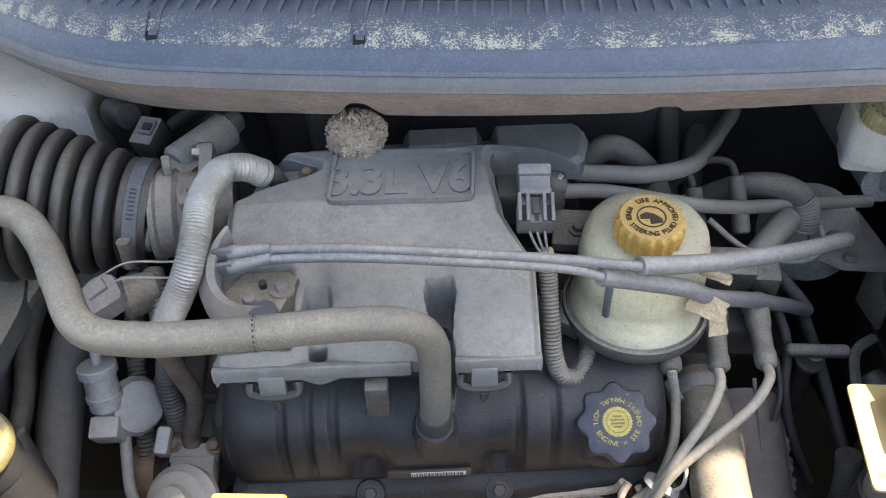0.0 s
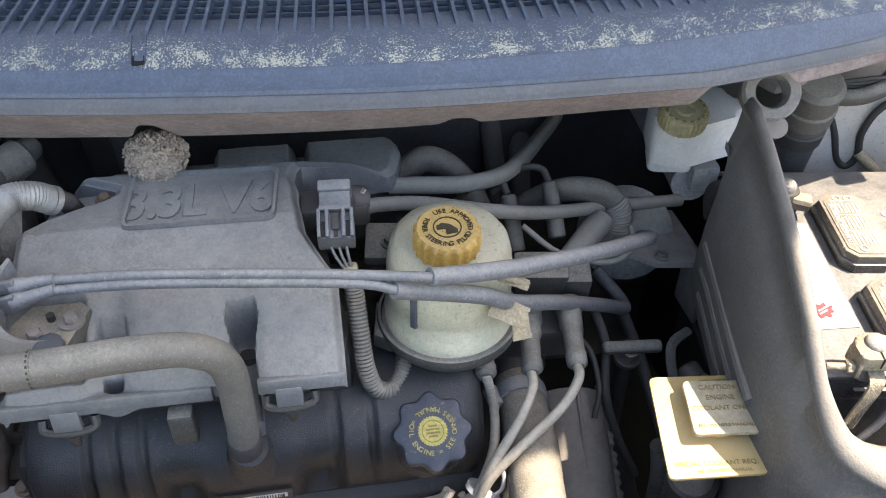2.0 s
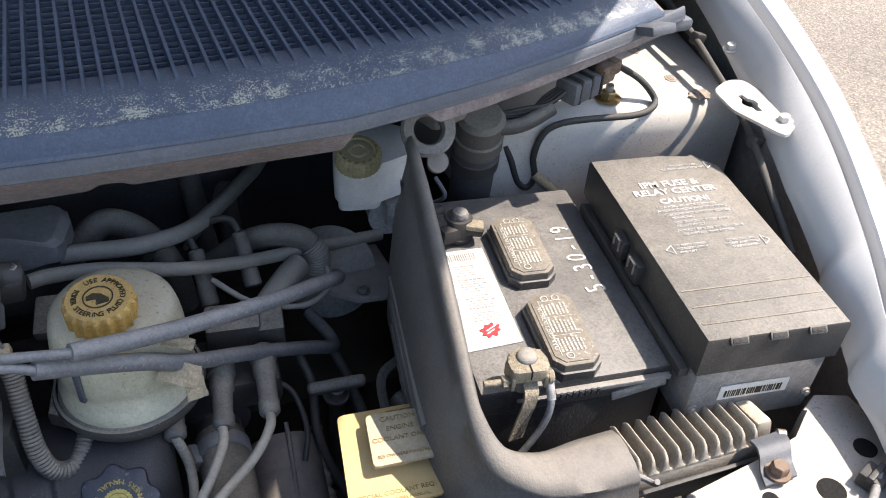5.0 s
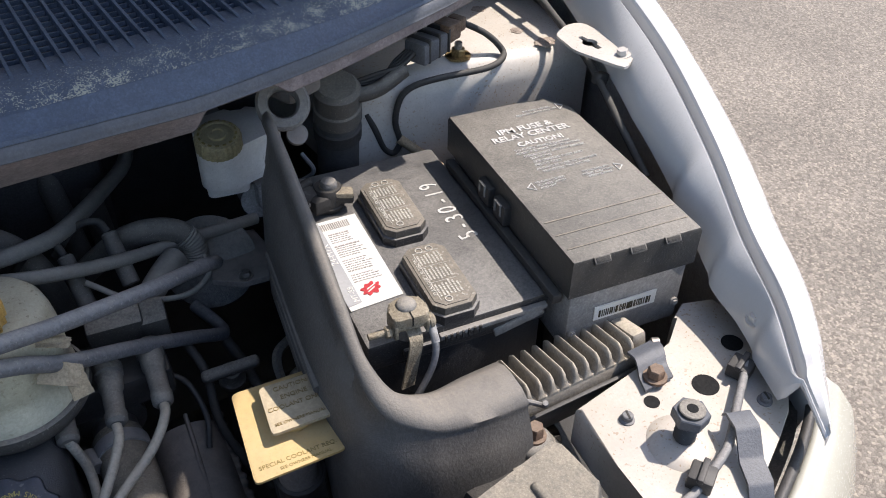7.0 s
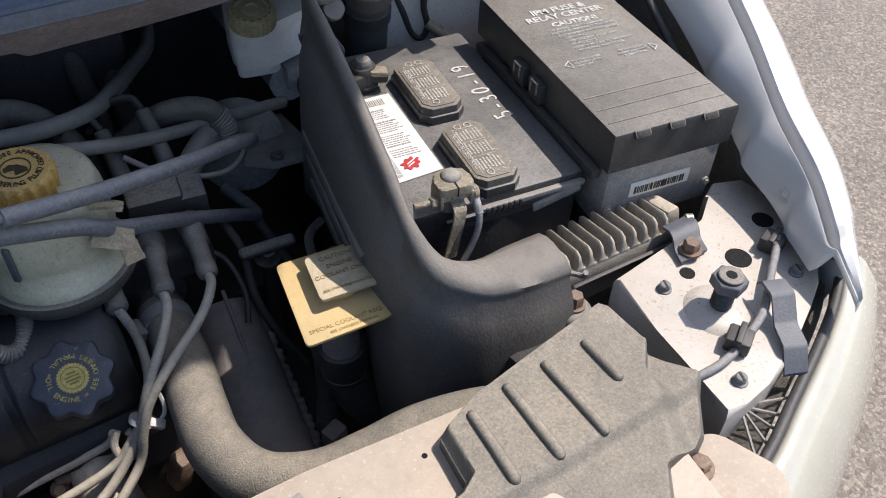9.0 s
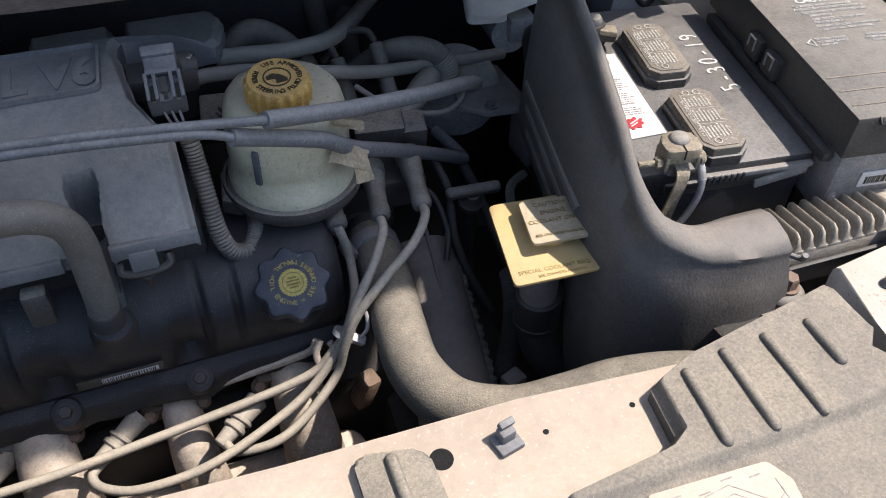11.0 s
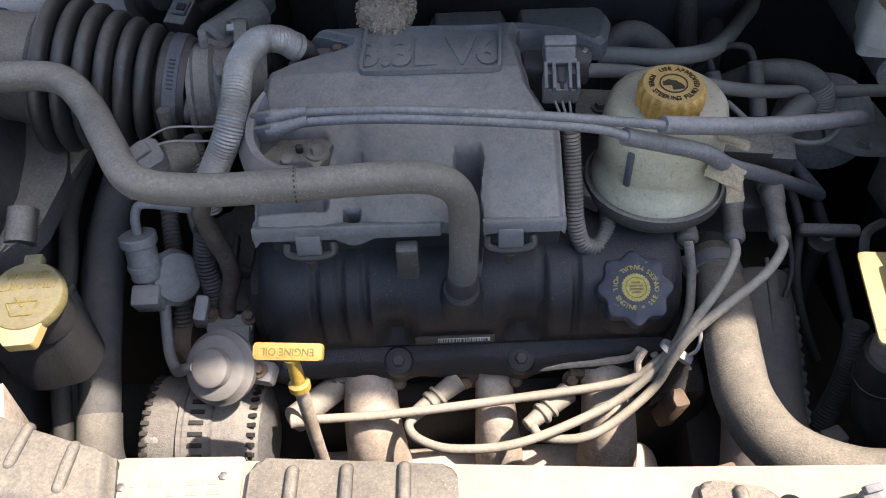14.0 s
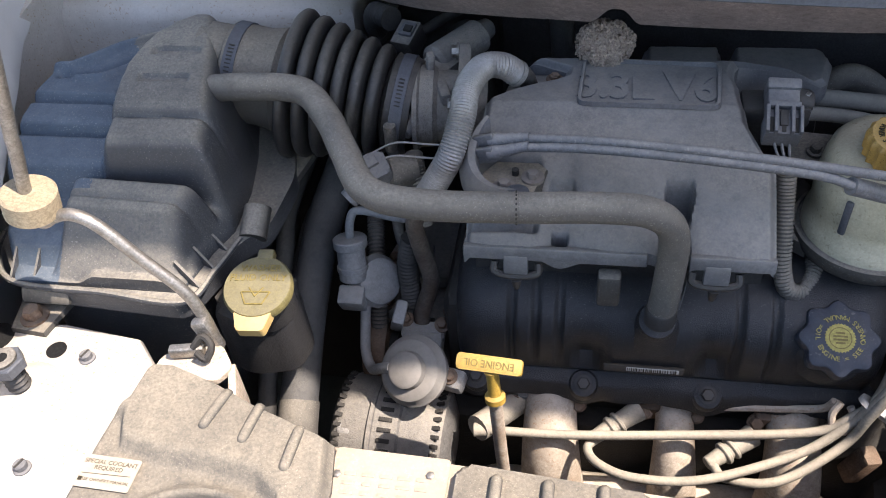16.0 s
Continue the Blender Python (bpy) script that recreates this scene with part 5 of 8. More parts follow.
part("body", add_lathe(B(), [(0.0, 0.0), (0.030, 0.0), (0.030, 0.008), (0.020, 0.014), (0.020, 0.04), (0, 0.04)], along((0.583, 0.568, 0.715), (0.580, 0.53, 0.713))[0], 28), M["black"], thm)
part("bolt", add_bolt(B(), (0.545, 0.535, 0.735), (0, -0.6, 0.8), 0.006, 0.012, 0), M["grime_shade"], thm)

# transaxle casing
case = thing("transaxle", "dusty grey metal transaxle casing with a seam flange", "transaxle", (0.62, 0.48, 0.55))
bm = B()
add_tube(bm, [(0.640, 0.56, 0.655), (0.634, 0.50, 0.633), (0.626, 0.42, 0.590), (0.617, 0.36, 0.55)], lambda s: 0.034 + 0.03 * s, 28)
part("case", bm, M["trans_case"], case)
bm = add_tube(B(), [(0.644, 0.556, 0.6915), (0.6385, 0.50, 0.671), (0.630, 0.42, 0.6295), (0.62, 0.37, 0.60)], 0.0022, 8)
part("seam", bm, M["trans_case"], case)
bm = add_tube(B(), [(0.675, 0.565, 0.665), (0.672, 0.52, 0.640), (0.671, 0.46, 0.605), (0.668, 0.40, 0.568)], lambda q: 0.0055 + 0.0022 * math.sin(q * 520) * math.sin(q * 171), 8, 40)
part("flange", bm, M["trans_case"], case, angle=60)
part("lower_case", add_box(B(), (0.64, 0.47, 0.47), (0.15, 0.22, 0.16), (20, 0, 0), 0.02), M["grime_shade"], case)
part("bracket", add_box(B(), (0.685, 0.410, 0.592), (0.022, 0.018, 0.03), (0, 0, 20), 0.003), M["trans_case"], case)
tdip = thing("transmission_dipstick", "dull black T-handle transmission dipstick", "dipstick", (0.70, 0.568, 0.66))
part("handle", add_box(B(), (0.697, 0.5605, 0.722), (0.058, 0.013, 0.011), (30, 0, -5), 0.005, 3), M["black_dusty"], tdip)
part("neck", add_lathe(B(), [(0.0, 0.0), (0.012, 0.0), (0.0135, 0.003), (0.0135, 0.010), (0.0105, 0.013), (0.0085, 0.024), (0, 0.024)], along((0.699, 0.572, 0.693), (0.6975, 0.562, 0.720))[0], 22), M["black_dusty"], tdip)
part("tube", add_tube(B(), [(0.698, 0.566, 0.717), (0.70, 0.572, 0.69), (0.698, 0.57, 0.64), (0.69, 0.55, 0.55)], 0.008, 12), M["grime_shade"], tdip)

# cruise servo, its bracket and elbow hose
servo = thing("vacuum_servo", "dark round vacuum servo on a steel bracket", "vacuum servo", (0.73, 0.69, 0.73))
sm, _ = along((0.730, 0.698, 0.745), (0.716, 0.655, 0.775))
part("disc", add_lathe(B(), [(0, -0.03), (0.040, -0.03), (0.047, -0.012), (0.050, -0.004), (0.050, 0.002), (0.046, 0.004), (0.042, 0.006), (0.020, 0.012), (0.0, 0.012)], sm, 40), M["alum_dull"], servo)
bm = add_prism(B(), [(0.735, 0.735), (0.79, 0.72), (0.795, 0.655), (0.785, 0.635), (0.745, 0.64), (0.72, 0.66)], 0.745, 0.752, 0.002)
add_box(bm, (0.790, 0.643, 0.715), (0.006, 0.045, 0.075), (0, 0, 4), 0.002)
part("bracket", bm, M["trans_case"], servo, "steel bracket plate")
part("bolt", add_bolt(B(), (0.752, 0.648, 0.753), r=0.005), M["steel"], servo)
elbow = thing("elbow_hose", "thick grey elbow hose with a ribbed end above the servo", "hose", (0.686, 0.695, 0.82))
part("tube", add_tube(B(), [(0.608, 0.722, 0.765), (0.634, 0.712, 0.789), (0.658, 0.702, 0.806), (0.683, 0.695, 0.809), (0.701, 0.690, 0.803), (0.710, 0.685, 0.793)], 0.0128, 20), M["rubber"], elbow, angle=60)
part("ribbed_end", add_corrugated(B(), [(0.706, 0.687, 0.799), (0.711, 0.684, 0.791), (0.713, 0.681, 0.781), (0.712, 0.678, 0.768)], 0.0132, 0.0006, 0.0030, 20), M["hose_pale"], elbow, angle=60)
hose("coolant_pipe", [(0.625, 0.60, 0.775), (0.648, 0.625, 0.785), (0.672, 0.650, 0.79), (0.69, 0.668, 0.79)], 0.0125, "hose_pale", "grey dusty pipe beside the coil pack", "pipe")
for x, y in ((0.598, 0.640), (0.642, 0.655)):
    w = thing("rear_plug_wire", "dark boot and wire of the rear spark plugs", "plug wire", (x, y, 0.80), "plug wires on the rear bank")
    part("boot", add_rod(B(), (x, y, 0.785), (x - 0.004, y + 0.035, 0.828), 0.0088, 0.0075, bev=0.002), M["rubber"], w)
    part("lead", add_tube(B(), [(x - 0.004, y + 0.035, 0.828), (x - 0.010, y + 0.046, 0.836), (x - 0.030, y + 0.053, 0.832), (x - 0.055, y + 0.055, 0.805)], 0.0036, 10), M["rubber_dark"], w)
# strips of tape that flutter beside the reservoir
for i, (p, s, r) in enumerate((((0.556, 0.500, 0.852), (0.030, 0.018, 0.002), (32, 14, -24)), ((0.566, 0.498, 0.838), (0.016, 0.024, 0.002), (58, 8, 16)), ((0.560, 0.508, 0.878), (0.024, 0.010, 0.002), (20, 10, -25)))):
    bm = B()
    bmesh.ops.create_grid(bm, x_segments=8, y_segments=8, size=0.5)
    for v in bm.verts:
        v.co.z += 1.6 * noise.noise((v.co.x * 3 + i, v.co.y * 3, i))
        v.co.x *= 1 + 0.15 * noise.noise((v.co.y * 6, i, 0))
    bmesh.ops.transform(bm, matrix=pose(*p, *r) @ Matrix.Diagonal((*s, 1)), verts=bm.verts)
    bmesh.ops.solidify(bm, geom=bm.faces[:], thickness=0.0008)
    solo("tape_strip", bm, M["tape"], "dry curled strip of tan tape by the reservoir", "tape", "tape strips", angle=60)

# ---- battery side ----
BYAW = -7.5
bat_m = pose(0.881, 0.539, 0.65, 0, 0, BYAW)


def put(bm, m):
    bmesh.ops.transform(bm, matrix=m, verts=bm.verts)
    return bm


battery = thing("battery", "black dusty car battery with vent caps and a white label", "car battery", (0.881, 0.539, 0.65))
part("case", put(add_box(B(), (0, 0, 0.075), (0.168, 0.252, 0.15), bev=0.004), bat_m), M["battery"], battery)
bm = add_box(B(), (0, 0, 0.165), (0.174, 0.262, 0.030), bev=0.004)
add_box(bm, (0.01, -0.1315, 0.163), (0.13, 0.006, 0.008), bev=0.001)
part("lid", put(bm, bat_m), M["battery"], battery)
bm = B()
add_box(bm, (0.03, -0.134, 0.171), (0.105, 0.006, 0.005), bev=0.001)
add_box(bm, (0.055, -0.134, 0.161), (0.05, 0.004, 0.010), (0, -12, 0), 0.001)
part("handle_recess", put(bm, bat_m), M["fuse_base"], battery, "grey scuffed handle edge")
bm = B()
for k in range(7):
    add_box(bm, (-0.018 + 0.0055 * k, -0.1375, 0.170), (0.002, 0.002, 0.007))
part("slots", put(bm, bat_m), M["grime_shade"], battery)
for cx, cy in ((0.884, 0.567), (0.868, 0.4545)):
    m_ = pose(cx, cy, 0.831, 0, 0, BYAW - 1)
    w, h, c = 0.021, 0.0435, 0.0085
    oct_ = [(-w + c, -h), (w - c, -h), (w, -h + c), (w, h - c), (w - c, h), (-w + c, h), (-w, h - c), (-w, -h + c)]
    part("cap_rim", add_prism(B(), [(x * 1.10, y * 1.05) for x, y in oct_], -0.002, 0.008, 0.001, m_), M["battery"], battery)
    v = part("vent_cap", add_prism(B(), oct_, -0.002, 0.016, 0.0018, m_), M["battery_cap"], battery, "raised dusty octagonal vent cap")
    inner = [(x * 0.86, y * 0.92) for x, y in oct_]
    bm = add_prism(B(), inner, 0.016, 0.0168, 0.0004, m_)
    part("warning_plate", bm, M["battery_cap"], v)
    bm = B()
    random.seed(int(cx * 1000))
    # three blocks of small print, each of a few lines along the cap
    for y0, y1 in ((-0.030, -0.012), (-0.008, 0.010), (0.014, 0.030)):
        for k in range(7):
            xx = -0.0095 + 0.0033 * k
            yy, end = y0 + random.uniform(0, 0.002), y1 - random.uniform(0, 0.005)
            while yy < end:
                w = random.uniform(0.0010, 0.0026)
                add_box(bm, (xx, yy + w / 2, 0.0171), (0.0017, w, 0.0004))
                yy += w + 0.0006
        add_box(bm, (0.0005, y1 + 0.002, 0.0171), (0.024, 0.0005, 0.0004))
    add_box(bm, (-0.0118, 0, 0.0171), (0.0005, 0.066, 0.0004))
    for k, (x, y, r) in enumerate(((-0.005, -0.034, 0.0036), (0.005, 0.035, 0.0036), (-0.005, 0.035, 0.0036))):
        add_lathe(bm, [(r, 0.0168), (r, 0.0176), (r * 0.78, 0.0176), (r * 0.78, 0.0168)], pose(x, y, 0), 20, cap=False)
    add_text(bm, "DANGER / POISON", pose(-0.0130, 0.0, 0.0170, 0, 0, 90), 0.0062, 0.0004)
    for vert in bm.verts:
        vert.co = m_ @ vert.co
    part("warning_text", bm, M["print_cap"], v)
bm = add_prism(B(), [(0.798, 0.597), (0.8545, 0.591), (0.8370, 0.4635), (0.7865, 0.4665)], 0.8305, 0.8312)
lab = part("label", bm, M["label"], battery, "white printed label with a red seal")
lm = pose(0.8195, 0.530, 0.8313, 0, 0, BYAW)
bm = B()
random.seed(8)
for k in range(24):
    x, end = -0.009, -0.009 + random.uniform(0.016, 0.026)
    while x < end and k % 7 != 5:
        w = random.uniform(0.0012, 0.004)
        add_box(bm, (x + w / 2, 0.041 - 0.0032 * k, 0.0), (w, 0.0010 if k % 6 else 0.0018, 0.0006))
        x += w + 0.0008
for k in range(16):
    add_box(bm, (-0.016 + 0.0021 * k, 0.054, 0.0), (random.choice((0.0007, 0.0012)), 0.010, 0.0006))
part("print", put(bm, lm), M["print_faded"], lab)
band = part("grey_band", put(add_prism(B(), [(-0.0262, 0.062), (-0.0125, 0.062), (-0.0115, -0.060), (-0.0250, -0.062)], 0.0002, 0.0005), lm), M["label_grey"], lab, "grey printed band with white lettering")
part("lettering", put(add_text(B(), "24-MTX", pose(-0.0165, 0.012, 0.0005, 0, 0, 90), 0.0095, 0.0004), lm), M["label"], band)
part("lettering", put(add_text(B(), "MT-58", pose(-0.0155, -0.048, 0.0005, 0, 0, 90), 0.0078, 0.0004), lm), M["label"], band)
bm = add_lathe(B(), [(0.0068, 0), (0.0068, 0.0007), (0, 0.0007)], lm @ pose(0.002, -0.046, 0, 0, 0, 30) @ Matrix.Diagonal((1.35, 1.05, 1, 1)), 64, lambda a, r, h: r * (1 + 0.16 * math.cos(8 * a) + 0.07 * math.cos(5 * a + 1)))
seal_ = part("seal", bm, M["red"], lab, "red oval seal")
bm = B()
for k in range(2):
    add_box(bm, (0.0028 - 0.0012 * k, -0.0440 - 0.0040 * k, 0.0008), (0.011 - 0.002 * k, 0.0012, 0.0005), (0, 0, 30))
part("seal_bars", put(bm, lm), M["label"], seal_)
turn = radians(90 + BYAW + 2)
for i, ch in enumerate("5-30-19"):
    s = -0.0435 + 0.0150 * i
    lean = (6, -4, 3, -8, 5, -3, 4)[i]
    bm = add_text(B(), ch, pose(0.938 + s * math.cos(turn), 0.548 + s * math.sin(turn), 0.8305, 0, 0, math.degrees(turn) + lean) @ Matrix.Diagonal((0.90, 1.15, 1, 1)), 0.0245, 0.0003)
    part("chalk_mark", bm, M["print_pale"], battery, "handwritten white paint-pen mark")

# front clamp: a folded block with a slit, a domed post, a long bolt, a strap and a cable
x, y, z = 0.815, 0.418, 0.850
c = thing("battery_clamp", "corroded lead battery clamp with a bolt and cable", "battery clamp", (x, y, z), "battery clamps")
fm = pose(x, y, z, 0, 0, -10)
bm = add_prism(B(), rounded([(-0.0155, -0.013), (0.0155, -0.013), (0.0165, 0.006), (0.010, 0.014), (-0.010, 0.014), (-0.0165, 0.006)], 0.005), 0.002, 0.011, 0.0022, fm)
for side in (-1, 1):
    add_box(bm, fm @ Vector((side * 0.0138, -0.002, -0.003)), (0.0036, 0.022, 0.014), (0, 0, -10), 0.001)
part("clamp", bm, M["lead"], c)
part("slit", put(add_box(B(), (0, -0.0088, 0.0068), (0.0012, 0.0095, 0.0094)), fm), M["void"], c)
part("post", add_lathe(B(), [(0.0095, -0.022), (0.0090, 0.008), (0.0088, 0.0118), (0.0075, 0.0140), (0.004, 0.0154), (0, 0.0158)], fm @ pose(0, 0.0035, 0), 24), M["alum_dull"], c, "domed lead battery post")
part("bolt", add_rod(B(), fm @ Vector((-0.037, -0.0075, -0.003)), fm @ Vector((0.020, -0.0075, -0.003)), 0.0029, seg=12), M["lead"], c)
part("nut", add_bolt(B(), fm @ Vector((-0.0165, -0.0075, -0.003)), (-1, 0.18, 0), 0.0055, 0.006, 0), M["lead"], c)
part("bolt_head", add_lathe(B(), [(0.0068, 0), (0.0068, 0.003), (0.0045, 0.005), (0, 0.005)], along(fm @ Vector((0.0158, -0.0075, -0.002)), fm @ Vector((0.026, -0.0075, -0.002)))[0], 18), M["lead"], c)
path = glide([fm @ Vector(p) for p in ((0.002, -0.004, -0.006), (0.002, -0.0155, -0.012), (0.000, -0.0185, -0.024), (-0.003, -0.019, -0.040), (-0.008, -0.022, -0.060))], 5)
bm = B()
rows = [[bm.verts.new(p + Vector((dx, dy, 0))) for dx, dy in ((-0.0062, 0), (0.0062, 0), (0.0062, 0.0018), (-0.0062, 0.0018))] for p in path]
for a, b in zip(rows, rows[1:]):
    for k in range(4):
        bm.faces.new((a[k], b[k], b[(k + 1) % 4], a[(k + 1) % 4]))
bm.faces.new(rows[0])
bm.faces.new(rows[-1])
part("strap", bm, M["lead"], c, "dusty brown braided strap")
part("cable", add_tube(B(), [fm @ Vector(p) for p in ((0.0170, -0.010, -0.006), (0.0172, -0.020, -0.014), (0.0140, -0.026, -0.030), (0.004, -0.030, -0.050), (-0.014, -0.034, -0.075), (-0.036, -0.036, -0.095))], 0.0030, 10), M["cable"], c)
part("cable_lug", add_tube(B(), [fm @ Vector((0.0170, -0.008, -0.004)), fm @ Vector((0.0173, -0.014, -0.009)), fm @ Vector((0.0172, -0.021, -0.016))], 0.0036, 10), M["sol_plastic"], c)
# rear clamp
x, y, z = 0.838, 0.615, 0.848
c = thing("battery_clamp", "greasy battery clamp with a dull bolt", "battery clamp", (x, y, z), "battery clamps")
bm = add_lathe(B(), [(0.0085, -0.016), (0.0150, -0.016), (0.0155, 0.003), (0.0130, 0.008), (0.0085, 0.008)], pose(x, y, z), 24)
add_box(bm, (x - 0.012, y - 0.004, z - 0.004), (0.022, 0.024, 0.016), (0, 0, 8), 0.003)
add_box(bm, (x + 0.007, y - 0.009, z - 0.001), (0.030, 0.015, 0.012), (0, 6, -18), 0.003)
add_box(bm, (x - 0.022, y + 0.004, z + 0.003), (0.018, 0.022, 0.010), (12, 0, 20), 0.002)
add_rod(bm, (x - 0.030, y + 0.010, z + 0.007), (x - 0.012, y + 0.014, z + 0.009), 0.005, seg=10)
part("clamp", bm, M["grime_shade"], c)
part("collar", add_lathe(B(), [(0.0125, -0.004), (0.0160, -0.002), (0.0165, 0.001), (0.0140, 0.003)], pose(x, y, z - 0.012), 28), M["grime_shade"], c)
part("ear", add_box(B(), (x + 0.012, y - 0.012, z + 0.003), (0.018, 0.014, 0.006), (0, 6, -22), 0.002), M["lead"], c)
part("post", add_rod(B(), (x, y, 0.829), (x, y, z + 0.010), 0.0092, 0.0085, bev=0.001), M["lead"], c)
part("bolt", add_rod(B(), (x - 0.036, y - 0.004, z - 0.002), (x + 0.012, y - 0.006, z - 0.002), 0.0038, seg=10), M["steel"], c)
part("stud", add_lathe(B(), [(0.0085, 0.0), (0.0088, 0.003), (0.0070, 0.0065), (0.0035, 0.0080), (0, 0.0084)], pose(x + 0.001, y - 0.001, z + 0.008), 22), M["alum_dull"], c)
part("cable", add_tube(B(), [(x - 0.02, y - 0.002, z), (x - 0.035, y + 0.012, z + 0.002), (x - 0.045, y + 0.04, z - 0.02), (x - 0.03, y + 0.06, z - 0.07)], 0.007, 10), M["rubber_dark"], c)

# heat shield round the battery: inverted U, swept along its plan
shield = thing("battery_shield", "dusty black rubbery heat shield wrapped round the battery", "battery shield", (0.77, 0.42, 0.6))
PLAN = [(0.798, 0.652), (0.787, 0.612), (0.775, 0.54), (0.762, 0.46), (0.7555, 0.41), (0.7555, 0.378), (0.767, 0.354), (0.798, 0.345), (0.868, 0.342)]
TOPS = [(0.0, 0.938), (0.10, 0.948), (0.2, 0.942), (0.42, 0.918), (0.58, 0.893), (0.66, 0.870), (0.74, 0.846), (0.82, 0.832), (1.0, 0.824)]
HALF = [(0.0, 0.0055), (0.45, 0.0068), (0.66, 0.0078), (0.72, 0.012), (0.80, 0.023), (0.90, 0.029), (1.0, 0.027)]
path = glide([(x, y, 0) for x, y in PLAN], 8)
acc = [0.0]
for a, b in zip(path, path[1:]):
    acc.append(acc[-1] + (b - a).length)
bm = B()
rows = []
for i, p in enumerate(path):
    u = acc[i] / acc[-1]
    t = (path[min(i + 1, len(path) - 1)] - path[max(i - 1, 0)]).normalized()
    out = Vector((t.y, -t.x, 0))
    h, z = interp(u, HALF), interp(u, TOPS)
    skin = smooth01((u - 0.055) / 0.085)
    flare = (0.026 + 0.008 * u) * (0.12 + 0.88 * skin)
    zb = interp(u, [(0.0, 0.765), (0.50, 0.748), (0.58, 0.725), (0.66, 0.62), (1.0, 0.60)])
    zb = z - 0.055 + (zb - z + 0.055) * smooth01((u - 0.045) / 0.075)
    hi = h * interp(u, [(0.5, 1.0), (0.7, 0.6), (0.85, 0.6), (1.0, 0.9)])
    bead = 1 - smooth01((u - 0.66) / 0.10)
    step = 0.0042 * bead
    sec = [(-hi, zb - 0.02), (-hi, z - 0.02), (-hi * 0.85, z - 0.006), (-hi * 0.4, z - 0.001), (0.0, z), (h * 0.6, z - 0.0025), (h, z - 0.009), (h - step * 0.4, z - 0.014), (h - step, z - 0.019), (h - step + flare * 0.26, z - 0.036), (h + flare * 0.45, z - 0.060), (h + flare * 0.6, 0.5 * (z - 0.05) + 0.5 * zb), (h + flare * 0.64, zb), (h + flare * 0.5, zb - 0.006), (h, zb - 0.006)]
    sec = [(a, max(zz, zb - 0.02)) for a, zz in sec]
    rows.append([bm.verts.new(p + out * a + Vector((0, 0, zz))) for a, zz in sec])
for a, b in zip(rows, rows[1:]):
    for k in range(len(a) - 1):
        bm.faces.new((a[k], b[k], b[k + 1], a[k + 1]))
bm.faces.new(rows[0])
bm.faces.new(rows[-1])
part("wall", bm, M["shield"], shield, angle=60)
for k in range(3):
    pts = []
    for i, p in enumerate(path):
        u = acc[i] / acc[-1]
        if 0.15 + 0.02 * k < u < 0.58 - 0.03 * k:
            t = (path[min(i + 1, len(path) - 1)] - path[max(i - 1, 0)]).normalized()
            flare = 0.024 + 0.008 * u
            zr = 0.822 - 0.0215 * k - 0.030 * u
            pts.append(p + Vector((t.y, -t.x, 0)) * (interp(u, HALF) + flare * 0.58) + Vector((0, 0, zr)))
    part("rib", add_tube(B(), pts, 0.0046, 8, 1), M["shield"], shield)
loop_ring = thing("cowl_bracket", "dusty cast bracket with a round eye under the cowl", "bracket", (0.82, 0.66, 0.93))
rm, _ = along((0.812, 0.642, 0.942), (0.805, 0.612, 0.967))
part("eye", add_lathe(B(), [(0.0135, -0.010), (0.0245, -0.010), (0.0255, 0.003), (0.023, 0.006), (0.0155, 0.006), (0.0135, 0.003), (0.0135, -0.010)], rm, 32, cap=False), M["alum_dull"], loop_ring)
bm = add_box(B(), (0.835, 0.682, 0.940), (0.045, 0.05, 0.02), (0, 0, 20), 0.006)
add_lathe(bm, [(0.004, -0.004), (0.010, -0.004), (0.010, 0.004), (0.004, 0.004)], along((0.817, 0.627, 0.915), (0.812, 0.60, 0.94))[0], 20)
part("arm", bm, M["trans_case"], loop_ring)

# fuse box
FYAW = -8.5
fm = pose(1.0335, 0.489, 0.78, 0, 0, FYAW)
fuse = thing("fuse_box", "dusty black fuse and relay box with white printing", "fuse box", (1.0335, 0.489, 0.77))
bm = add_prism(B(), [(-0.066, -0.128), (0.066, -0.128), (0.066, 0.105), (0.045, 0.132), (0.035, 0.120), (0.015, 0.132), (-0.066, 0.132)], 0.062, 0.103, 0.004, fm)
lid = part("lid", bm, M["fuse_lid"], fuse)
bm = add_box(B(), (0, 0.0, 0.030), (0.124, 0.250, 0.075), bev=0.004)
part("base", put(bm, fm), M["fuse_base"], fuse, "grey scuffed base")
for k in range(3):
    m_ = fm @ pose(-0.038 + 0.036 * k, -0.1283, 0.098)
    m_ = m_ @ pose(0, -0.0002, 0.0015, 48, 0, 0)
    c_ = part("catch", put(add_box(B(), (0, 0, 0), (0.0165, 0.0070, 0.0034), bev=0.0010), m_), M["fuse_lid"], lid, "moulded catch with a scuffed rim")
    part("slot", put(add_box(B(), (0, 0, 0.0012), (0.0132, 0.0046, 0.0020), bev=0.0004), m_), M["grime_shade"], c_)
for k in range(2):
    bm = add_box(B(), (-0.0685, 0.030 - 0.034 * k, 0.074), (0.010, 0.024, 0.022), (0, 0, 0), 0.002)
    cl_ = part("side_clip", put(bm, fm), M["black"], fuse)
    bm = B()
    for q in (-1, 1):
        add_box(bm, (-0.0738, 0.030 - 0.034 * k + 0.0055 * q, 0.078), (0.0025, 0.0016, 0.012), bev=0.0004)
    add_box(bm, (-0.0738, 0.030 - 0.034 * k, 0.0842), (0.0025, 0.0125, 0.0016), bev=0.0004)
    part("clip_frame", put(bm, fm), M["fuse_base"], cl_)
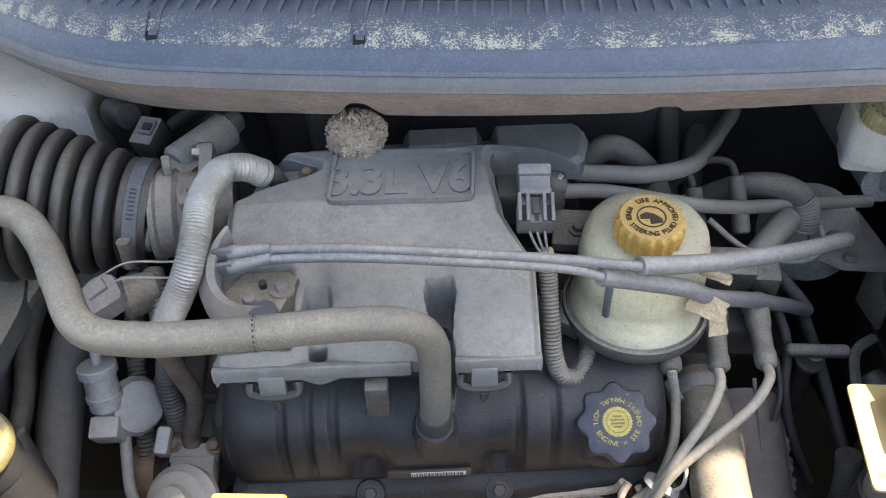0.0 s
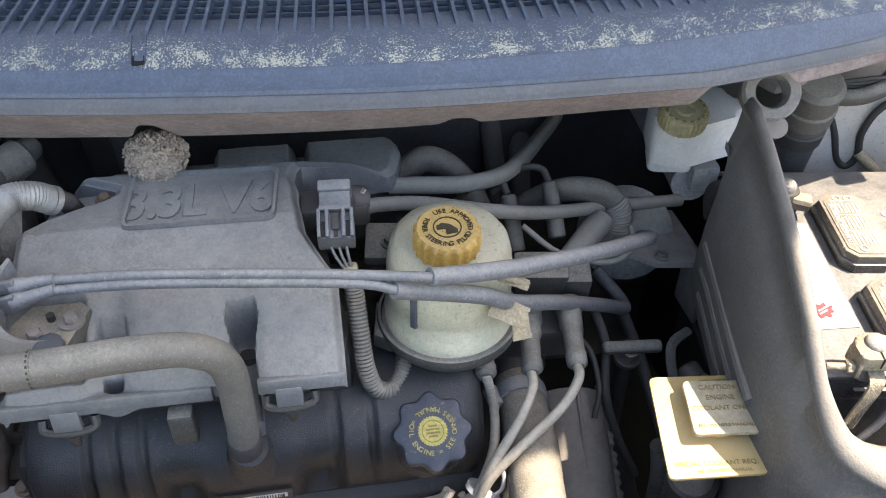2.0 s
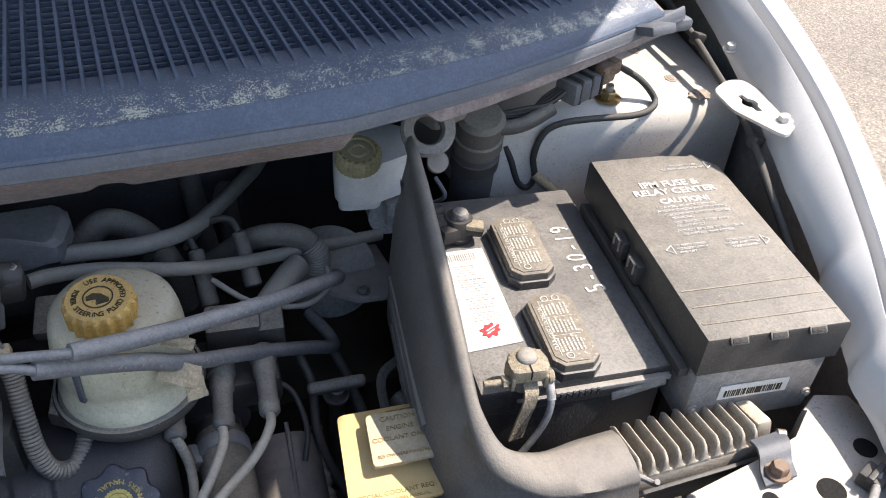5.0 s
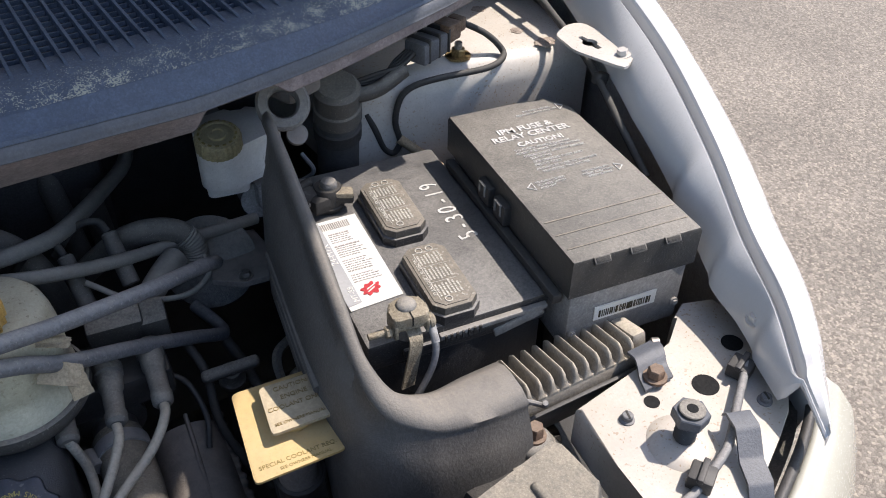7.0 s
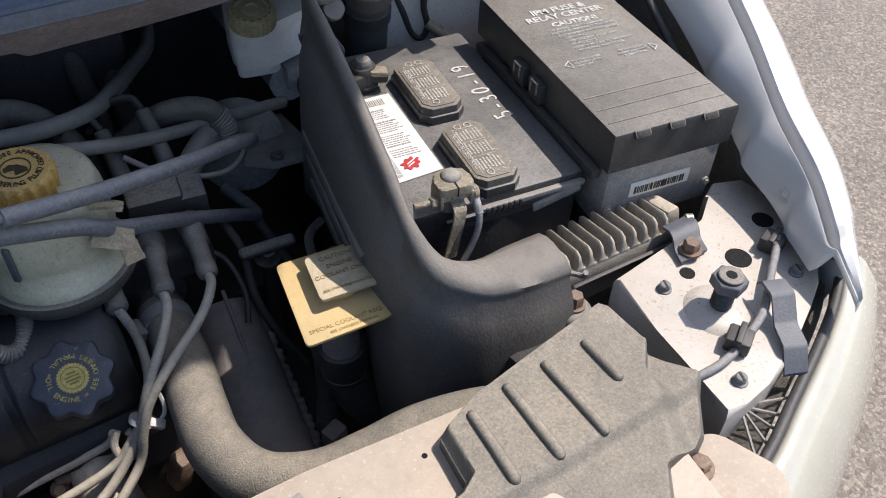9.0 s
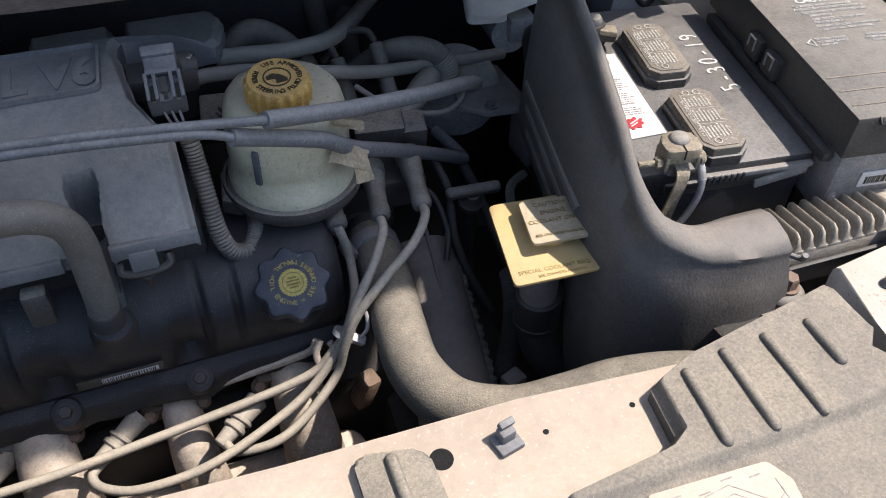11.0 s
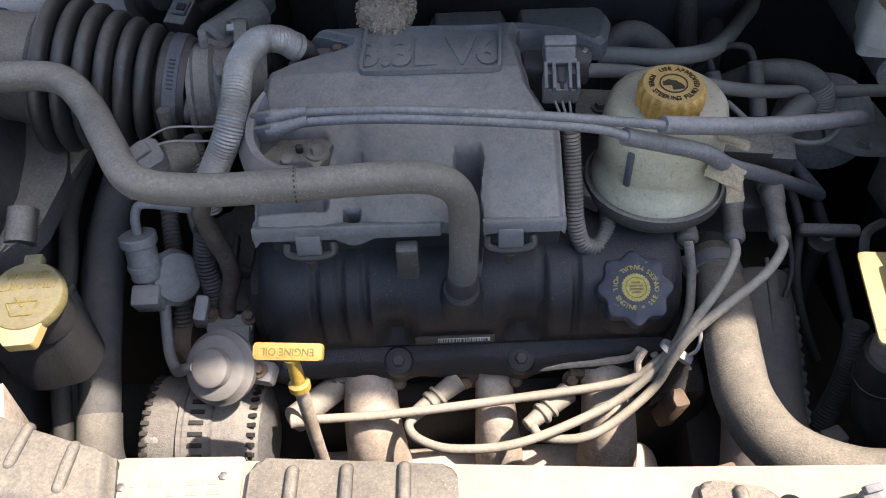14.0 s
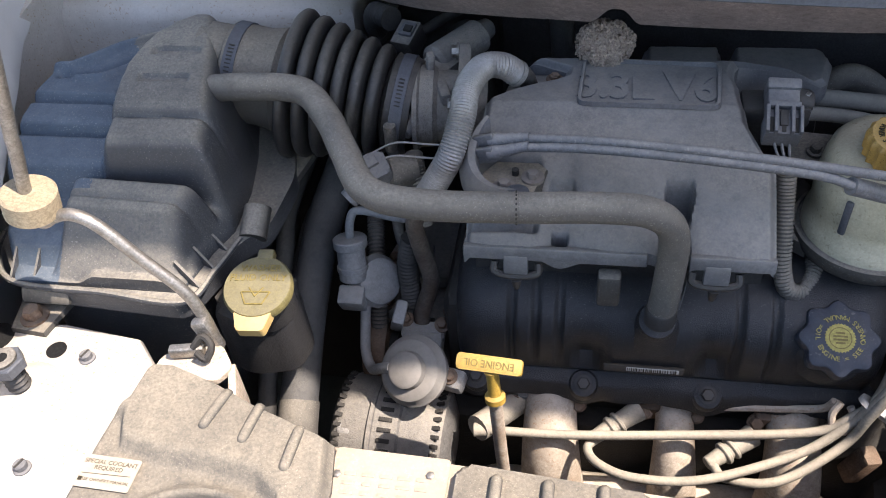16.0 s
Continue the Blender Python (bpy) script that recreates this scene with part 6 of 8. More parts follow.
for k in range(3):
    part("ridge", put(add_box(B(), (0, -0.070 - 0.020 * k, 0.1030), (0.124, 0.0016, 0.0012), bev=0.0003), fm), M["duct_dusty"], lid)
bm = add_box(B(), (-0.070, 0.0, 0.055), (0.010, 0.235, 0.010), bev=0.002)
part("ledge", put(bm, fm), M["black"], fuse)
bm = B()
tm = fm @ pose(0, 0, 0.1036)
lines = [("IPM FUSE &", 0.080, 0.0128, -0.003, 0), ("RELAY CENTER", 0.0675, 0.0128, -0.002, 0), ("CAUTION!", 0.0525, 0.0108, 0.001, 0), ("TO AVOID VEHICLE DAMAGE", 0.0435, 0.0047, -0.002, 1), ("AND/OR ENGINE NOT STARTING:", 0.0380, 0.0047, 0.002, 1), ("DISCONNECT BATTERY BEFORE", 0.0315, 0.0047, 0.005, 1), ("SERVICING", 0.0260, 0.0047, -0.013, 1), ("USE SPECIFIED FUSES AND", 0.0195, 0.0047, 0.003, 1), ("RELAYS ONLY", 0.0140, 0.0047, -0.011, 1), ("ALWAYS BE SURE TO PROPERLY", 0.0075, 0.0047, 0.006, 1), ("RE-INSTALL THIS COVER", 0.0020, 0.0047, 0.002, 1), ("TO OPEN COVER:", -0.0125, 0.0040, -0.025, 1), ("SQUEEZE LATCH", -0.0172, 0.0040, -0.025, 1), ("AND LIFT", -0.0219, 0.0040, -0.031, 1), ("TO RELEASE IPM:", -0.0125, 0.0040, 0.026, 1), ("INSERT AND TWIST", -0.0172, 0.0040, 0.026, 1), ("SCREWDRIVER", -0.0219, 0.0040, 0.026, 1), ("TO OPEN COVER:", 0.1085, 0.0040, 0.026, 1), ("SQUEEZE LATCH AND LIFT", 0.1035, 0.0040, 0.024, 1)]
for s, y, size, x, thin in lines:
    add_text(bm, s, tm @ pose(x, y, 0), size, 0.0003, bold=0.0 if thin else 0.0003)
for x, y, d in ((-0.044, -0.017, -1), (0.046, -0.017, 1), (0.050, 0.106, 1)):
    tri = [(x, y + 0.006), (x + d * 0.007, y), (x, y - 0.006)]
    for a, b in zip(tri, tri[1:] + tri[:1]):
        add_rod(bm, tm @ Vector((*a, 0)), tm @ Vector((*b, 0)), 0.0005, seg=5)
part("printing", bm, M["print_pale"], lid, "white printed warnings")
bm = add_box(B(), (-0.002, -0.1262, 0.032), (0.066, 0.0012, 0.016))
stick = part("sticker", put(bm, fm), M["label"], fuse, "white barcode sticker")
bm = B()
x = -0.030
while x < 0.026:
    w = random.choice((0.0006, 0.001, 0.0015))
    add_box(bm, (x, -0.1270, 0.031), (w, 0.0006, 0.008))
    x += w + random.choice((0.0006, 0.001, 0.0014))
part("bars", put(bm, fm), M["print_dark"], stick)
for x in (-0.056, 0.055):
    part("screw", put(add_bolt(B(), (x, -0.1262, 0.016), (0, -1, 0), 0.003, 0.003), fm), M["fuse_base"], fuse)
part("tray", put(add_box(B(), (0, 0.02, -0.06), (0.11, 0.2, 0.12), bev=0.004), fm), M["grime_shade"], fuse)
solo("battery_tray", add_box(B(), (0.89, 0.53, 0.60), (0.20, 0.30, 0.10), (0, 0, BYAW), 0.01), M["grime_shade"], "dark grimy battery tray under the battery", "battery tray")

# finned module
fin = thing("finned_module", "dusty cast aluminium module with cooling fins", "control module", (0.945, 0.345, 0.77))
mm = pose(0.9445, 0.352, 0.772, -14, -2, -3)
part("base", put(add_box(B(), (0, 0, 0), (0.140, 0.050, 0.018), bev=0.003), mm), M["heatsink"], fin)
FIN = [(-0.0050, 0.0), (-0.0036, 0.004), (-0.0021, 0.012), (-0.0015, 0.0190), (0.0, 0.0202), (0.0015, 0.0190), (0.0021, 0.012), (0.0036, 0.004), (0.0050, 0.0)]
for k in range(10):
    bm = B()
    rows = [[bm.verts.new(mm @ Vector((-0.0585 + 0.0122 * k + x, y, 0.008 + z * h))) for x, z in FIN] for y, h in ((-0.0255, 0.35), (-0.0245, 0.72), (-0.020, 0.92), (0.0, 0.98), (0.019, 1.04), (0.0235, 0.9), (0.025, 0.45))]
    for p, q in zip(rows, rows[1:]):
        for j in range(len(FIN) - 1):
            bm.faces.new((p[j], p[j + 1], q[j + 1], q[j]))
    bm.faces.new(rows[0])
    bm.faces.new(rows[-1])
    bmesh.ops.recalc_face_normals(bm, faces=bm.faces[:])
    part("fin", bm, M["heatsink"], fin, angle=50)
part("end_block", put(add_box(B(), (0.064, 0.003, 0.014), (0.016, 0.046, 0.022), bev=0.004), mm), M["heatsink"], fin)
bm = add_box(B(), (0.944, 0.3235, 0.765), (0.142, 0.004, 0.030), (10, -2, -3), 0.001)
part("bracket_strip", bm, M["black"], fin, "black steel bracket strip")
bm = B()
path = glide([(1.000, 0.326, 0.797), (0.999, 0.316, 0.799), (0.996, 0.308, 0.797), (0.992, 0.300, 0.7925), (0.987, 0.287, 0.7918)], 4)
rows = [[bm.verts.new(p + Vector((dx, 0, dz))) for dx, dz in ((-0.016, 0), (0.016, 0), (0.016, 0.003), (-0.016, 0.003))] for p in path]
for a, b in zip(rows, rows[1:]):
    for k in range(4):
        bm.faces.new((a[k], b[k], b[(k + 1) % 4], a[(k + 1) % 4]))
bm.faces.new(rows[0])
bm.faces.new(rows[-1])
ear = part("mounting_ear", bm, M["seal"], fin)
part("bolt", add_bolt(B(), (0.988, 0.294, 0.796), r=0.0075, h=0.010, washer=1.4), M["rust"], ear)
part("pin", add_rod(B(), (1.012, 0.325, 0.797), (1.018, 0.322, 0.797), 0.005, seg=12), M["steel"], ear)

# coolant filler with its yellow plate
filler = thing("coolant_filler", "coolant filler neck under a yellow warning plate", "coolant filler", (0.705, 0.42, 0.60))
part("tube", add_tube(B(), [(0.760, 0.400, 0.56), (0.735, 0.405, 0.60), (0.714, 0.415, 0.635), (0.708, 0.424, 0.67)], 0.019, 20), M["rubber_dark"], filler)
bm = add_lathe(B(), [(0.0195, 0), (0.0215, 0.002), (0.0215, 0.045), (0.0195, 0.047), (0, 0.047)], along((0.7085, 0.425, 0.665), (0.705, 0.421, 0.725))[0], 24)
neck = part("collar", bm, M["black"], filler, "black ribbed collar")
for k in range(5):
    part("collar_rib", add_lathe(B(), [(0.0212, -0.001), (0.0224, 0), (0.0212, 0.001)], along((0.708, 0.4245, 0.674 + 0.009 * k), (0.7075, 0.424, 0.69 + 0.009 * k))[0], 24), M["black"], neck)
part("neck", add_rod(B(), (0.705, 0.421, 0.70), (0.7025, 0.423, 0.776), 0.0175), M["trans_case"], filler)
plate_pts = [(0.673, 0.4755), (0.751, 0.4675), (0.732, 0.3745), (0.656, 0.3800)]


plate = part("warning_plate", add_prism(B(), rounded(plate_pts, 0.005), 0.7795, 0.7820, 0.0006), M["yellow_card"], filler, "yellow warning plate, sun-bleached")
tab_pts = [(0.6920, 0.4570), (0.7470, 0.4500), (0.7345, 0.4010), (0.6830, 0.4060)]
tab = part("warning_tab", add_prism(B(), rounded(tab_pts, 0.004), 0.7935, 0.7965, 0.0006), M["tab_card"], filler, "raised yellow cap flap with moulded lettering")
part("cap_stem", add_rod(B(), (0.7085, 0.4235, 0.780), (0.709, 0.4235, 0.794), 0.014), M["yellow_card"], filler)
for k, (s, x, y) in enumerate((("CAUTION", 0.712, 0.4445), ("ENGINE", 0.711, 0.4345), ("COOLANT ONLY", 0.709, 0.4245), ("SEE OWNERS MANUAL", 0.7055, 0.4085))):
    part("lettering", add_text(B(), s, pose(x + 0.0045, y + 0.0025, 0.7965, 0, 0, -6), (0.0066, 0.0066, 0.0062, 0.0042)[k], 0.0006), M["print_tab"], tab)
part("lettering", add_text(B(), "SPECIAL COOLANT REQ.", pose(0.696, 0.3885, 0.7820, 0, 0, -5), 0.0058, 0.0003), M["print_olive"], plate)
bm = add_text(B(), "SEE OWNERS MANUAL", pose(0.700, 0.3815, 0.7820, 0, 0, -5), 0.0042, 0.0003)
part("lettering", bm, M["print_olive"], plate)
part("faded_bar", add_box(B(), (0.728, 0.4645, 0.7823), (0.030, 0.0022, 0.0004), (0, 0, -5)), M["print_olive"], plate)

# brake fluid reservoir and master cylinder
br = thing("brake_reservoir", "white brake fluid reservoir with a dirty yellow cap", "brake reservoir", (0.775, 0.71, 0.80))
part("tank", add_prism(B(), rounded([(0.736, 0.690), (0.760, 0.672), (0.795, 0.682), (0.826, 0.690), (0.832, 0.73), (0.80, 0.755), (0.75, 0.748)], 0.012), 0.842, 0.888, 0.009, seg=3), M["brake_tank"], br, angle=60)
part("lower_tank", add_prism(B(), rounded([(0.742, 0.70), (0.785, 0.692), (0.800, 0.735), (0.755, 0.745)], 0.01), 0.822, 0.845, 0.006), M["brake_tank"], br)
cm2 = pose(0.758, 0.684, 0.889, 12, -3, 0)
capb = part("cap", add_lathe(B(), [(0.019, 0), (0.0225, 0.002), (0.0225, 0.014), (0.0205, 0.0175), (0.016, 0.0185), (0.015, 0.017), (0.0095, 0.017), (0.009, 0.0195), (0.006, 0.0195), (0.0055, 0.018), (0, 0.018)], cm2, 96, lambda a, r, h: r * (1 + 0.02 * math.cos(28 * a)) if r > 0.02 else r), M["brake_cap"], br, "dirty yellow ribbed cap")
bm = B()
for k in range(16):
    a = 2 * math.pi * k / 16
    add_box(bm, (0.0178 * math.cos(a), 0.0178 * math.sin(a), 0.0186), (0.0018, 0.0036, 0.0008), (0, 0, math.degrees(a)))
part("marks", put(bm, cm2), M["print_olive"], capb)
bm = add_tube(B(), [(0.80, 0.715, 0.79), (0.805, 0.74, 0.785), (0.81, 0.80, 0.78), (0.815, 0.95, 0.78)], 0.02, 18)
add_box(bm, (0.812, 0.725, 0.798), (0.03, 0.035, 0.03), bev=0.004)
part("master_cylinder", bm, M["alum"], br, "dull cast master cylinder")
part("brake_line", add_tube(B(), [(0.82, 0.715, 0.80), (0.845, 0.70, 0.81), (0.856, 0.69, 0.825), (0.850, 0.705, 0.84)], 0.0025, 8), M["cable"], br)

# duct and wiring by the strut tower
pipe = thing("filler_duct", "black hose with a dusty top cuff by the strut tower", "hose", (0.90, 0.715, 0.86))
part("tube", add_rod(B(), (0.905, 0.740, 0.70), (0.893, 0.700, 0.88), 0.0235), M["hose_grey"], pipe)
part("cuff", add_lathe(B(), [(0.024, 0), (0.0265, 0.003), (0.026, 0.02), (0.024, 0.022), (0.025, 0.045), (0.02, 0.05), (0, 0.05)], along((0.893, 0.700, 0.875), (0.886, 0.680, 0.935))[0], 24), M["duct_dusty"], pipe, "dusty crumbling cuff")
part("band", add_lathe(B(), [(0.0238, -0.010), (0.0262, -0.009), (0.0262, 0.006), (0.0238, 0.007)], along((0.8945, 0.705, 0.858), (0.893, 0.700, 0.88))[0], 24), M["black"], pipe)
hose("tower_wire", [(1.050, 0.705, 0.945), (1.078, 0.694, 0.928), (1.094, 0.684, 0.909), (1.085, 0.673, 0.904), (1.060, 0.668, 0.902), (1.01, 0.676, 0.901), (0.980, 0.686, 0.894), (0.965, 0.691, 0.880), (0.961, 0.696, 0.850), (0.967, 0.697, 0.822), (0.960, 0.699, 0.808), (0.950, 0.704, 0.815), (0.940, 0.706, 0.842), (0.932, 0.710, 0.862)], 0.0036, "rubber_dark", "black wire looped over the white strut tower", "wire")
hose("tower_wire", [(0.966, 0.697, 0.826), (0.978, 0.688, 0.815), (0.992, 0.676, 0.803), (1.003, 0.666, 0.792)], 0.0055, "tape", "tan taped wire end by the fuse box", "wire")
part_stud = thing("tower_stud", "brass-coloured stud and nut on the strut tower", "stud", (1.047, 0.703, 0.905))
part("nut", add_bolt(B(), (1.047, 0.703, 0.906), r=0.0085, h=0.009, washer=1.7), M["zinc"], part_stud)
part("stud", add_rod(B(), (1.047, 0.703, 0.914), (1.047, 0.703, 0.922), 0.0045, seg=12), M["steel"], part_stud)
junction = thing("harness_connector", "grey wiring connectors tucked under the cowl", "connector", (1.0, 0.70, 0.93))
bm = add_box(B(), (0.995, 0.686, 0.937), (0.042, 0.028, 0.024), (0, 0, 22), 0.003)
part("housing", bm, M["conn_grey"], junction)
bm = add_box(B(), (1.030, 0.700, 0.942), (0.022, 0.024, 0.020), (0, 0, 24), 0.003)
add_box(bm, (1.046, 0.706, 0.944), (0.012, 0.018, 0.015), (0, 0, 24), 0.002)
part("housing", bm, M["rust"], junction, "rusty brown connector body")
for k in range(3):
    part("tie", add_box(B(), (0.984 + 0.016 * k, 0.682 + 0.0065 * k, 0.939), (0.0035, 0.030, 0.027), (0, 0, 22), 0.001), M["black"], junction)
part("latch", add_box(B(), (1.022, 0.688, 0.951), (0.010, 0.012, 0.008), (0, 0, 24), 0.001), M["rust"], junction)
for k in range(4):
    part("wire", add_tube(B(), [(0.975, 0.676 + 0.004 * k, 0.938), (0.955, 0.672 + 0.004 * k, 0.930), (0.93, 0.678, 0.925 - 0.004 * k), (0.90, 0.69, 0.915)], 0.0024, 6), M["rubber_dark"], junction)
part("boot", add_tube(B(), [(0.960, 0.672, 0.925), (0.925, 0.670, 0.912), (0.895, 0.682, 0.908), (0.87, 0.70, 0.915)], 0.008, 10), M["black_dusty"], junction)


# ---- air intake side ----
air = thing("air_filter_box", "dusty black plastic air filter box with a ribbed lid", "air filter box", (-0.12, 0.53, 0.79))
bm = add_prism(B(), rounded([(-0.034, 0.392), (-0.012, 0.465), (0.008, 0.485), (0.012, 0.555), (-0.012, 0.64), (-0.06, 0.70), (-0.20, 0.70), (-0.245, 0.58), (-0.235, 0.455), (-0.19, 0.402)], 0.015), 0.812, 0.832, 0.004)
part("flange", bm, M["air_box"], air)
bm = add_prism(B(), rounded([(-0.045, 0.42), (-0.03, 0.55), (-0.05, 0.68), (-0.20, 0.68), (-0.225, 0.47), (-0.18, 0.415)], 0.012), 0.62, 0.815, 0)
part("lower_box", bm, M["air_box"], air)


def lid_l(y):
    return interp(y, [(0.403, -0.190), (0.44, -0.214), (0.48, -0.230), (0.52, -0.236), (0.57, -0.235), (0.600, -0.229), (0.608, -0.218), (0.613, -0.196), (0.622, -0.176), (0.634, -0.152), (0.642, -0.130), (0.649, -0.105), (0.656, -0.085)])


def lid_r(y):
    return interp(y, [(0.403, -0.040), (0.45, -0.030), (0.478, -0.020), (0.53, -0.022), (0.58, -0.032), (0.62, -0.044), (0.656, -0.056)])


def crown_l(y):
    return interp(y, [(0.468, -0.120), (0.51, -0.121), (0.548, -0.126), (0.571, -0.127), (0.595, -0.121), (0.611, -0.114), (0.631, -0.096), (0.656, -0.078)])


# ridges and grooves that sweep round the rear of the crown
SWEEPS = [([Vector(p) for p in line], high, wide) for line, high, wide in (
    (((-0.228, 0.600), (-0.202, 0.601), (-0.182, 0.611), (-0.161, 0.623), (-0.135, 0.632), (-0.109, 0.640)), 0.0062, 0.0042),
    (((-0.210, 0.590), (-0.176, 0.594), (-0.160, 0.602), (-0.140, 0.613), (-0.110, 0.630)), -0.0050, 0.0032),
    (((-0.190, 0.583), (-0.165, 0.587), (-0.150, 0.597), (-0.132, 0.610), (-0.105, 0.626)), 0.0052, 0.0036),
    (((-0.140, 0.556), (-0.139, 0.575), (-0.132, 0.594), (-0.124, 0.607), (-0.104, 0.622)), -0.0058, 0.0032))]


def lid_z(x, y):
    """The lid: a high crown toward the duct, three steps beside it, a low shelf and a sloping nose in front."""
    s = y - 0.03 * (x + 0.08)
    crown = interp(s, [(0.474, 0.845), (0.478, 0.862), (0.4855, 0.905), (0.489, 0.9155), (0.494, 0.9205), (0.512, 0.9255), (0.5155, 0.9235), (0.519, 0.931), (0.524, 0.9345), (0.60, 0.948), (0.626, 0.952), (0.641, 0.950), (0.650, 0.942), (0.656, 0.920)])
    for c in (0.553, 0.587):
        crown -= 0.0038 * smooth01((0.0055 - abs(s - c)) / 0.003) * smooth01((x + 0.108) / 0.006) * smooth01((-0.058 - x) / 0.006)
    low = interp(y, [(0.405, 0.836), (0.418, 0.838), (0.428, 0.853), (0.440, 0.859), (0.478, 0.862), (0.483, 0.873), (0.491, 0.888), (0.497, 0.892), (0.521, 0.8965), (0.526, 0.8900), (0.532, 0.9030), (0.538, 0.906), (0.554, 0.9085), (0.559, 0.9020), (0.566, 0.9130), (0.600, 0.916), (0.625, 0.925), (0.642, 0.930), (0.656, 0.915)])
    d = x - crown_l(y)
    k = smooth01((d + 0.013) / 0.020)
    z = low + (crown - low) * k
    if crown < low:
        z = low
    if y > 0.55 and x < -0.07:
        p = Vector((x, y))
        for line, high, wide in SWEEPS:
            near = min((p - a - (b - a) * min(1.0, max(0.0, (p - a).dot(b - a) / (b - a).length_squared))).length for a, b in zip(line, line[1:]))
            z += high * math.exp(-(near / wide) ** 2)
    nose = interp(y + 0.05 * (x + 0.1), [(0.404, 0.836), (0.409, 0.842), (0.440, 0.8775), (0.445, 0.8835), (0.452, 0.887), (0.455, 0.8855), (0.459, 0.8895), (0.469, 0.8925), (0.473, 0.890), (0.476, 0.878), (0.479, 0.850)])
    side = min(1, max(0, (x + 0.160) / 0.026)) * min(1, max(0, (lid_r(y) - x) / 0.030))
    z = max(z, 0.836 + (nose - 0.836) * (1 - (1 - side) ** 3.4)) if y < 0.481 else z
    e1, e2 = (x - lid_l(y)) / 0.016, (lid_r(y) - x) / 0.028
    m = min(1, max(0, e1)) * min(1, max(0, e2))
    z = 0.834 + (z - 0.834) * (1 - (1 - m) ** 3.8)
    return max(0.834, z)


bm = add_field(B(), [0.403 + 0.253 * i / 190 for i in range(191)], lid_l, lid_r, lid_z, 170, lambda x, y: 0.826)
# faces left of the crown take the blue copy, a painted sky reflection
random.seed(12)
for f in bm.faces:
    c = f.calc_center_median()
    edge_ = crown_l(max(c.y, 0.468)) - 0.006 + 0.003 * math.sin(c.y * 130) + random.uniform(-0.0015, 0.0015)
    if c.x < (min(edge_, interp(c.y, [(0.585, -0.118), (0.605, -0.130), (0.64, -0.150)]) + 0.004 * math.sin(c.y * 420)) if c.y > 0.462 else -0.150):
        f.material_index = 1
lid_ob = part("lid", bm, M["air_box"], air, "dusty ribbed lid, its left side coloured blue-black for reflected sky", angle=40)
lid_ob.data.materials.append(M["air_box_skyside"])


def wedge(p, q, h, w):
    """A thin three-cornered rib from the tall foot p out to q."""
    p, q = Vector(p), Vector(q)
    n_ = (q - p).cross(Vector((0, 0, 1))).normalized() * w
    bm = B()
    a = [bm.verts.new(v + n_) for v in (p, q, p + Vector((0, 0, h)))]
    b = [bm.verts.new(v - n_) for v in (p, q, p + Vector((0, 0, h)))]
    bm.faces.new(a)
    bm.faces.new(list(reversed(b)))
    for i in range(3):
        bm.faces.new((a[i], b[i], b[(i + 1) % 3], a[(i + 1) % 3]))
    return bm


for k in range(7):
    x = -0.196 + 0.0215 * k
    part("rim_rib", wedge((x + 0.002, 0.428, 0.832), (x, 0.402, 0.832), 0.020, 0.0011), M["air_box"], air)
for k in range(3):
    part("rim_rib", wedge((-0.046 + 0.004 * k, 0.418 + 0.022 * k, 0.832), (-0.026 + 0.004 * k, 0.410 + 0.022 * k, 0.832), 0.022, 0.0011), M["air_box"], air)
part("rim_bead", add_tube(B(), [(-0.235, 0.462, 0.832), (-0.226, 0.435, 0.832), (-0.192, 0.4035, 0.832), (-0.11, 0.3985, 0.832), (-0.036, 0.3935, 0.832), (-0.022, 0.43, 0.832), (-0.013, 0.47, 0.832)], 0.0028, 8), M["air_box"], air)
bm = add_rod(B(), (-0.004, 0.475, 0.828), (-0.004, 0.500, 0.842), 0.012)
add_box(bm, (-0.012, 0.486, 0.825), (0.03, 0.02, 0.012), (0, 0, 10), 0.003)
part("latch", bm, M["black_dusty"], air)
bm = add_box(B(), (-0.01, 0.585, 0.822), (0.045, 0.10, 0.012), (0, 12, -10), 0.003)
part("side_ledge", bm, M["duct_dusty"], air)
part("spigot", add_rod(B(), (-0.052, 0.561, 0.921), (-0.030, 0.561, 0.922), 0.0085), M["duct_dusty"], air)
part("mounting_foot", add_prism(B(), [(-0.192, 0.375), (-0.160, 0.372), (-0.152, 0.412), (-0.20, 0.418)], 0.800, 0.806, 0.001), M["duct_dusty"], air)
part("mounting_lug", add_box(B(), (-0.165, 0.405, 0.818), (0.045, 0.018, 0.014), (-30, 0, 0), 0.003), M["duct_dusty"], air)
part("bolt", add_bolt(B(), (-0.176, 0.388, 0.807), r=0.008, h=0.010, washer=1.5), M["rust"], air)

AX0, AX1 = Vector((-0.044, 0.617, 0.904)), Vector((0.122, 0.612, 0.872))
am, alen = along(AX0, AX1)
duct = thing("intake_duct", "black ribbed rubber intake bellows between clamps", "intake duct", (0.03, 0.615, 0.83))
part("cuff", add_lathe(B(), [(0.043, -0.008), (0.0455, -0.006), (0.0455, 0.026), (0.0470, 0.034), (0.0495, 0.042), (0.046, 0.049)], am, 48), M["duct_dusty"], duct, "plain dusty rubber cuff")
part("neck", add_lathe(B(), [(0.0400, -0.036), (0.0415, -0.034), (0.0415, -0.004), (0.040, -0.004)], am, 48), M["duct_dusty"], air, "ribbed plastic outlet neck")
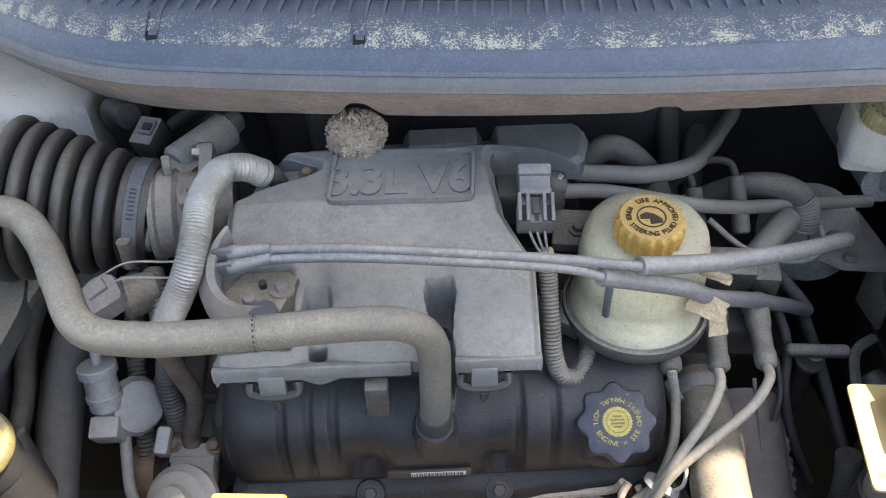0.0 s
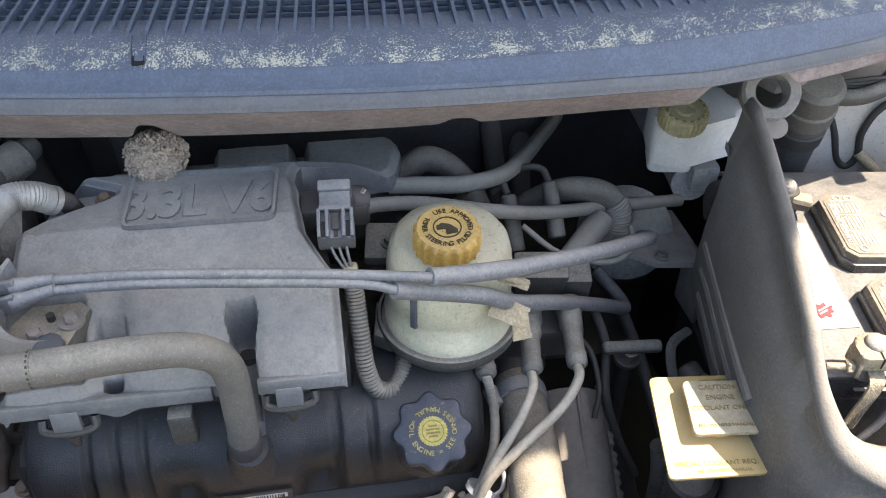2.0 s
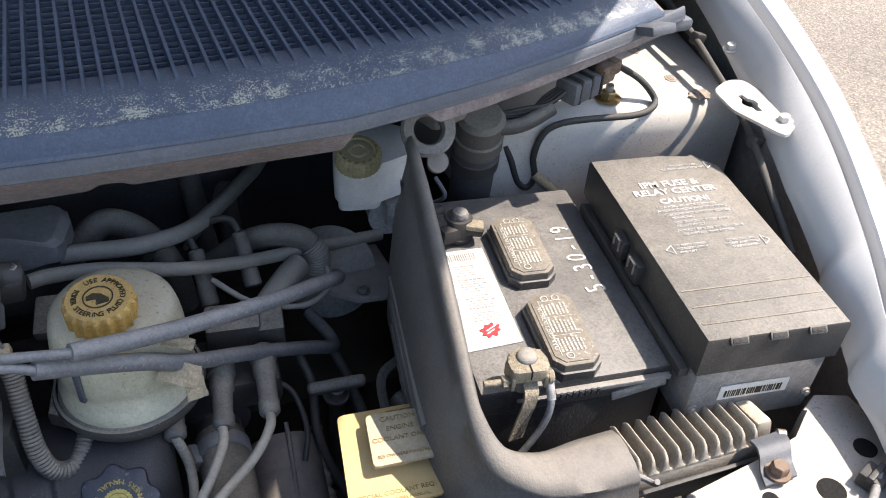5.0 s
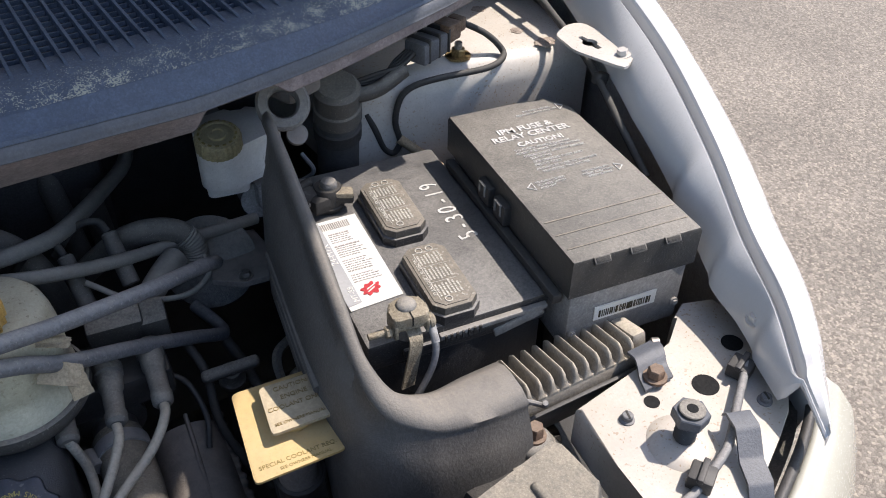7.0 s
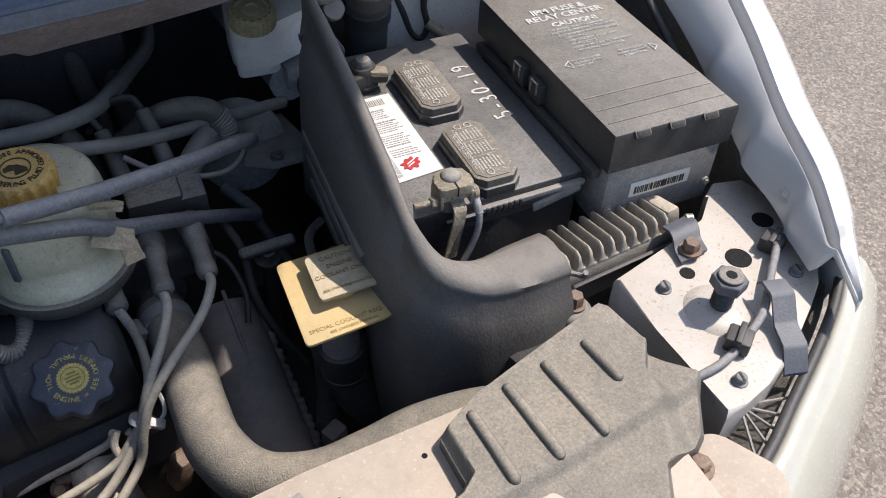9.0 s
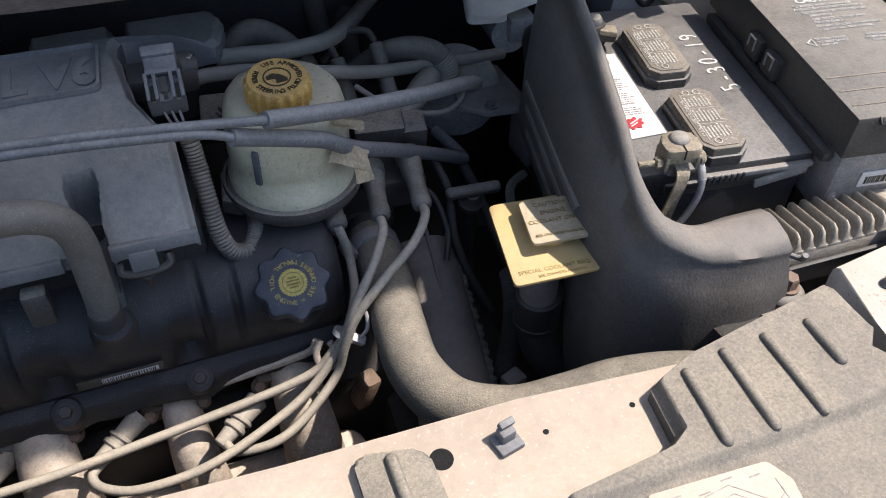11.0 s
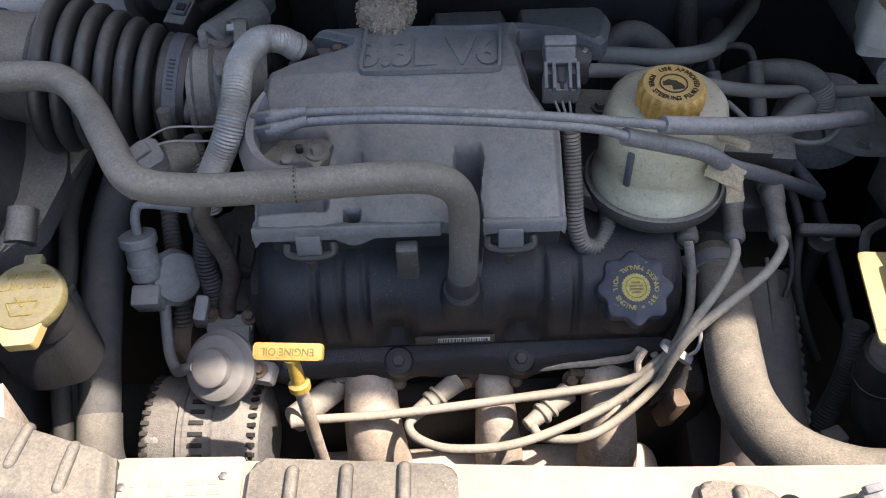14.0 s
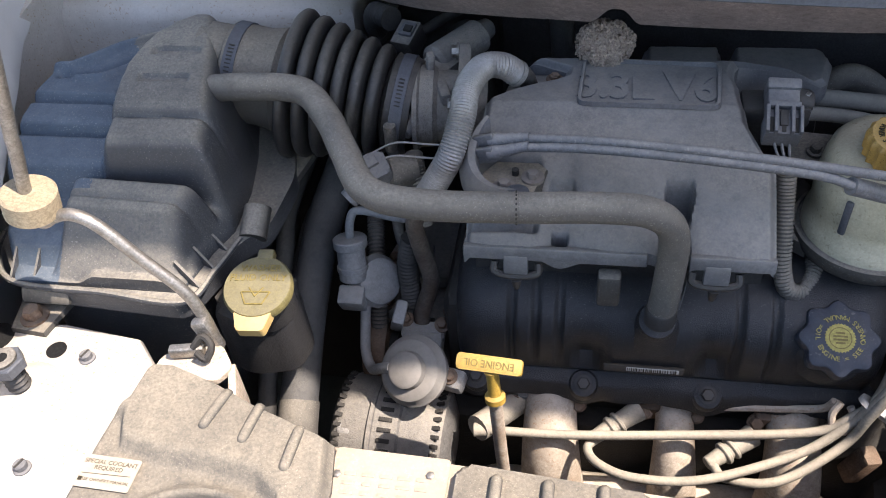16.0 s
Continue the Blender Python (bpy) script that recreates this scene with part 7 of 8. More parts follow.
for k in range(9):
    a = radians(150 + 22 * k)
    part("neck_rib", put(add_box(B(), (0.0428 * math.cos(a), 0.0428 * math.sin(a), -0.020), (0.0035, 0.0024, 0.026), (0, 0, math.degrees(a)), 0.0006), am), M["duct_dusty"], air)
prof = [(0.0435, 0.046)]
ribs = 6
for k in range(ribs):
    s0 = 0.050 + k * 0.0152
    R = 0.0690 - 0.0034 * k
    for f, q in ((0.0, 0.0), (0.05, 0.5), (0.16, 0.84), (0.34, 1.0), (0.60, 1.0), (0.78, 0.84), (0.89, 0.5), (0.94, 0.0)):
        prof.append((R - 0.015 * (1 - q), s0 + 0.0152 * f))
prof += [(0.047, 0.145), (0.0455, 0.147), (0.0455, 0.163), (0.044, 0.167)]
part("bellows", add_lathe(B(), prof, am, 64), M["bellows"], duct, angle=50)
for s, r in ((0.002, 0.0460), (0.156, 0.0462)):
    cl = part("clamp", add_lathe(B(), [(r - 0.0005, -0.0055), (r + 0.001, -0.0055), (r + 0.001, 0.0055), (r - 0.0005, 0.0055)], am @ pose(0, 0, s), 44), M["seal"], duct, "dusty steel hose clamp")
    bm = B()
    toward = am.inverted().to_3x3() @ Vector((0, -0.72, 0.69))
    a0 = math.atan2(toward.y, toward.x)
    for k in range(8):
        a = a0 + radians(4.2 * (k - 5))
        add_box(bm, ((r + 0.0013) * math.cos(a), (r + 0.0013) * math.sin(a), 0), (0.0010, 0.0012, 0.0050), (0, 0, math.degrees(a)))
    part("slots", put(bm, am @ pose(0, 0, s)), M["grime_shade"], cl)
    part("screw", add_rod(B(), am @ Vector(((r + 0.005) * math.cos(a0 + 0.50), (r + 0.005) * math.sin(a0 + 0.50), s - 0.003)), am @ Vector(((r + 0.005) * math.cos(a0 + 1.0), (r + 0.005) * math.sin(a0 + 1.0), s + 0.001)), 0.0055, seg=12), M["steel"], cl)
throttle = thing("throttle_housing", "dusty cast aluminium throttle housing with an idle motor", "throttle housing", (0.15, 0.62, 0.83))
tm_, _ = along((0.120, 0.612, 0.875), (0.178, 0.618, 0.871))
bm = add_lathe(B(), [(0.0, 0.0), (0.041, 0.0), (0.041, 0.004), (0.038, 0.006), (0.037, 0.018), (0.033, 0.022), (0.033, 0.066), (0, 0.066)], tm_, 40)
part("barrel", bm, M["alum_dull"], throttle)
bm = add_prism(B(), rounded([(-0.044, -0.044), (0.044, -0.044), (0.044, 0.044), (-0.044, 0.044)], 0.014), 0.040, 0.050, 0.002, tm_ @ pose(0, 0, 0, 0, 0, 8))
part("flange", bm, M["alum_dull"], throttle)
for a in range(4):
    t_ = radians(53 + 90 * a)
    part("bolt", add_bolt(B(), tm_ @ Vector((0.050 * math.cos(t_), 0.050 * math.sin(t_), 0.038)), tm_.to_3x3() @ Vector((0, 0, -1)), 0.0055, 0.006, 1.4), M["steel"], throttle)
bm = B()
add_rod(bm, (0.132, 0.652, 0.893), (0.170, 0.704, 0.896), 0.0175, 0.0165, 28, 0.004)
motor = part("motor", bm, M["alum_dull"], throttle, "dusty cylindrical idle motor")
part("motor_ear", add_prism(B(), rounded([(0.118, 0.640), (0.146, 0.628), (0.166, 0.664), (0.140, 0.682)], 0.008), 0.878, 0.900, 0.003), M["alum_dull"], motor)
part("motor_cap", add_rod(B(), (0.164, 0.696, 0.897), (0.178, 0.715, 0.898), 0.0125, 0.010, 20, 0.003), M["cover"], motor)
part("boss", add_rod(B(), (0.142, 0.604, 0.882), (0.113, 0.577, 0.872), 0.0108, 0.0100, 20, 0.002), M["cover"], throttle)
part("rib", add_box(B(), (0.136, 0.620, 0.912), (0.007, 0.010, 0.026), (0, 6, 20), 0.002), M["alum_dull"], throttle)
part("rib", add_box(B(), (0.148, 0.606, 0.900), (0.010, 0.045, 0.012), (0, 0, 20), 0.003), M["alum_dull"], throttle)
cn = thing("idle_connector", "black plug behind the throttle body", "connector", (0.09, 0.70, 0.90))
part("shell", add_box(B(), (0.098, 0.704, 0.888), (0.022, 0.030, 0.026), (20, 0, -18), 0.002), M["black_dusty"], cn)
part("latch", add_box(B(), (0.099, 0.701, 0.902), (0.014, 0.016, 0.004), (20, 0, -18), 0.001), M["conn_grey"], cn)
part("window", add_box(B(), (0.1, 0.6985, 0.9045), (0.008, 0.007, 0.002), (20, 0, -18)), M["grime_shade"], cn)
part("lead", add_corrugated(B(), [(0.080, 0.715, 0.905), (0.06, 0.735, 0.90), (0.05, 0.76, 0.87), (0.06, 0.78, 0.82)], 0.011, 0.0008, 0.005), M["rubber_dark"], cn)
# throttle sensor with wire stays
sensor = thing("throttle_sensor", "dusty throttle sensor plug with pale wires", "sensor", (0.115, 0.52, 0.85))
bm = add_prism(B(), rounded([(-0.016, -0.010), (0.016, -0.012), (0.018, 0.010), (0.004, 0.014), (-0.014, 0.010)], 0.004), -0.012, 0.012, 0.003, pose(0.101, 0.512, 0.874, 24, -18, 30))
plug_ = part("plug", bm, M["conn_grey"], sensor)
part("collar", add_lathe(B(), [(0, 0), (0.0125, 0), (0.0125, 0.012), (0.009, 0.014), (0.009, 0.018), (0, 0.018)], along((0.094, 0.506, 0.868), (0.076, 0.490, 0.855))[0], 20), M["conn_grey"], plug_)
part("lock_tab", add_box(B(), (0.100, 0.510, 0.888), (0.016, 0.010, 0.005), (24, -18, 30), 0.001), M["conn_grey"], plug_)
bm = add_rod(B(), (0.110, 0.522, 0.865), (0.136, 0.535, 0.862), 0.017, 0.015, bev=0.003)
part("housing", bm, M["black_dusty"], sensor)
for z, y in ((0.892, 0.531), (0.889, 0.517)):
    part("stay_wire", add_tube(B(), [(0.098, y - 0.006, z - 0.006), (0.12, y, z + 0.002), (0.15, y - 0.002, z + 0.003), (0.185, y - 0.004, z + 0.004)], 0.0009, 6), M["foil"], sensor)
solo("small_conduit", add_corrugated(B(), [(0.13, 0.545, 0.87), (0.135, 0.53, 0.865), (0.14, 0.52, 0.85), (0.14, 0.515, 0.82)], 0.008, 0.0007, 0.003), M["rubber"], "ribbed grey wiring conduit by the throttle", "wire conduit", angle=70)

# valve that recirculates exhaust gas
egr = thing("exhaust_gas_valve", "dull aluminium exhaust gas valve with a domed diaphragm", "exhaust valve", (0.125, 0.47, 0.66))
em = along((0.1275, 0.446, 0.695), (0.119, 0.427, 0.720))[0] @ Matrix.Diagonal((1.10, 1.10, 1, 1))
part("dome", add_lathe(B(), [(0.010, -0.022), (0.0295, -0.014), (0.0308, -0.008), (0.0308, -0.005), (0.0285, -0.003), (0.026, 0.003), (0.021, 0.0055), (0.0165, 0.006), (0.0155, 0.013), (0.013, 0.015), (0, 0.015)], em, 44), M["egr_cap"], egr)
bm = add_box(B(), (0.128, 0.492, 0.672), (0.040, 0.030, 0.020), (28, 0, -2), 0.003)
add_box(bm, (0.128, 0.506, 0.682), (0.044, 0.018, 0.010), (28, 0, -2), 0.003)
add_box(bm, (0.162, 0.452, 0.678), (0.030, 0.020, 0.018), (20, 0, -14), 0.004)
part("body", bm, M["alum"], egr)
for x, y, z in ((0.110, 0.512, 0.690), (0.147, 0.508, 0.690), (0.163, 0.448, 0.688)):
    part("bolt", add_bolt(B(), (x, y, z), (0, -0.4, 0.9), 0.0052, 0.006), M["rust"], egr)
sol = thing("vacuum_solenoid", "grey plastic vacuum solenoid with tubes", "solenoid", (0.065, 0.525, 0.72))
bm = add_rod(B(), (0.062, 0.520, 0.735), (0.060, 0.534, 0.772), 0.0142, 0.0135, bev=0.002)
add_rod(bm, (0.0605, 0.532, 0.767), (0.0600, 0.535, 0.776), 0.0165, bev=0.001)
part("body", bm, M["sol_plastic"], sol)
part("plug", add_box(B(), (0.062, 0.507, 0.722), (0.026, 0.020, 0.024), (24, 0, 0), 0.003), M["sol_plastic"], sol)
part("ring", add_rod(B(), (0.0615, 0.5235, 0.7445), (0.0612, 0.5255, 0.750), 0.0152, seg=24, bev=0.0008), M["sol_plastic"], sol)
part("elbow", add_tube(B(), [(0.060, 0.536, 0.774), (0.061, 0.541, 0.790), (0.066, 0.546, 0.800), (0.08, 0.547, 0.80), (0.11, 0.54, 0.80), (0.13, 0.53, 0.81)], 0.0042, 10), M["sol_plastic"], sol)
dm, _ = along((0.082, 0.528, 0.726), (0.100, 0.515, 0.740))
part("diaphragm", add_lathe(B(), [(0, -0.014), (0.018, -0.012), (0.0255, -0.006), (0.0262, 0), (0.0235, 0.003), (0.0225, 0.007), (0.012, 0.010), (0, 0.010)], dm, 36, lambda a, r, h: r * (1 + 0.03 * (math.cos(6 * a) > 0.75)) if r > 0.025 else r), M["sol_plastic"], sol)
part("tube", add_tube(B(), [(0.073, 0.512, 0.715), (0.072, 0.500, 0.695), (0.073, 0.482, 0.672), (0.084, 0.462, 0.672), (0.098, 0.450, 0.690), (0.110, 0.444, 0.700)], 0.0052, 12), M["sol_plastic"], sol)
part("bracket", add_box(B(), (0.105, 0.507, 0.700), (0.012, 0.024, 0.05), (30, 16, 0), 0.003), M["sol_plastic"], sol)
solo("small_conduit", add_corrugated(B(), [(0.118, 0.545, 0.77), (0.112, 0.538, 0.74), (0.114, 0.53, 0.705), (0.116, 0.52, 0.66)], 0.010, 0.0009, 0.004), M["rubber_dark"], "black ribbed wiring conduit beside the solenoid", "wire conduit", angle=70)
pul = thing("idler_pulley", "oily brass-brown idler pulley low beside the engine", "pulley", (0.07, 0.50, 0.62))
part("rim", add_lathe(B(), [(0.018, -0.012), (0.034, -0.012), (0.034, 0.012), (0.018, 0.012), (0.018, -0.012)], along((0.078, 0.515, 0.635), (0.12, 0.515, 0.638))[0], 36), M["rust"], pul)
part("hub", add_rod(B(), (0.062, 0.515, 0.634), (0.098, 0.515, 0.637), 0.019), M["grime_shade"], pul)

# alternator
alt = thing("alternator", "dusty cast aluminium alternator with cooling slots", "alternator", (0.11, 0.445, 0.54))
m_, d_ = along((0.043, 0.445, 0.592), (0.162, 0.441, 0.588))
part("housing", add_lathe(B(), [(0, 0), (0.038, 0.0), (0.054, 0.008), (0.058, 0.016), (0.058, 0.044), (0.0605, 0.046), (0.0605, 0.070), (0.057, 0.072), (0.056, 0.095), (0.048, 0.112), (0.030, d_), (0, d_)], m_, 56), M["alum_dull"], alt)
v_ = m_.inverted().to_3x3() @ Vector((0, -0.5, 0.87))
a0 = math.atan2(v_.y, v_.x)
for row, s in enumerate((0.013, 0.058, 0.104)):
    for k in range(17):
        a = a0 + radians(9.5 * (k - 8))
        r = (0.0560, 0.0607, 0.0520)[row]
        bm = add_box(B(), (r * math.cos(a), r * math.sin(a), s), (0.003, 0.0042, 0.013), (0, (-14, 0, 24)[row], math.degrees(a)), 0.0006)
        part("slot", put(bm, m_), M["grime_shade"], alt)
part("band", add_lathe(B(), [(0.0595, 0.0), (0.0618, 0.001), (0.0618, 0.005), (0.0595, 0.006)], m_ @ pose(0, 0, 0.040), 56, cap=False), M["alum_dull"], alt)
part("lug", add_box(B(), (0.062, 0.42, 0.632), (0.016, 0.02, 0.02), (20, 0, 0), 0.004), M["alum"], alt)

# engine dipstick
dip = thing("oil_dipstick", "yellow T-handle engine oil dipstick on a grimy tube", "dipstick", (0.214, 0.383, 0.64))
hm = pose(0.2120, 0.387, 0.790, 34, 0, -4) @ Matrix.Diagonal((0.92, 1, 1, 1))
bm = add_prism(B(), rounded([(-0.0285, -0.0065), (0.0285, -0.0065), (0.0285, 0.0065), (-0.0285, 0.0065)], 0.003), -0.004, 0.004, 0.0012, hm)
handle = part("handle", bm, M["yellow_dip"], dip, "faded yellow moulded handle")
part("lettering", add_text(B(), "ENGINE OIL", hm @ pose(0, 0, 0.0040, 0, 0, 180), 0.0082, 0.0005), M["print_olive"], handle)
part("neck", add_lathe(B(), [(0.0062, -0.012), (0.0085, -0.010), (0.0085, -0.005), (0.0055, -0.003), (0.0052, 0.016), (0.007, 0.022), (0, 0.022)], along((0.2155, 0.381, 0.764), (0.2135, 0.386, 0.788))[0], 20), M["yellow_dip"], dip)
part("tube", add_tube(B(), [(0.2155, 0.381, 0.760), (0.217, 0.380, 0.72), (0.2195, 0.379, 0.66), (0.222, 0.385, 0.58), (0.225, 0.40, 0.50)], 0.0056, 12), M["manifold"], dip)

# radiator fan hose on the left, washer bottle
lh = thing("lower_hose", "thick black hose with a braided sleeve beside the engine", "hose", (0.015, 0.45, 0.668))
part("tube", add_tube(B(), [(0.030, 0.66, 0.78), (0.026, 0.625, 0.770), (0.018, 0.577, 0.748), (0.013, 0.506, 0.702), (0.015, 0.45, 0.668), (0.018, 0.408, 0.645), (0.02, 0.39, 0.62)], 0.0185, 20), M["hose_grey"], lh, angle=60)
part("sleeve", add_tube(B(), [(0.0165, 0.428, 0.656), (0.0185, 0.402, 0.640), (0.02, 0.388, 0.615)], 0.0198, 20), M["rubber"], lh, "braided grey sleeve", angle=60)
hose("wire_loom", [(-0.006, 0.64, 0.79), (-0.016, 0.58, 0.765), (-0.012, 0.53, 0.74), (-0.016, 0.48, 0.71), (-0.013, 0.42, 0.66), (-0.01, 0.38, 0.62)], 0.009, "rubber_dark", "dark cloth-wrapped wiring loom", "wire loom")
hose("wire_loom", [(0.020, 0.655, 0.75), (0.002, 0.60, 0.745), (-0.002, 0.54, 0.72), (0.0, 0.48, 0.68)], 0.008, "bellows", "grey ribbed wiring loom by the hose", "wire loom")
wash = thing("washer_bottle", "black washer fluid bottle with a faded yellow cap", "washer bottle", (0.015, 0.43, 0.66))
part("bottle", add_prism(B(), rounded([(-0.030, 0.412), (0.0, 0.398), (0.040, 0.408), (0.046, 0.44), (0.030, 0.462), (-0.02, 0.462)], 0.012), 0.735, 0.806, 0.022, seg=3, taper=0.02), M["black"], wash, angle=60)
part("neck", add_rod(B(), (0.020, 0.425, 0.795), (0.020, 0.419, 0.826), 0.024), M["black"], wash)
wm = pose(0.020, 0.4175, 0.826, 14, 0, 4)
wcap = part("cap", add_lathe(B(), [(0.024, -0.004), (0.0285, -0.002), (0.0292, 0.004), (0.0275, 0.007), (0, 0.0078)], wm, 48), M["yellow_faded"], wash, "faded yellow washer cap")
part("tab", put(add_prism(B(), rounded([(-0.011, -0.040), (0.011, -0.040), (0.016, -0.022), (-0.016, -0.022)], 0.003), -0.004, 0.006, 0.001), wm), M["yellow_card"], wcap)
bm = add_text(B(), "WASHER", wm @ pose(0.001, 0.016, 0.0076), 0.0085, 0.0004)
add_text(bm, "FLUID ONLY", wm @ pose(0, 0.007, 0.0076), 0.0085, 0.0004)
for p, q in (((-0.012, -0.006), (0.012, -0.006)), ((0.012, -0.006), (0.007, -0.017)), ((0.007, -0.017), (-0.007, -0.017)), ((-0.007, -0.017), (-0.012, -0.006)), ((0, -0.010), (-0.006, -0.002)), ((0, -0.010), (0.006, -0.002))):
    add_rod(bm, wm @ Vector((*p, 0.0077)), wm @ Vector((*q, 0.0077)), 0.0007, seg=6)
part("lettering", bm, M["print_olive"], wcap)
part("hinge", put(add_box(B(), (0.002, 0.030, 0.003), (0.014, 0.010, 0.010), bev=0.002), wm), M["yellow_faded"], wcap)

# hood prop rod with its foam grommet
rod = thing("hood_prop_rod", "dull steel hood prop rod with a foam grommet", "prop rod", (-0.006, 0.375, 0.81))
part("rod", add_tube(B(), [(-0.004, 0.372, 0.812), (-0.008, 0.374, 0.840), (-0.017, 0.375, 0.868), (-0.040, 0.375, 0.900), (-0.062, 0.375, 0.931), (-0.078, 0.375, 0.941), (-0.094, 0.375, 0.938), (-0.105, 0.375, 0.932), (-0.1085, 0.375, 0.945), (-0.105, 0.375, 0.965), (-0.096, 0.376, 1.00), (-0.087, 0.378, 1.04), (-0.02, 0.40, 1.32), (0.045, 0.475, 1.58), (0.055, 0.505, 1.64)], 0.0048, 12), M["steel"], rod, angle=60)
part("grommet", add_rod(B(), (-0.108, 0.375, 0.942), (-0.104, 0.375, 0.962), 0.0195, seg=28, bev=0.002), M["tape"], rod, "tan foam grommet")
part("pivot", add_box(B(), (-0.006, 0.368, 0.826), (0.014, 0.010, 0.034), (0, -14, 0), 0.003), M["steel"], rod)
piv = thing("hood_latch_bracket", "bare steel pivot bracket on the radiator support", "bracket", (-0.01, 0.352, 0.812))
bm = add_prism(B(), rounded([(-0.042, 0.336), (0.012, 0.330), (0.020, 0.345), (0.004, 0.366), (-0.040, 0.352)], 0.006), 0.8125, 0.8175, 0.001)
part("plate", bm, M["manifold"], piv)
bm = add_box(B(), (-0.018, 0.352, 0.824), (0.028, 0.008, 0.010), (0, 0, 10), 0.002)
part("clip", bm, M["steel"], piv)
part("spring", add_tube(B(), [(-0.012, 0.352, 0.828), (-0.004, 0.357, 0.836), (0.004, 0.352, 0.832), (0.0, 0.345, 0.824), (-0.008, 0.348, 0.828)], 0.003, 8), M["grime_shade"], piv)
part("leg", add_box(B(), (0.022, 0.335, 0.79), (0.006, 0.03, 0.05), (0, 0, 20), 0.001), M["manifold"], piv)

# exhaust manifold runners
for k, (x, y, z, tilt) in enumerate(((0.256, 0.466, 0.618, 0), (0.374, 0.468, 0.612, 1), (0.480, 0.462, 0.618, 2))):
    ex = thing("exhaust_runner", "dusty cast exhaust runner under the plug wires", "exhaust runner", (x, y, 0.52), "exhaust runners")
    r = (0.0250, 0.0180, 0.0235)[k]
    bm = add_tube(B(), [(x, y + 0.03, z + 0.012), (x, y + 0.006, z + 0.010), (x + 0.001, y - 0.018, z - 0.012), (x + 0.003, y - 0.030, z - 0.05), (x + 0.006, y - 0.032, z - 0.12)], lambda q: r + 0.07 * max(0.0, q - 0.03), 24)
    part("pipe", bm, M["manifold"], ex, angle=60)
    part("flange", add_box(B(), (x - 0.004, y + 0.012, z + 0.006), (0.062, 0.012, 0.034), (20, 0, 0), 0.004), M["rust"] if k else M["alum"], ex)
    for s in (-1, 1):
        part("bolt", add_bolt(B(), (x - 0.004 + s * (r + 0.006), y + 0.004, z + 0.012), (0, -0.7, 0.7), 0.006, 0.009, 1.3), M["rust"], ex)
for k, (x, y, z) in enumerate(((0.198, 0.425, 0.640), (0.306, 0.438, 0.628), (0.408, 0.422, 0.626))):
    pb = thing("spark_plug_boot", "dusty spark plug boot between the exhaust runners", "plug boot", (x, y, z), "plug boots")
    if k == 0:
        bm = add_rod(B(), (0.186, 0.424, 0.640), (0.200, 0.425, 0.640), 0.0068, 0.006, bev=0.001)
        add_tube(bm, [(0.190, 0.426, 0.640), (0.21, 0.452, 0.632), (0.225, 0.475, 0.622)], 0.013, 14)
    else:
        bm = add_rod(B(), (x - 0.008, y - 0.004, z + 0.001), (x + 0.034, y + 0.026, z + 0.010), 0.0066, 0.0105, bev=0.001)
        add_rod(bm, (x + 0.006, y + 0.006, z + 0.0035), (x + 0.010, y + 0.009, z + 0.0045), 0.0108, bev=0.001)
        add_rod(bm, (x + 0.013, y + 0.011, z + 0.005), (x + 0.016, y + 0.0135, z + 0.006), 0.0112, bev=0.001)
    part("boot", bm, M["wire_tan"], pb)
bm = add_box(B(), (0.36, 0.428, 0.495), (0.36, 0.07, 0.09), (0, 0, 0), 0.025, 4)
solo("exhaust_log", bm, M["manifold"], "dusty rusty exhaust collector low in front of the engine", "exhaust manifold")
for x, y, z, s in ((0.545, 0.455, 0.592, 0.018), (0.575, 0.38, 0.58, 0.024)):
    solo("rusty_bracket", add_box(B(), (x, y, z), (s, 0.02, 0.045), (10, 12, 20), 0.004), M["rust"], "rusty steel bracket beside the exhaust", "bracket")
    
# ---- front covers ----
rc = thing("radiator_cover", "dusty black plastic radiator cover with raised ribs", "radiator cover", (0.77, 0.18, 0.79))


def rc_l(y):
    return interp(y, [(0.07, 0.582), (0.178, 0.590), (0.185, 0.664), (0.194, 0.680), (0.232, 0.684), (0.243, 0.712), (0.265, 0.846)])


def rc_r(y):
    return interp(y, [(0.07, 0.755), (0.103, 0.781), (0.136, 0.806), (0.140, 0.842), (0.146, 0.854), (0.185, 0.887), (0.205, 0.871), (0.222, 0.861), (0.258, 0.859), (0.265, 0.854)])


def rc_z(x, y):
    """A raised field with ribs behind, a low shelf with the sticker in front, and a sunken corner beside the lamp panel."""
    z = 0.8265 + 0.0075 * smooth01((y - 0.163 - 0.10 * max(0.0, x - 0.80)) / 0.012)
    line = interp(y, [(0.103, 0.781), (0.144, 0.811), (0.168, 0.823), (0.200, 0.838), (0.221, 0.858), (0.265, 0.90)])
    z -= 0.017 * smooth01((x - line + 0.001) / (0.008 + 0.022 * smooth01((0.205 - y) / 0.03)))
    e = min(x - rc_l(y), rc_r(y) - x)
    return z - 0.010 * (1 - smooth01(e / 0.007)) + 0.0006 * noise.noise((x * 30, y * 30, 5)) 


part("body", add_field(B(), [0.07 + 0.195 * i / 150 for i in range(151)], rc_l, rc_r, rc_z, 150, lambda x, y: 0.797), M["duct_dusty"], rc, angle=40)
for x, y in ((0.635, 0.176), (0.670, 0.178)):
    part("peg", add_lathe(B(), [(0.0065, -0.006), (0.0060, 0.001), (0.0045, 0.0035), (0, 0.0045)], pose(x, y, 0.8255), 20), M["duct_dusty"], rc)
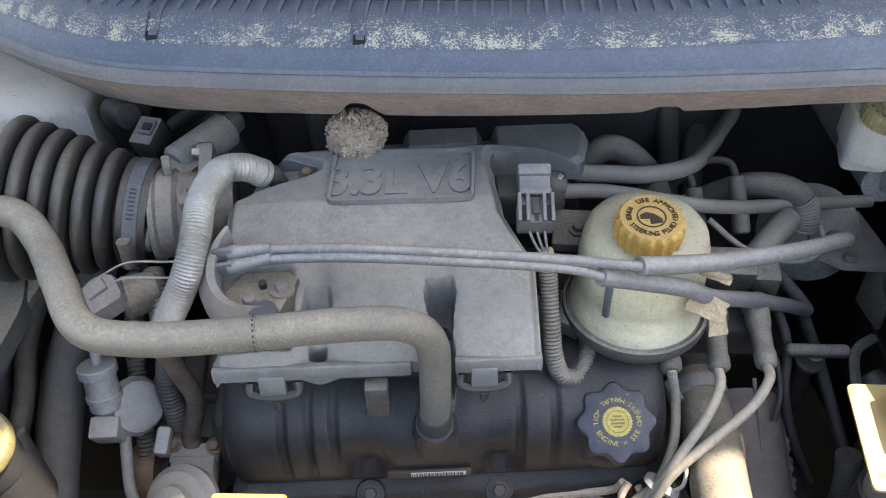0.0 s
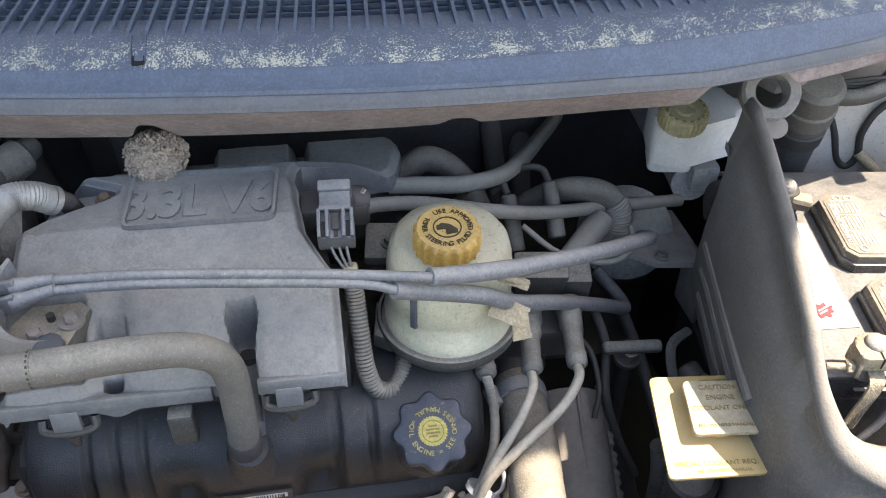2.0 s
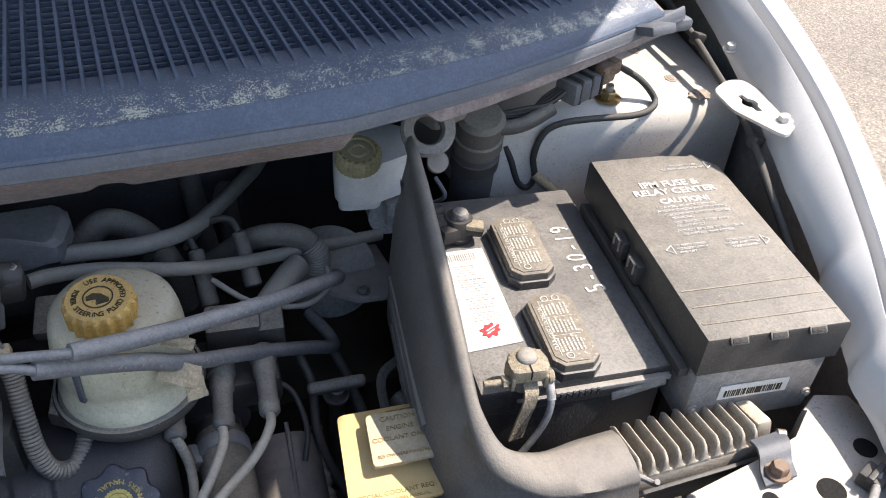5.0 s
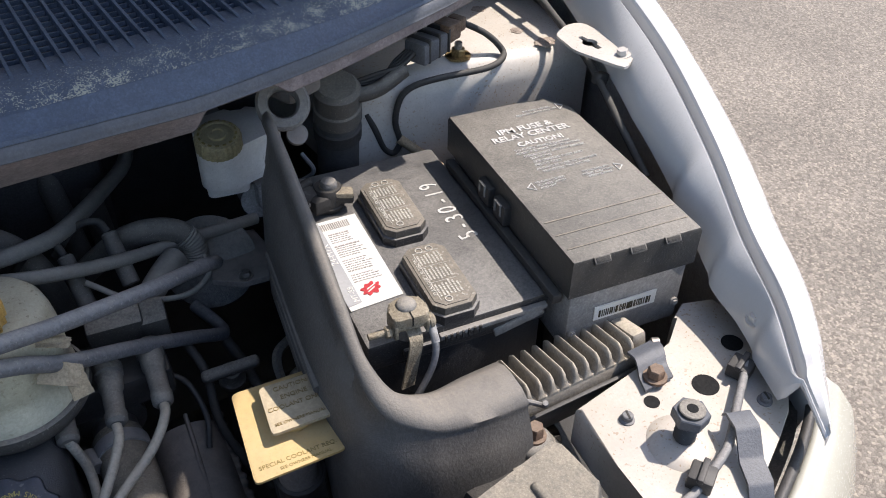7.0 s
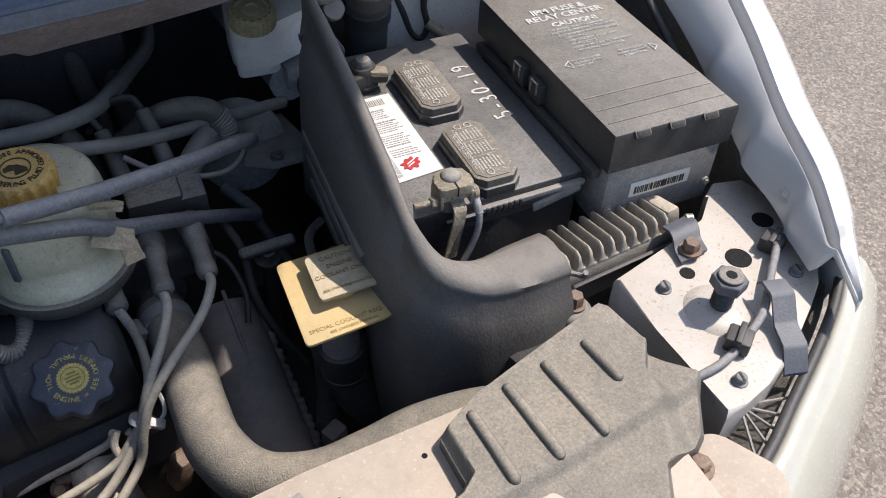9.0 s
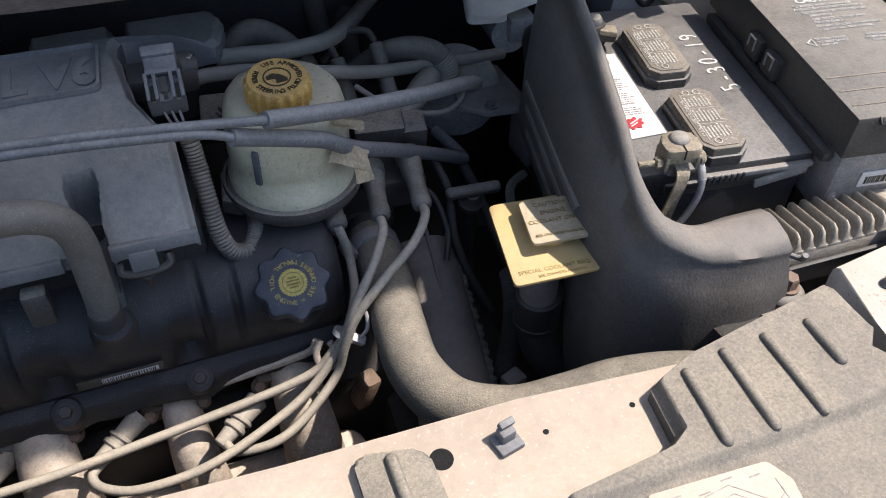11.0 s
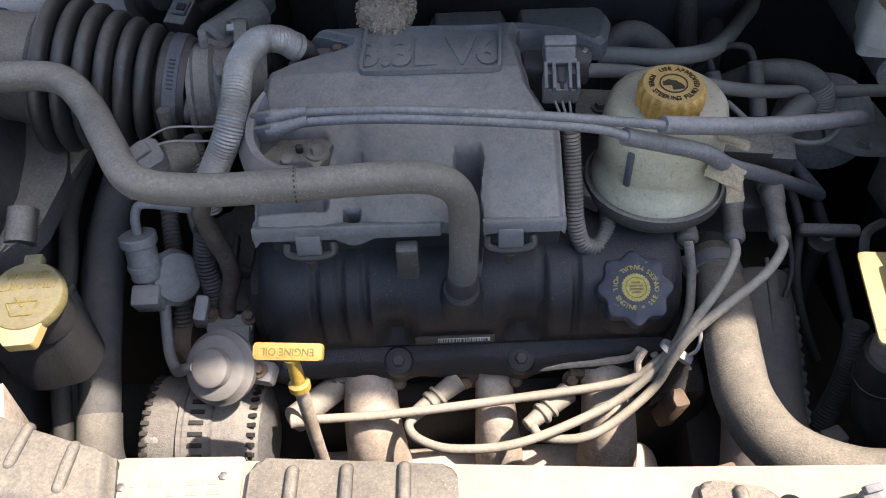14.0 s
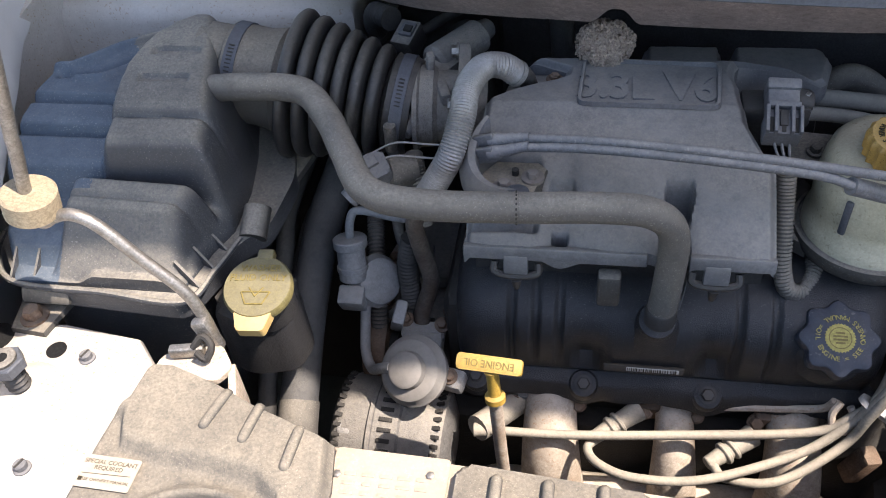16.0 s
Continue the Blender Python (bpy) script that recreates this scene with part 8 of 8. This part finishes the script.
for p, q in (((0.7085, 0.230), (0.7045, 0.176)), ((0.742, 0.236), (0.740, 0.175)), ((0.777, 0.238), (0.777, 0.174)), ((0.814, 0.238), (0.8145, 0.203))):
    bm = add_tube(B(), [(*p, 0.8325), (p[0] * 0.9 + q[0] * 0.1, p[1] * 0.9 + q[1] * 0.1, 0.8345), (p[0] * 0.1 + q[0] * 0.9, p[1] * 0.1 + q[1] * 0.9, 0.8345), (*q, 0.8325)], 0.0042, 10)
    part("rib", bm, M["duct_dusty"], rc)
bm = add_prism(B(), rounded([(0.640, 0.163), (0.722, 0.158), (0.730, 0.142), (0.722, 0.10), (0.636, 0.10)], 0.003), 0.8285, 0.8292)
stk = part("sticker", bm, M["label_cream"], rc, "worn cream service diagram sticker")
bm = B()
dia = [(0.648, 0.120), (0.672, 0.150), (0.690, 0.152), (0.712, 0.132), (0.720, 0.136), (0.720, 0.146)]
for a, b in zip(dia, dia[1:]):
    add_rod(bm, (*a, 0.8292), (*b, 0.8292), 0.0004, seg=5)
    add_rod(bm, (a[0], a[1] - 0.006, 0.8293), (b[0], b[1] - 0.006, 0.8292), 0.0003, seg=5)
for k in range(4):
    add_box(bm, (0.655 + 0.018 * k, 0.156 - 0.004 * (k % 2), 0.8293), (0.008, 0.0010, 0.0003))
part("print", bm, M["print_faded"], stk)
lug = thing("cover_bolt_plate", "cream steel plate with a bolt at the cover's end", "bracket", (0.85, 0.12, 0.79))
part("plate", add_prism(B(), rounded([(0.795, 0.158), (0.868, 0.150), (0.888, 0.100), (0.850, 0.05), (0.765, 0.05)], 0.01), 0.789, 0.7935, 0.001), M["beige"], lug)
part("bolt", add_bolt(B(), (0.836, 0.1325, 0.795), r=0.0075, h=0.009, washer=1.5), M["rust"], lug)

lc = thing("radiator_cover", "dusty black plastic radiator cover with a coolant sticker", "radiator cover", (0.02, 0.24, 0.79))


def lc_l(y):
    return interp(y, [(0.10, -0.070), (0.235, -0.064), (0.288, -0.060), (0.304, -0.049), (0.330, -0.046), (0.340, -0.038)])


def lc_r(y):
    return interp(y, [(0.10, 0.123), (0.25, 0.123), (0.284, 0.117), (0.306, 0.056), (0.320, 0.026), (0.334, -0.015), (0.340, -0.034)])


def lc_z(x, y):
    """A low shelf with the sticker, a raised shoulder above it, and the rim of a round opening."""
    foot = interp(x, [(-0.075, 0.30), (-0.044, 0.288), (-0.036, 0.267), (-0.002, 0.257), (0.035, 0.256), (0.071, 0.248), (0.090, 0.232), (0.098, 0.16), (0.123, 0.06)])
    z = 0.8195 + 0.0095 * smooth01((y - foot + 0.006) / 0.016)
    d = math.hypot(x - 0.040, y - 0.170)
    z += 0.004 * math.exp(-((d - 0.069) / 0.004) ** 2) - 0.010 * smooth01((0.066 - d) / 0.004)
    e = min(x - lc_l(y), lc_r(y) - x, (0.341 - y) * 0.9)
    return z - 0.010 * (1 - smooth01(e / 0.008)) + 0.0006 * noise.noise((x * 30, y * 30, 2))


bm = add_field(B(), [0.10 + 0.24 * i / 110 for i in range(111)], lc_l, lc_r, lc_z, 90, lambda x, y: 0.795)
part("body", bm, M["duct_dusty"], lc, angle=40)
part("arch_opening", add_lathe(B(), [(0.060, 0.0), (0.060, 0.001), (0, 0.001)], pose(0.040, 0.170, 0.8135), 40), M["grime_shade"], lc)
for p, q in (((0.030, 0.313), (0.022, 0.285)), ((0.058, 0.303), (0.054, 0.276)), ((0.092, 0.288), (0.090, 0.258))):
    bm = add_tube(B(), [(*p, 0.826), (p[0] * 0.9 + q[0] * 0.1, p[1] * 0.9 + q[1] * 0.1, 0.8285), (p[0] * 0.1 + q[0] * 0.9, p[1] * 0.1 + q[1] * 0.9, 0.8285), (*q, 0.826)], 0.0042, 10)
    part("rib", bm, M["duct_dusty"], lc)
sm2 = pose(-0.0360, 0.2440, 0.8212, 0, 0, -2)
stk = part("sticker", put(add_prism(B(), rounded([(-0.0215, -0.0125), (0.0215, -0.0125), (0.0215, 0.0125), (-0.0215, 0.0125)], 0.002), 0, 0.0006), sm2), M["label_cream"], lc, "cream coolant sticker with grey lettering")
bm = add_text(B(), "SPECIAL COOLANT", sm2 @ pose(0, 0.0075, 0.0006), 0.0046, 0.0002)
add_text(bm, "REQUIRED", sm2 @ pose(0, 0.0030, 0.0006), 0.0046, 0.0002)
add_text(bm, "SEE OWNER'S MANUAL", sm2 @ pose(0.002, -0.0065, 0.0006), 0.0034, 0.0002)
add_box(bm, sm2 @ Vector((0, -0.0015, 0.0008)), (0.036, 0.0004, 0.0003))
add_box(bm, sm2 @ Vector((-0.0172, -0.0065, 0.0008)), (0.003, 0.003, 0.0003))
part("lettering", bm, M["print_dark"], stk)

for x0, x1, yb, yt, ribs_, label in ((0.203, 0.336, 0.08, 0.279, (0.232, 0.266, 0.302), "dusty black plastic pad with three ribs on the radiator support"), (0.480, 0.530, 0.08, 0.254, (0.505,), "small dusty black plastic pad on the radiator support")):
    pad = thing("cover_pad", label, "cover pad", ((x0 + x1) / 2, 0.18, 0.8135))
    part("body", add_prism(B(), rounded([(x0, yb), (x1, yb), (x1 - 0.001, yt - 0.010), (x0 + 0.002, yt)], 0.009), 0.811, 0.8215, 0.004, seg=3), M["duct_dusty"], pad)
    for x in ribs_:
        bm = add_tube(B(), [(x, yt - 0.011, 0.8205), (x, yt - 0.016, 0.823), (x, yt - 0.06, 0.823), (x, yt - 0.066, 0.8205)], 0.0042, 10)
        part("rib", bm, M["duct_dusty"], pad)
idp = thing("identification_plate", "cream painted identification plate riveted to the radiator support", "plate", (0.158, 0.245, 0.814))
part("plate", add_prism(B(), rounded([(0.118, 0.286), (0.199, 0.284), (0.199, 0.20), (0.120, 0.20)], 0.003), 0.8132, 0.8150, 0.0004), M["beige"], idp)
for x, y in ((0.123, 0.2645), (0.187, 0.270)):
    part("rivet", add_bolt(B(), (x, y, 0.8150), r=0.003, h=0.002, washer=0), M["steel"], idp)
random.seed(5)
for k in range(4):
    for j in range(5):
        part("stamped_bar", add_box(B(), (0.132 + 0.0125 * j, 0.266 - 0.007 * k, 0.8151), (random.uniform(0.006, 0.010), 0.0028, 0.0008), bev=0.0003), M["beige"], idp)
clipf = thing("retainer_clip", "dark plastic retainer clip on the radiator support", "clip", (0.580, 0.235, 0.8135))
bm = add_box(B(), (0.580, 0.2325, 0.8155), (0.018, 0.016, 0.005), (0, 0, 12), 0.0012)
add_box(bm, (0.580, 0.2355, 0.821), (0.011, 0.009, 0.011), (0, 0, 12), 0.0015)
add_box(bm, (0.581, 0.2385, 0.828), (0.011, 0.005, 0.006), (16, 0, 12), 0.001)
part("body", bm, M["conn_grey"], clipf)
for x, y, r in ((0.5365, 0.2365, 0.0078), (0.608, 0.232, 0.002), (0.672, 0.231, 0.002)):
    solo("drain_hole", add_lathe(B(), [(r, 0), (r, 0.0006), (0, 0.0006)], pose(x, y, 0.8133), 28), M["void"], "round dark hole in the radiator support", "hole", kind="structure")

# ---- headlamp panel details ----
def panel_screw(x, y, z=0.789):
    s = thing("panel_screw", "dull slotted screw in the white panel", "screw", (x, y, z), "panel screws")
    part("head", add_lathe(B(), [(0, 0), (0.0066, 0), (0.0066, 0.0012), (0.0048, 0.002), (0.0048, 0.0062), (0.004, 0.007), (0, 0.007)], pose(x, y, z), 20), M["conn_grey"], s)
    part("slot", add_box(B(), (x, y, z + 0.0068), (0.0085, 0.0018, 0.0012), (0, 0, 70)), M["grime_shade"], s)
    return s


for x, y in ((0.940, 0.2745), (0.922, 0.172), (1.054, 0.229)):
    panel_screw(x, y)
panel_screw(-0.113, 0.354, 0.800)
panel_screw(-0.115, 0.252, 0.800)
for x, y, r, z in ((1.024, 0.268, 0.0118, 0.789), (0.971, 0.278, 0.0068, 0.789), (-0.144, 0.360, 0.0085, 0.800), (-0.205, 0.368, 0.016, 0.800), (1.082, 0.292, 0.010, 0.789)):
    solo("panel_hole", add_lathe(B(), [(r, -0.001), (r, 0.0006), (0, 0.0006)], pose(x, y, z), 28), M["void"], "round dark hole in the white headlamp panel", "hole", kind="structure")
for x, y, z in ((0.9625, 0.2335, 0.789), (-0.150, 0.318, 0.800)):
    hb = thing("bump_stop", "black hexagonal screw-in hood bump stop", "bump stop", (x, y, z), "hood bump stops")
    prof = [(0.014, 0.0), (0.011, 0.003)] + [((0.0070 if k % 2 else 0.0092), 0.004 + 0.0026 * k) for k in range(10)] + [(0.0075, 0.031)]
    part("spring_neck", add_lathe(B(), prof, pose(x, y, z), 24), M["black"], hb)
    part("hex_head", add_lathe(B(), [(0, 0.030), (0.0150, 0.030), (0.0150, 0.0385), (0.0140, 0.0395), (0, 0.0395)], pose(x, y, z, 0, 0, 12), 6), M["seal"], hb)
    part("collar", add_lathe(B(), [(0.0105, 0.0393), (0.0105, 0.0418), (0.0098, 0.0424), (0.0045, 0.0424), (0.0042, 0.040), (0, 0.040)], pose(x, y, z), 24), M["black_dusty"], hb)
    part("socket", add_lathe(B(), [(0, 0.0401), (0.0046, 0.0401), (0.0046, 0.0425), (0, 0.0425)], pose(x, y, z), 18), M["void"], hb)
    solo("raised_boss", add_lathe(B(), [(0.030, 0.0), (0.026, 0.004), (0.016, 0.007), (0, 0.007)], pose(x, y, z - 0.001), 32), M["white"], "white painted boss under the bump stop", "panel boss", kind="structure")
harn = thing("lamp_harness", "grey lamp wire held by black clips", "wire", (0.99, 0.22, 0.79))
part("wire", add_tube(B(), [(1.063, 0.262, 0.801), (1.050, 0.252, 0.800), (1.020, 0.232, 0.800), (0.985, 0.208, 0.800), (0.955, 0.197, 0.797), (0.938, 0.193, 0.794), (0.918, 0.190, 0.793), (0.893, 0.192, 0.790), (0.87, 0.20, 0.78)], 0.0038, 10), M["cable"], harn)
for x, y, r in ((1.058, 0.262, 20), (0.946, 0.198, 30)):
    c = part("clip", add_box(B(), (x, y, 0.797), (0.020, 0.020, 0.014), (0, 0, r), 0.002), M["black"], harn)
    part("bar", add_box(B(), (x, y, 0.805), (0.024, 0.005, 0.005), (0, 0, r), 0.001), M["black"], c)
lb = thing("lamp_bracket", "black curved steel bracket by the headlamp", "bracket", (0.99, 0.185, 0.78))
bm = B()
path = [Vector(p) for p in ((1.006, 0.225, 0.806), (1.005, 0.221, 0.811), (1.000, 0.207, 0.8115), (0.9985, 0.204, 0.810), (0.992, 0.191, 0.797), (0.990, 0.188, 0.7955), (0.981, 0.171, 0.7950), (0.979, 0.168, 0.793), (0.974, 0.157, 0.778))]
rows = [[bm.verts.new(p + Vector((dx, -dx * 0.4, dz))) for dx, dz in ((-0.0095, 0), (0.0095, 0), (0.0095, 0.003), (-0.0095, 0.003))] for p in path]
for a, b in zip(rows, rows[1:]):
    for k in range(4):
        bm.faces.new((a[k], b[k], b[(k + 1) % 4], a[(k + 1) % 4]))
bm.faces.new(rows[0])
bm.faces.new(rows[-1])
part("strap", bm, M["seal"], lb)
# headlamp body: ribs under the panel and the outer lens
lamp = thing("headlamp", "cloudy cream headlamp lens with black ribs behind it", "headlamp", (1.0, 0.14, 0.70))
bm = B()
rows = []
edge = glide([(1.118, 0.224, 0.790), (1.078, 0.193, 0.777), (1.022, 0.165, 0.775), (0.958, 0.138, 0.772), (0.905, 0.116, 0.770), (0.82, 0.09, 0.765), (0.74, 0.075, 0.76)], 6)
for i, c in enumerate(edge):
    o = Vector((0.62, -0.78, 0)).lerp(Vector((0.1, -1, 0)), min(1, i / 30)).normalized()
    rows.append([bm.verts.new(c + o * a + Vector((0, 0, b))) for a, b in ((-0.004, -0.03), (0, -0.002), (0.004, 0.0), (0.018, -0.008), (0.036, -0.03), (0.055, -0.08), (0.068, -0.16), (0.06, -0.28))])
for a, b in zip(rows, rows[1:]):
    for k in range(7):
        bm.faces.new((a[k], b[k], b[k + 1], a[k + 1]))
part("lens", bm, M["lamp_shell"], lamp, angle=60)
part("rim", add_tube(B(), [c + Vector((-0.003, 0.004, 0.001)) for c in edge[:28]], 0.0046, 10, 1), M["black"], lamp)
bm = B()
inner = [Vector((c.x - 0.005, c.y + 0.010, 0.762)) for c in edge[:28]]
hub = [Vector((min(c.x - 0.02, 1.06), c.y + 0.045, 0.742)) for c in edge[:28]]
vi, vh = [bm.verts.new(v) for v in inner], [bm.verts.new(v) for v in hub]
for i in range(27):
    bm.faces.new((vi[i], vi[i + 1], vh[i + 1], vh[i]))
bmesh.ops.solidify(bm, geom=bm.faces[:], thickness=0.004)
part("housing_shelf", bm, M["black_dusty"], lamp)
for x, y in ((0.966, 0.149), (0.948, 0.139), (0.932, 0.132), (0.915, 0.126), (0.898, 0.124)):
    bm = add_rod(B(), (0.921 + (x - 0.921) * 0.1, 0.163 + (y - 0.163) * 0.1, 0.768), (x, y, 0.764), 0.0014, seg=6)
    part("rib", bm, M["fuse_base"], lamp)
part("body", add_box(B(), (0.95, 0.185, 0.69), (0.16, 0.06, 0.09), (0, 0, 18), 0.01), M["black"], lamp)
# keyhole bracket on the fender and its bolts
kb = thing("fender_bracket", "white steel bracket with a keyhole on the fender", "bracket", (1.155, 0.605, 0.93))


def slotted_plate(outline, c, z, thick, n=72):
    """A sheet of steel with a keyhole through it."""
    bm = B()
    rings = []
    for k in range(n):
        a = 2 * math.pi * k / n
        d = Vector((math.cos(a), math.sin(a)))
        slot = 0.0085
        if abs(d.x) < 0.42:
            slot = min(0.0165 / max(abs(d.y), 0.1), 0.0035 / max(abs(d.x), 0.01))
            slot = max(slot, 0.0085)
        far = 0.2
        for p, q in zip(outline, outline[1:] + outline[:1]):
            ex, ey = q[0] - p[0], q[1] - p[1]
            det = d.x * ey - d.y * ex
            if abs(det) > 1e-9:
                s = ((p[0] - c[0]) * ey - (p[1] - c[1]) * ex) / det
                if 0 < s < far:
                    u = ((p[0] - c[0]) * d.y - (p[1] - c[1]) * d.x) / det
                    if -1e-6 <= u <= 1 + 1e-6:
                        far = s
        rings.append([bm.verts.new((c[0] + d.x * r, c[1] + d.y * r, h)) for r, h in ((slot, z), (far, z), (far, z + thick), (slot, z + thick))])
    for p, q in zip(rings, rings[1:] + rings[:1]):
        for k in range(4):
            bm.faces.new((p[k], p[(k + 1) % 4], q[(k + 1) % 4], q[k]))
    bmesh.ops.recalc_face_normals(bm, faces=bm.faces[:])
    return bm


part("plate", slotted_plate(rounded([(1.132, 0.641), (1.160, 0.655), (1.178, 0.650), (1.182, 0.578), (1.172, 0.557), (1.146, 0.540), (1.126, 0.600)], 0.009), (1.152, 0.606), 0.9335, 0.003), M["white"], kb)
for x, y, z in ((1.163, 0.566, 0.9365), (1.196, 0.70, 0.946), (1.086, 0.280, 0.826)):
    fb = thing("fender_bolt", "white painted bolt in the fender flange", "bolt", (x, y, z), "fender bolts")
    part("head", add_bolt(B(), (x, y, z), (-0.2, 0, 0.9), 0.006, 0.007, 1.5), M["white"], fb)
random.seed(77)
for x, y, r in ((1.143, 0.723, 0.009), (1.153, 0.682, 0.014), (1.138, 0.797, 0.010)):
    n = 22
    bm = B()
    pts = [(x + r * random.uniform(0.72, 1.15) * math.cos(6.2832 * k / n), y + r * random.uniform(0.6, 0.95) * math.sin(6.2832 * k / n)) for k in range(n)]
    add_prism(bm, pts, 0.9045, 0.9058)
    add_lathe(bm, [(r * 0.55, 0.0), (r * 0.5, 0.0012), (r * 0.3, 0.0016), (0, 0.0012)], pose(x, y, 0.905), 16)
    solo("tower_hole", bm, M["nest"], "rusty dirt-filled hole in the strut tower", "hole", kind="structure")
# bolt and wire beside the shield
gb = thing("ground_bolt", "rusty ground bolt on a dusty steel tab", "bolt", (0.862, 0.316, 0.76))
part("tab", add_prism(B(), rounded([(0.825, 0.322), (0.868, 0.335), (0.895, 0.312), (0.885, 0.285), (0.855, 0.285)], 0.006), 0.757, 0.762, 0.001), M["duct_dusty"], gb)
part("bushing", add_lathe(B(), [(0.018, -0.002), (0.0180, 0.004), (0.0165, 0.008), (0.0125, 0.0105), (0.009, 0.011), (0, 0.011)], pose(0.872, 0.310, 0.762), 30), M["black_dusty"], gb, "round dusty rubber bushing")
part("bolt", add_bolt(B(), (0.8735, 0.3105, 0.774), r=0.0075, h=0.012, washer=1.35), M["rust"], gb)
part("wire", add_tube(B(), [(0.866, 0.352, 0.792), (0.874, 0.340, 0.790), (0.886, 0.328, 0.789), (0.889, 0.320, 0.792), (0.887, 0.317, 0.800)], 0.0024, 8), M["cable"], gb)
bm = add_box(B(), (0.85, 0.30, 0.70), (0.10, 0.05, 0.12), (0, 0, 10), 0.01)
solo("lamp_bulkhead", bm, M["grime_shade"], "dark sheet metal behind the headlamp", "bulkhead", kind="structure")


# ---- fittings deep in the bay ----
lbr = thing("shield_bracket", "grimy folded steel bracket below the battery shield", "bracket", (0.76, 0.56, 0.66))
part("strap", add_tube(B(), [(0.775, 0.600, 0.690), (0.752, 0.585, 0.688), (0.747, 0.560, 0.672), (0.753, 0.535, 0.650)], 0.0055, 6), M["black_dusty"], lbr)
part("lump", add_box(B(), (0.768, 0.560, 0.668), (0.024, 0.026, 0.022), (20, 15, 30), 0.007, 3), M["black_dusty"], lbr)
part("bolt", add_bolt(B(), (0.772, 0.546, 0.672), (0, -0.5, 0.86), 0.008, 0.012, 1.3), M["black_dusty"], lbr)
solo("wire_conduit", add_corrugated(B(), [(0.700, 0.470, 0.690), (0.703, 0.462, 0.66), (0.700, 0.452, 0.62), (0.690, 0.44, 0.57)], 0.010, 0.0009, 0.004), M["rubber_dark"], "black ribbed conduit beside the transaxle", "wire conduit", angle=70)
hose("cooler_line", [(0.668, 0.60, 0.74), (0.676, 0.575, 0.715), (0.672, 0.545, 0.68), (0.682, 0.52, 0.64), (0.70, 0.50, 0.60)], 0.0045, "rubber_dark", "thin dark cooler line by the dipstick", "pipe")
hose("cooler_line", [(0.712, 0.625, 0.70), (0.722, 0.60, 0.675), (0.728, 0.56, 0.65), (0.735, 0.52, 0.62)], 0.006, "rubber_dark", "dark cooler hose beside the shield")
hose("ground_lead", [(0.640, 0.575, 0.735), (0.655, 0.560, 0.725), (0.660, 0.535, 0.70), (0.652, 0.515, 0.68)], 0.0028, "black", "thin black lead behind the coil", "wire")
hose("heater_pipe", [(0.135, 0.78, 0.86), (0.15, 0.76, 0.84), (0.165, 0.745, 0.80), (0.17, 0.74, 0.74)], 0.014, "rubber_dark", "black heater pipe behind the throttle", "pipe")
hose("loom_branch", [(0.205, 0.735, 0.90), (0.185, 0.745, 0.905), (0.155, 0.755, 0.90), (0.125, 0.745, 0.888), (0.108, 0.722, 0.886)], 0.0055, "rubber_dark", "taped wiring branch behind the throttle", "wire loom")
mb = thing("manifold_bracket", "dark bolted bracket beside the intake chamber", "bracket", (0.47, 0.62, 0.83))
part("plate", add_box(B(), (0.478, 0.612, 0.835), (0.05, 0.04, 0.012), (12, 0, -8), 0.003), M["black_dusty"], mb)
for x, y in ((0.474, 0.606), (0.492, 0.618)):
    part("bolt", add_bolt(B(), (x, y, 0.8425), (0, -0.2, 1), 0.005, 0.006), M["black_dusty"], mb)
hose("fender_tube", [(1.195, 0.86, 0.955), (1.180, 0.76, 0.945), (1.165, 0.68, 0.932), (1.150, 0.60, 0.915), (1.135, 0.53, 0.885), (1.128, 0.47, 0.85)], 0.0042, "rubber_dark", "black washer tube clipped along the inner fender", "tube")
for y in (0.74, 0.58):
    x = interp(y, [(0.53, 1.135), (0.60, 1.150), (0.68, 1.165), (0.76, 1.180)])
    z = interp(y, [(0.53, 0.885), (0.60, 0.915), (0.68, 0.932), (0.76, 0.945)])
    solo("tube_clip", add_box(B(), (x + 0.004, y, z), (0.018, 0.012, 0.014), (0, 20, 12), 0.003), M["black"], "small black clip holding the washer tube", "clip", "tube clips")

# front of the engine, low behind the gas valve
tcov = thing("timing_cover", "grimy cast timing cover with bolts at the engine front", "timing cover", (0.115, 0.585, 0.60))
bm = add_prism(B(), rounded([(0.075, 0.530), (0.155, 0.525), (0.175, 0.60), (0.165, 0.68), (0.085, 0.68), (0.065, 0.60)], 0.02), 0.50, 0.675, 0.012, seg=3, taper=0.03)
part("casting", bm, M["alum_dull"], tcov, angle=50)
for x, y in ((0.082, 0.545), (0.150, 0.540), (0.163, 0.60), (0.078, 0.61)):
    part("bolt", add_bolt(B(), (x, y, 0.674), r=0.006, h=0.007, washer=1.4), M["rust"], tcov)
for k in range(3):
    part("rib", add_box(B(), (0.095 + 0.024 * k, 0.590, 0.678), (0.005, 0.075, 0.012), (0, 0, 4), 0.002), M["alum_dull"], tcov)
hose("vacuum_hose", [(0.085, 0.62, 0.755), (0.098, 0.575, 0.742), (0.122, 0.545, 0.728), (0.140, 0.55, 0.705), (0.150, 0.58, 0.68)], 0.0055, "rubber", "thin dusty vacuum hose above the timing cover")
solo("wire_conduit", add_corrugated(B(), [(0.060, 0.66, 0.76), (0.066, 0.60, 0.735), (0.075, 0.55, 0.700), (0.078, 0.515, 0.655), (0.074, 0.49, 0.60)], 0.0085, 0.0009, 0.004), M["rubber"], "dusty ribbed conduit beside the timing cover", "wire conduit", angle=70)
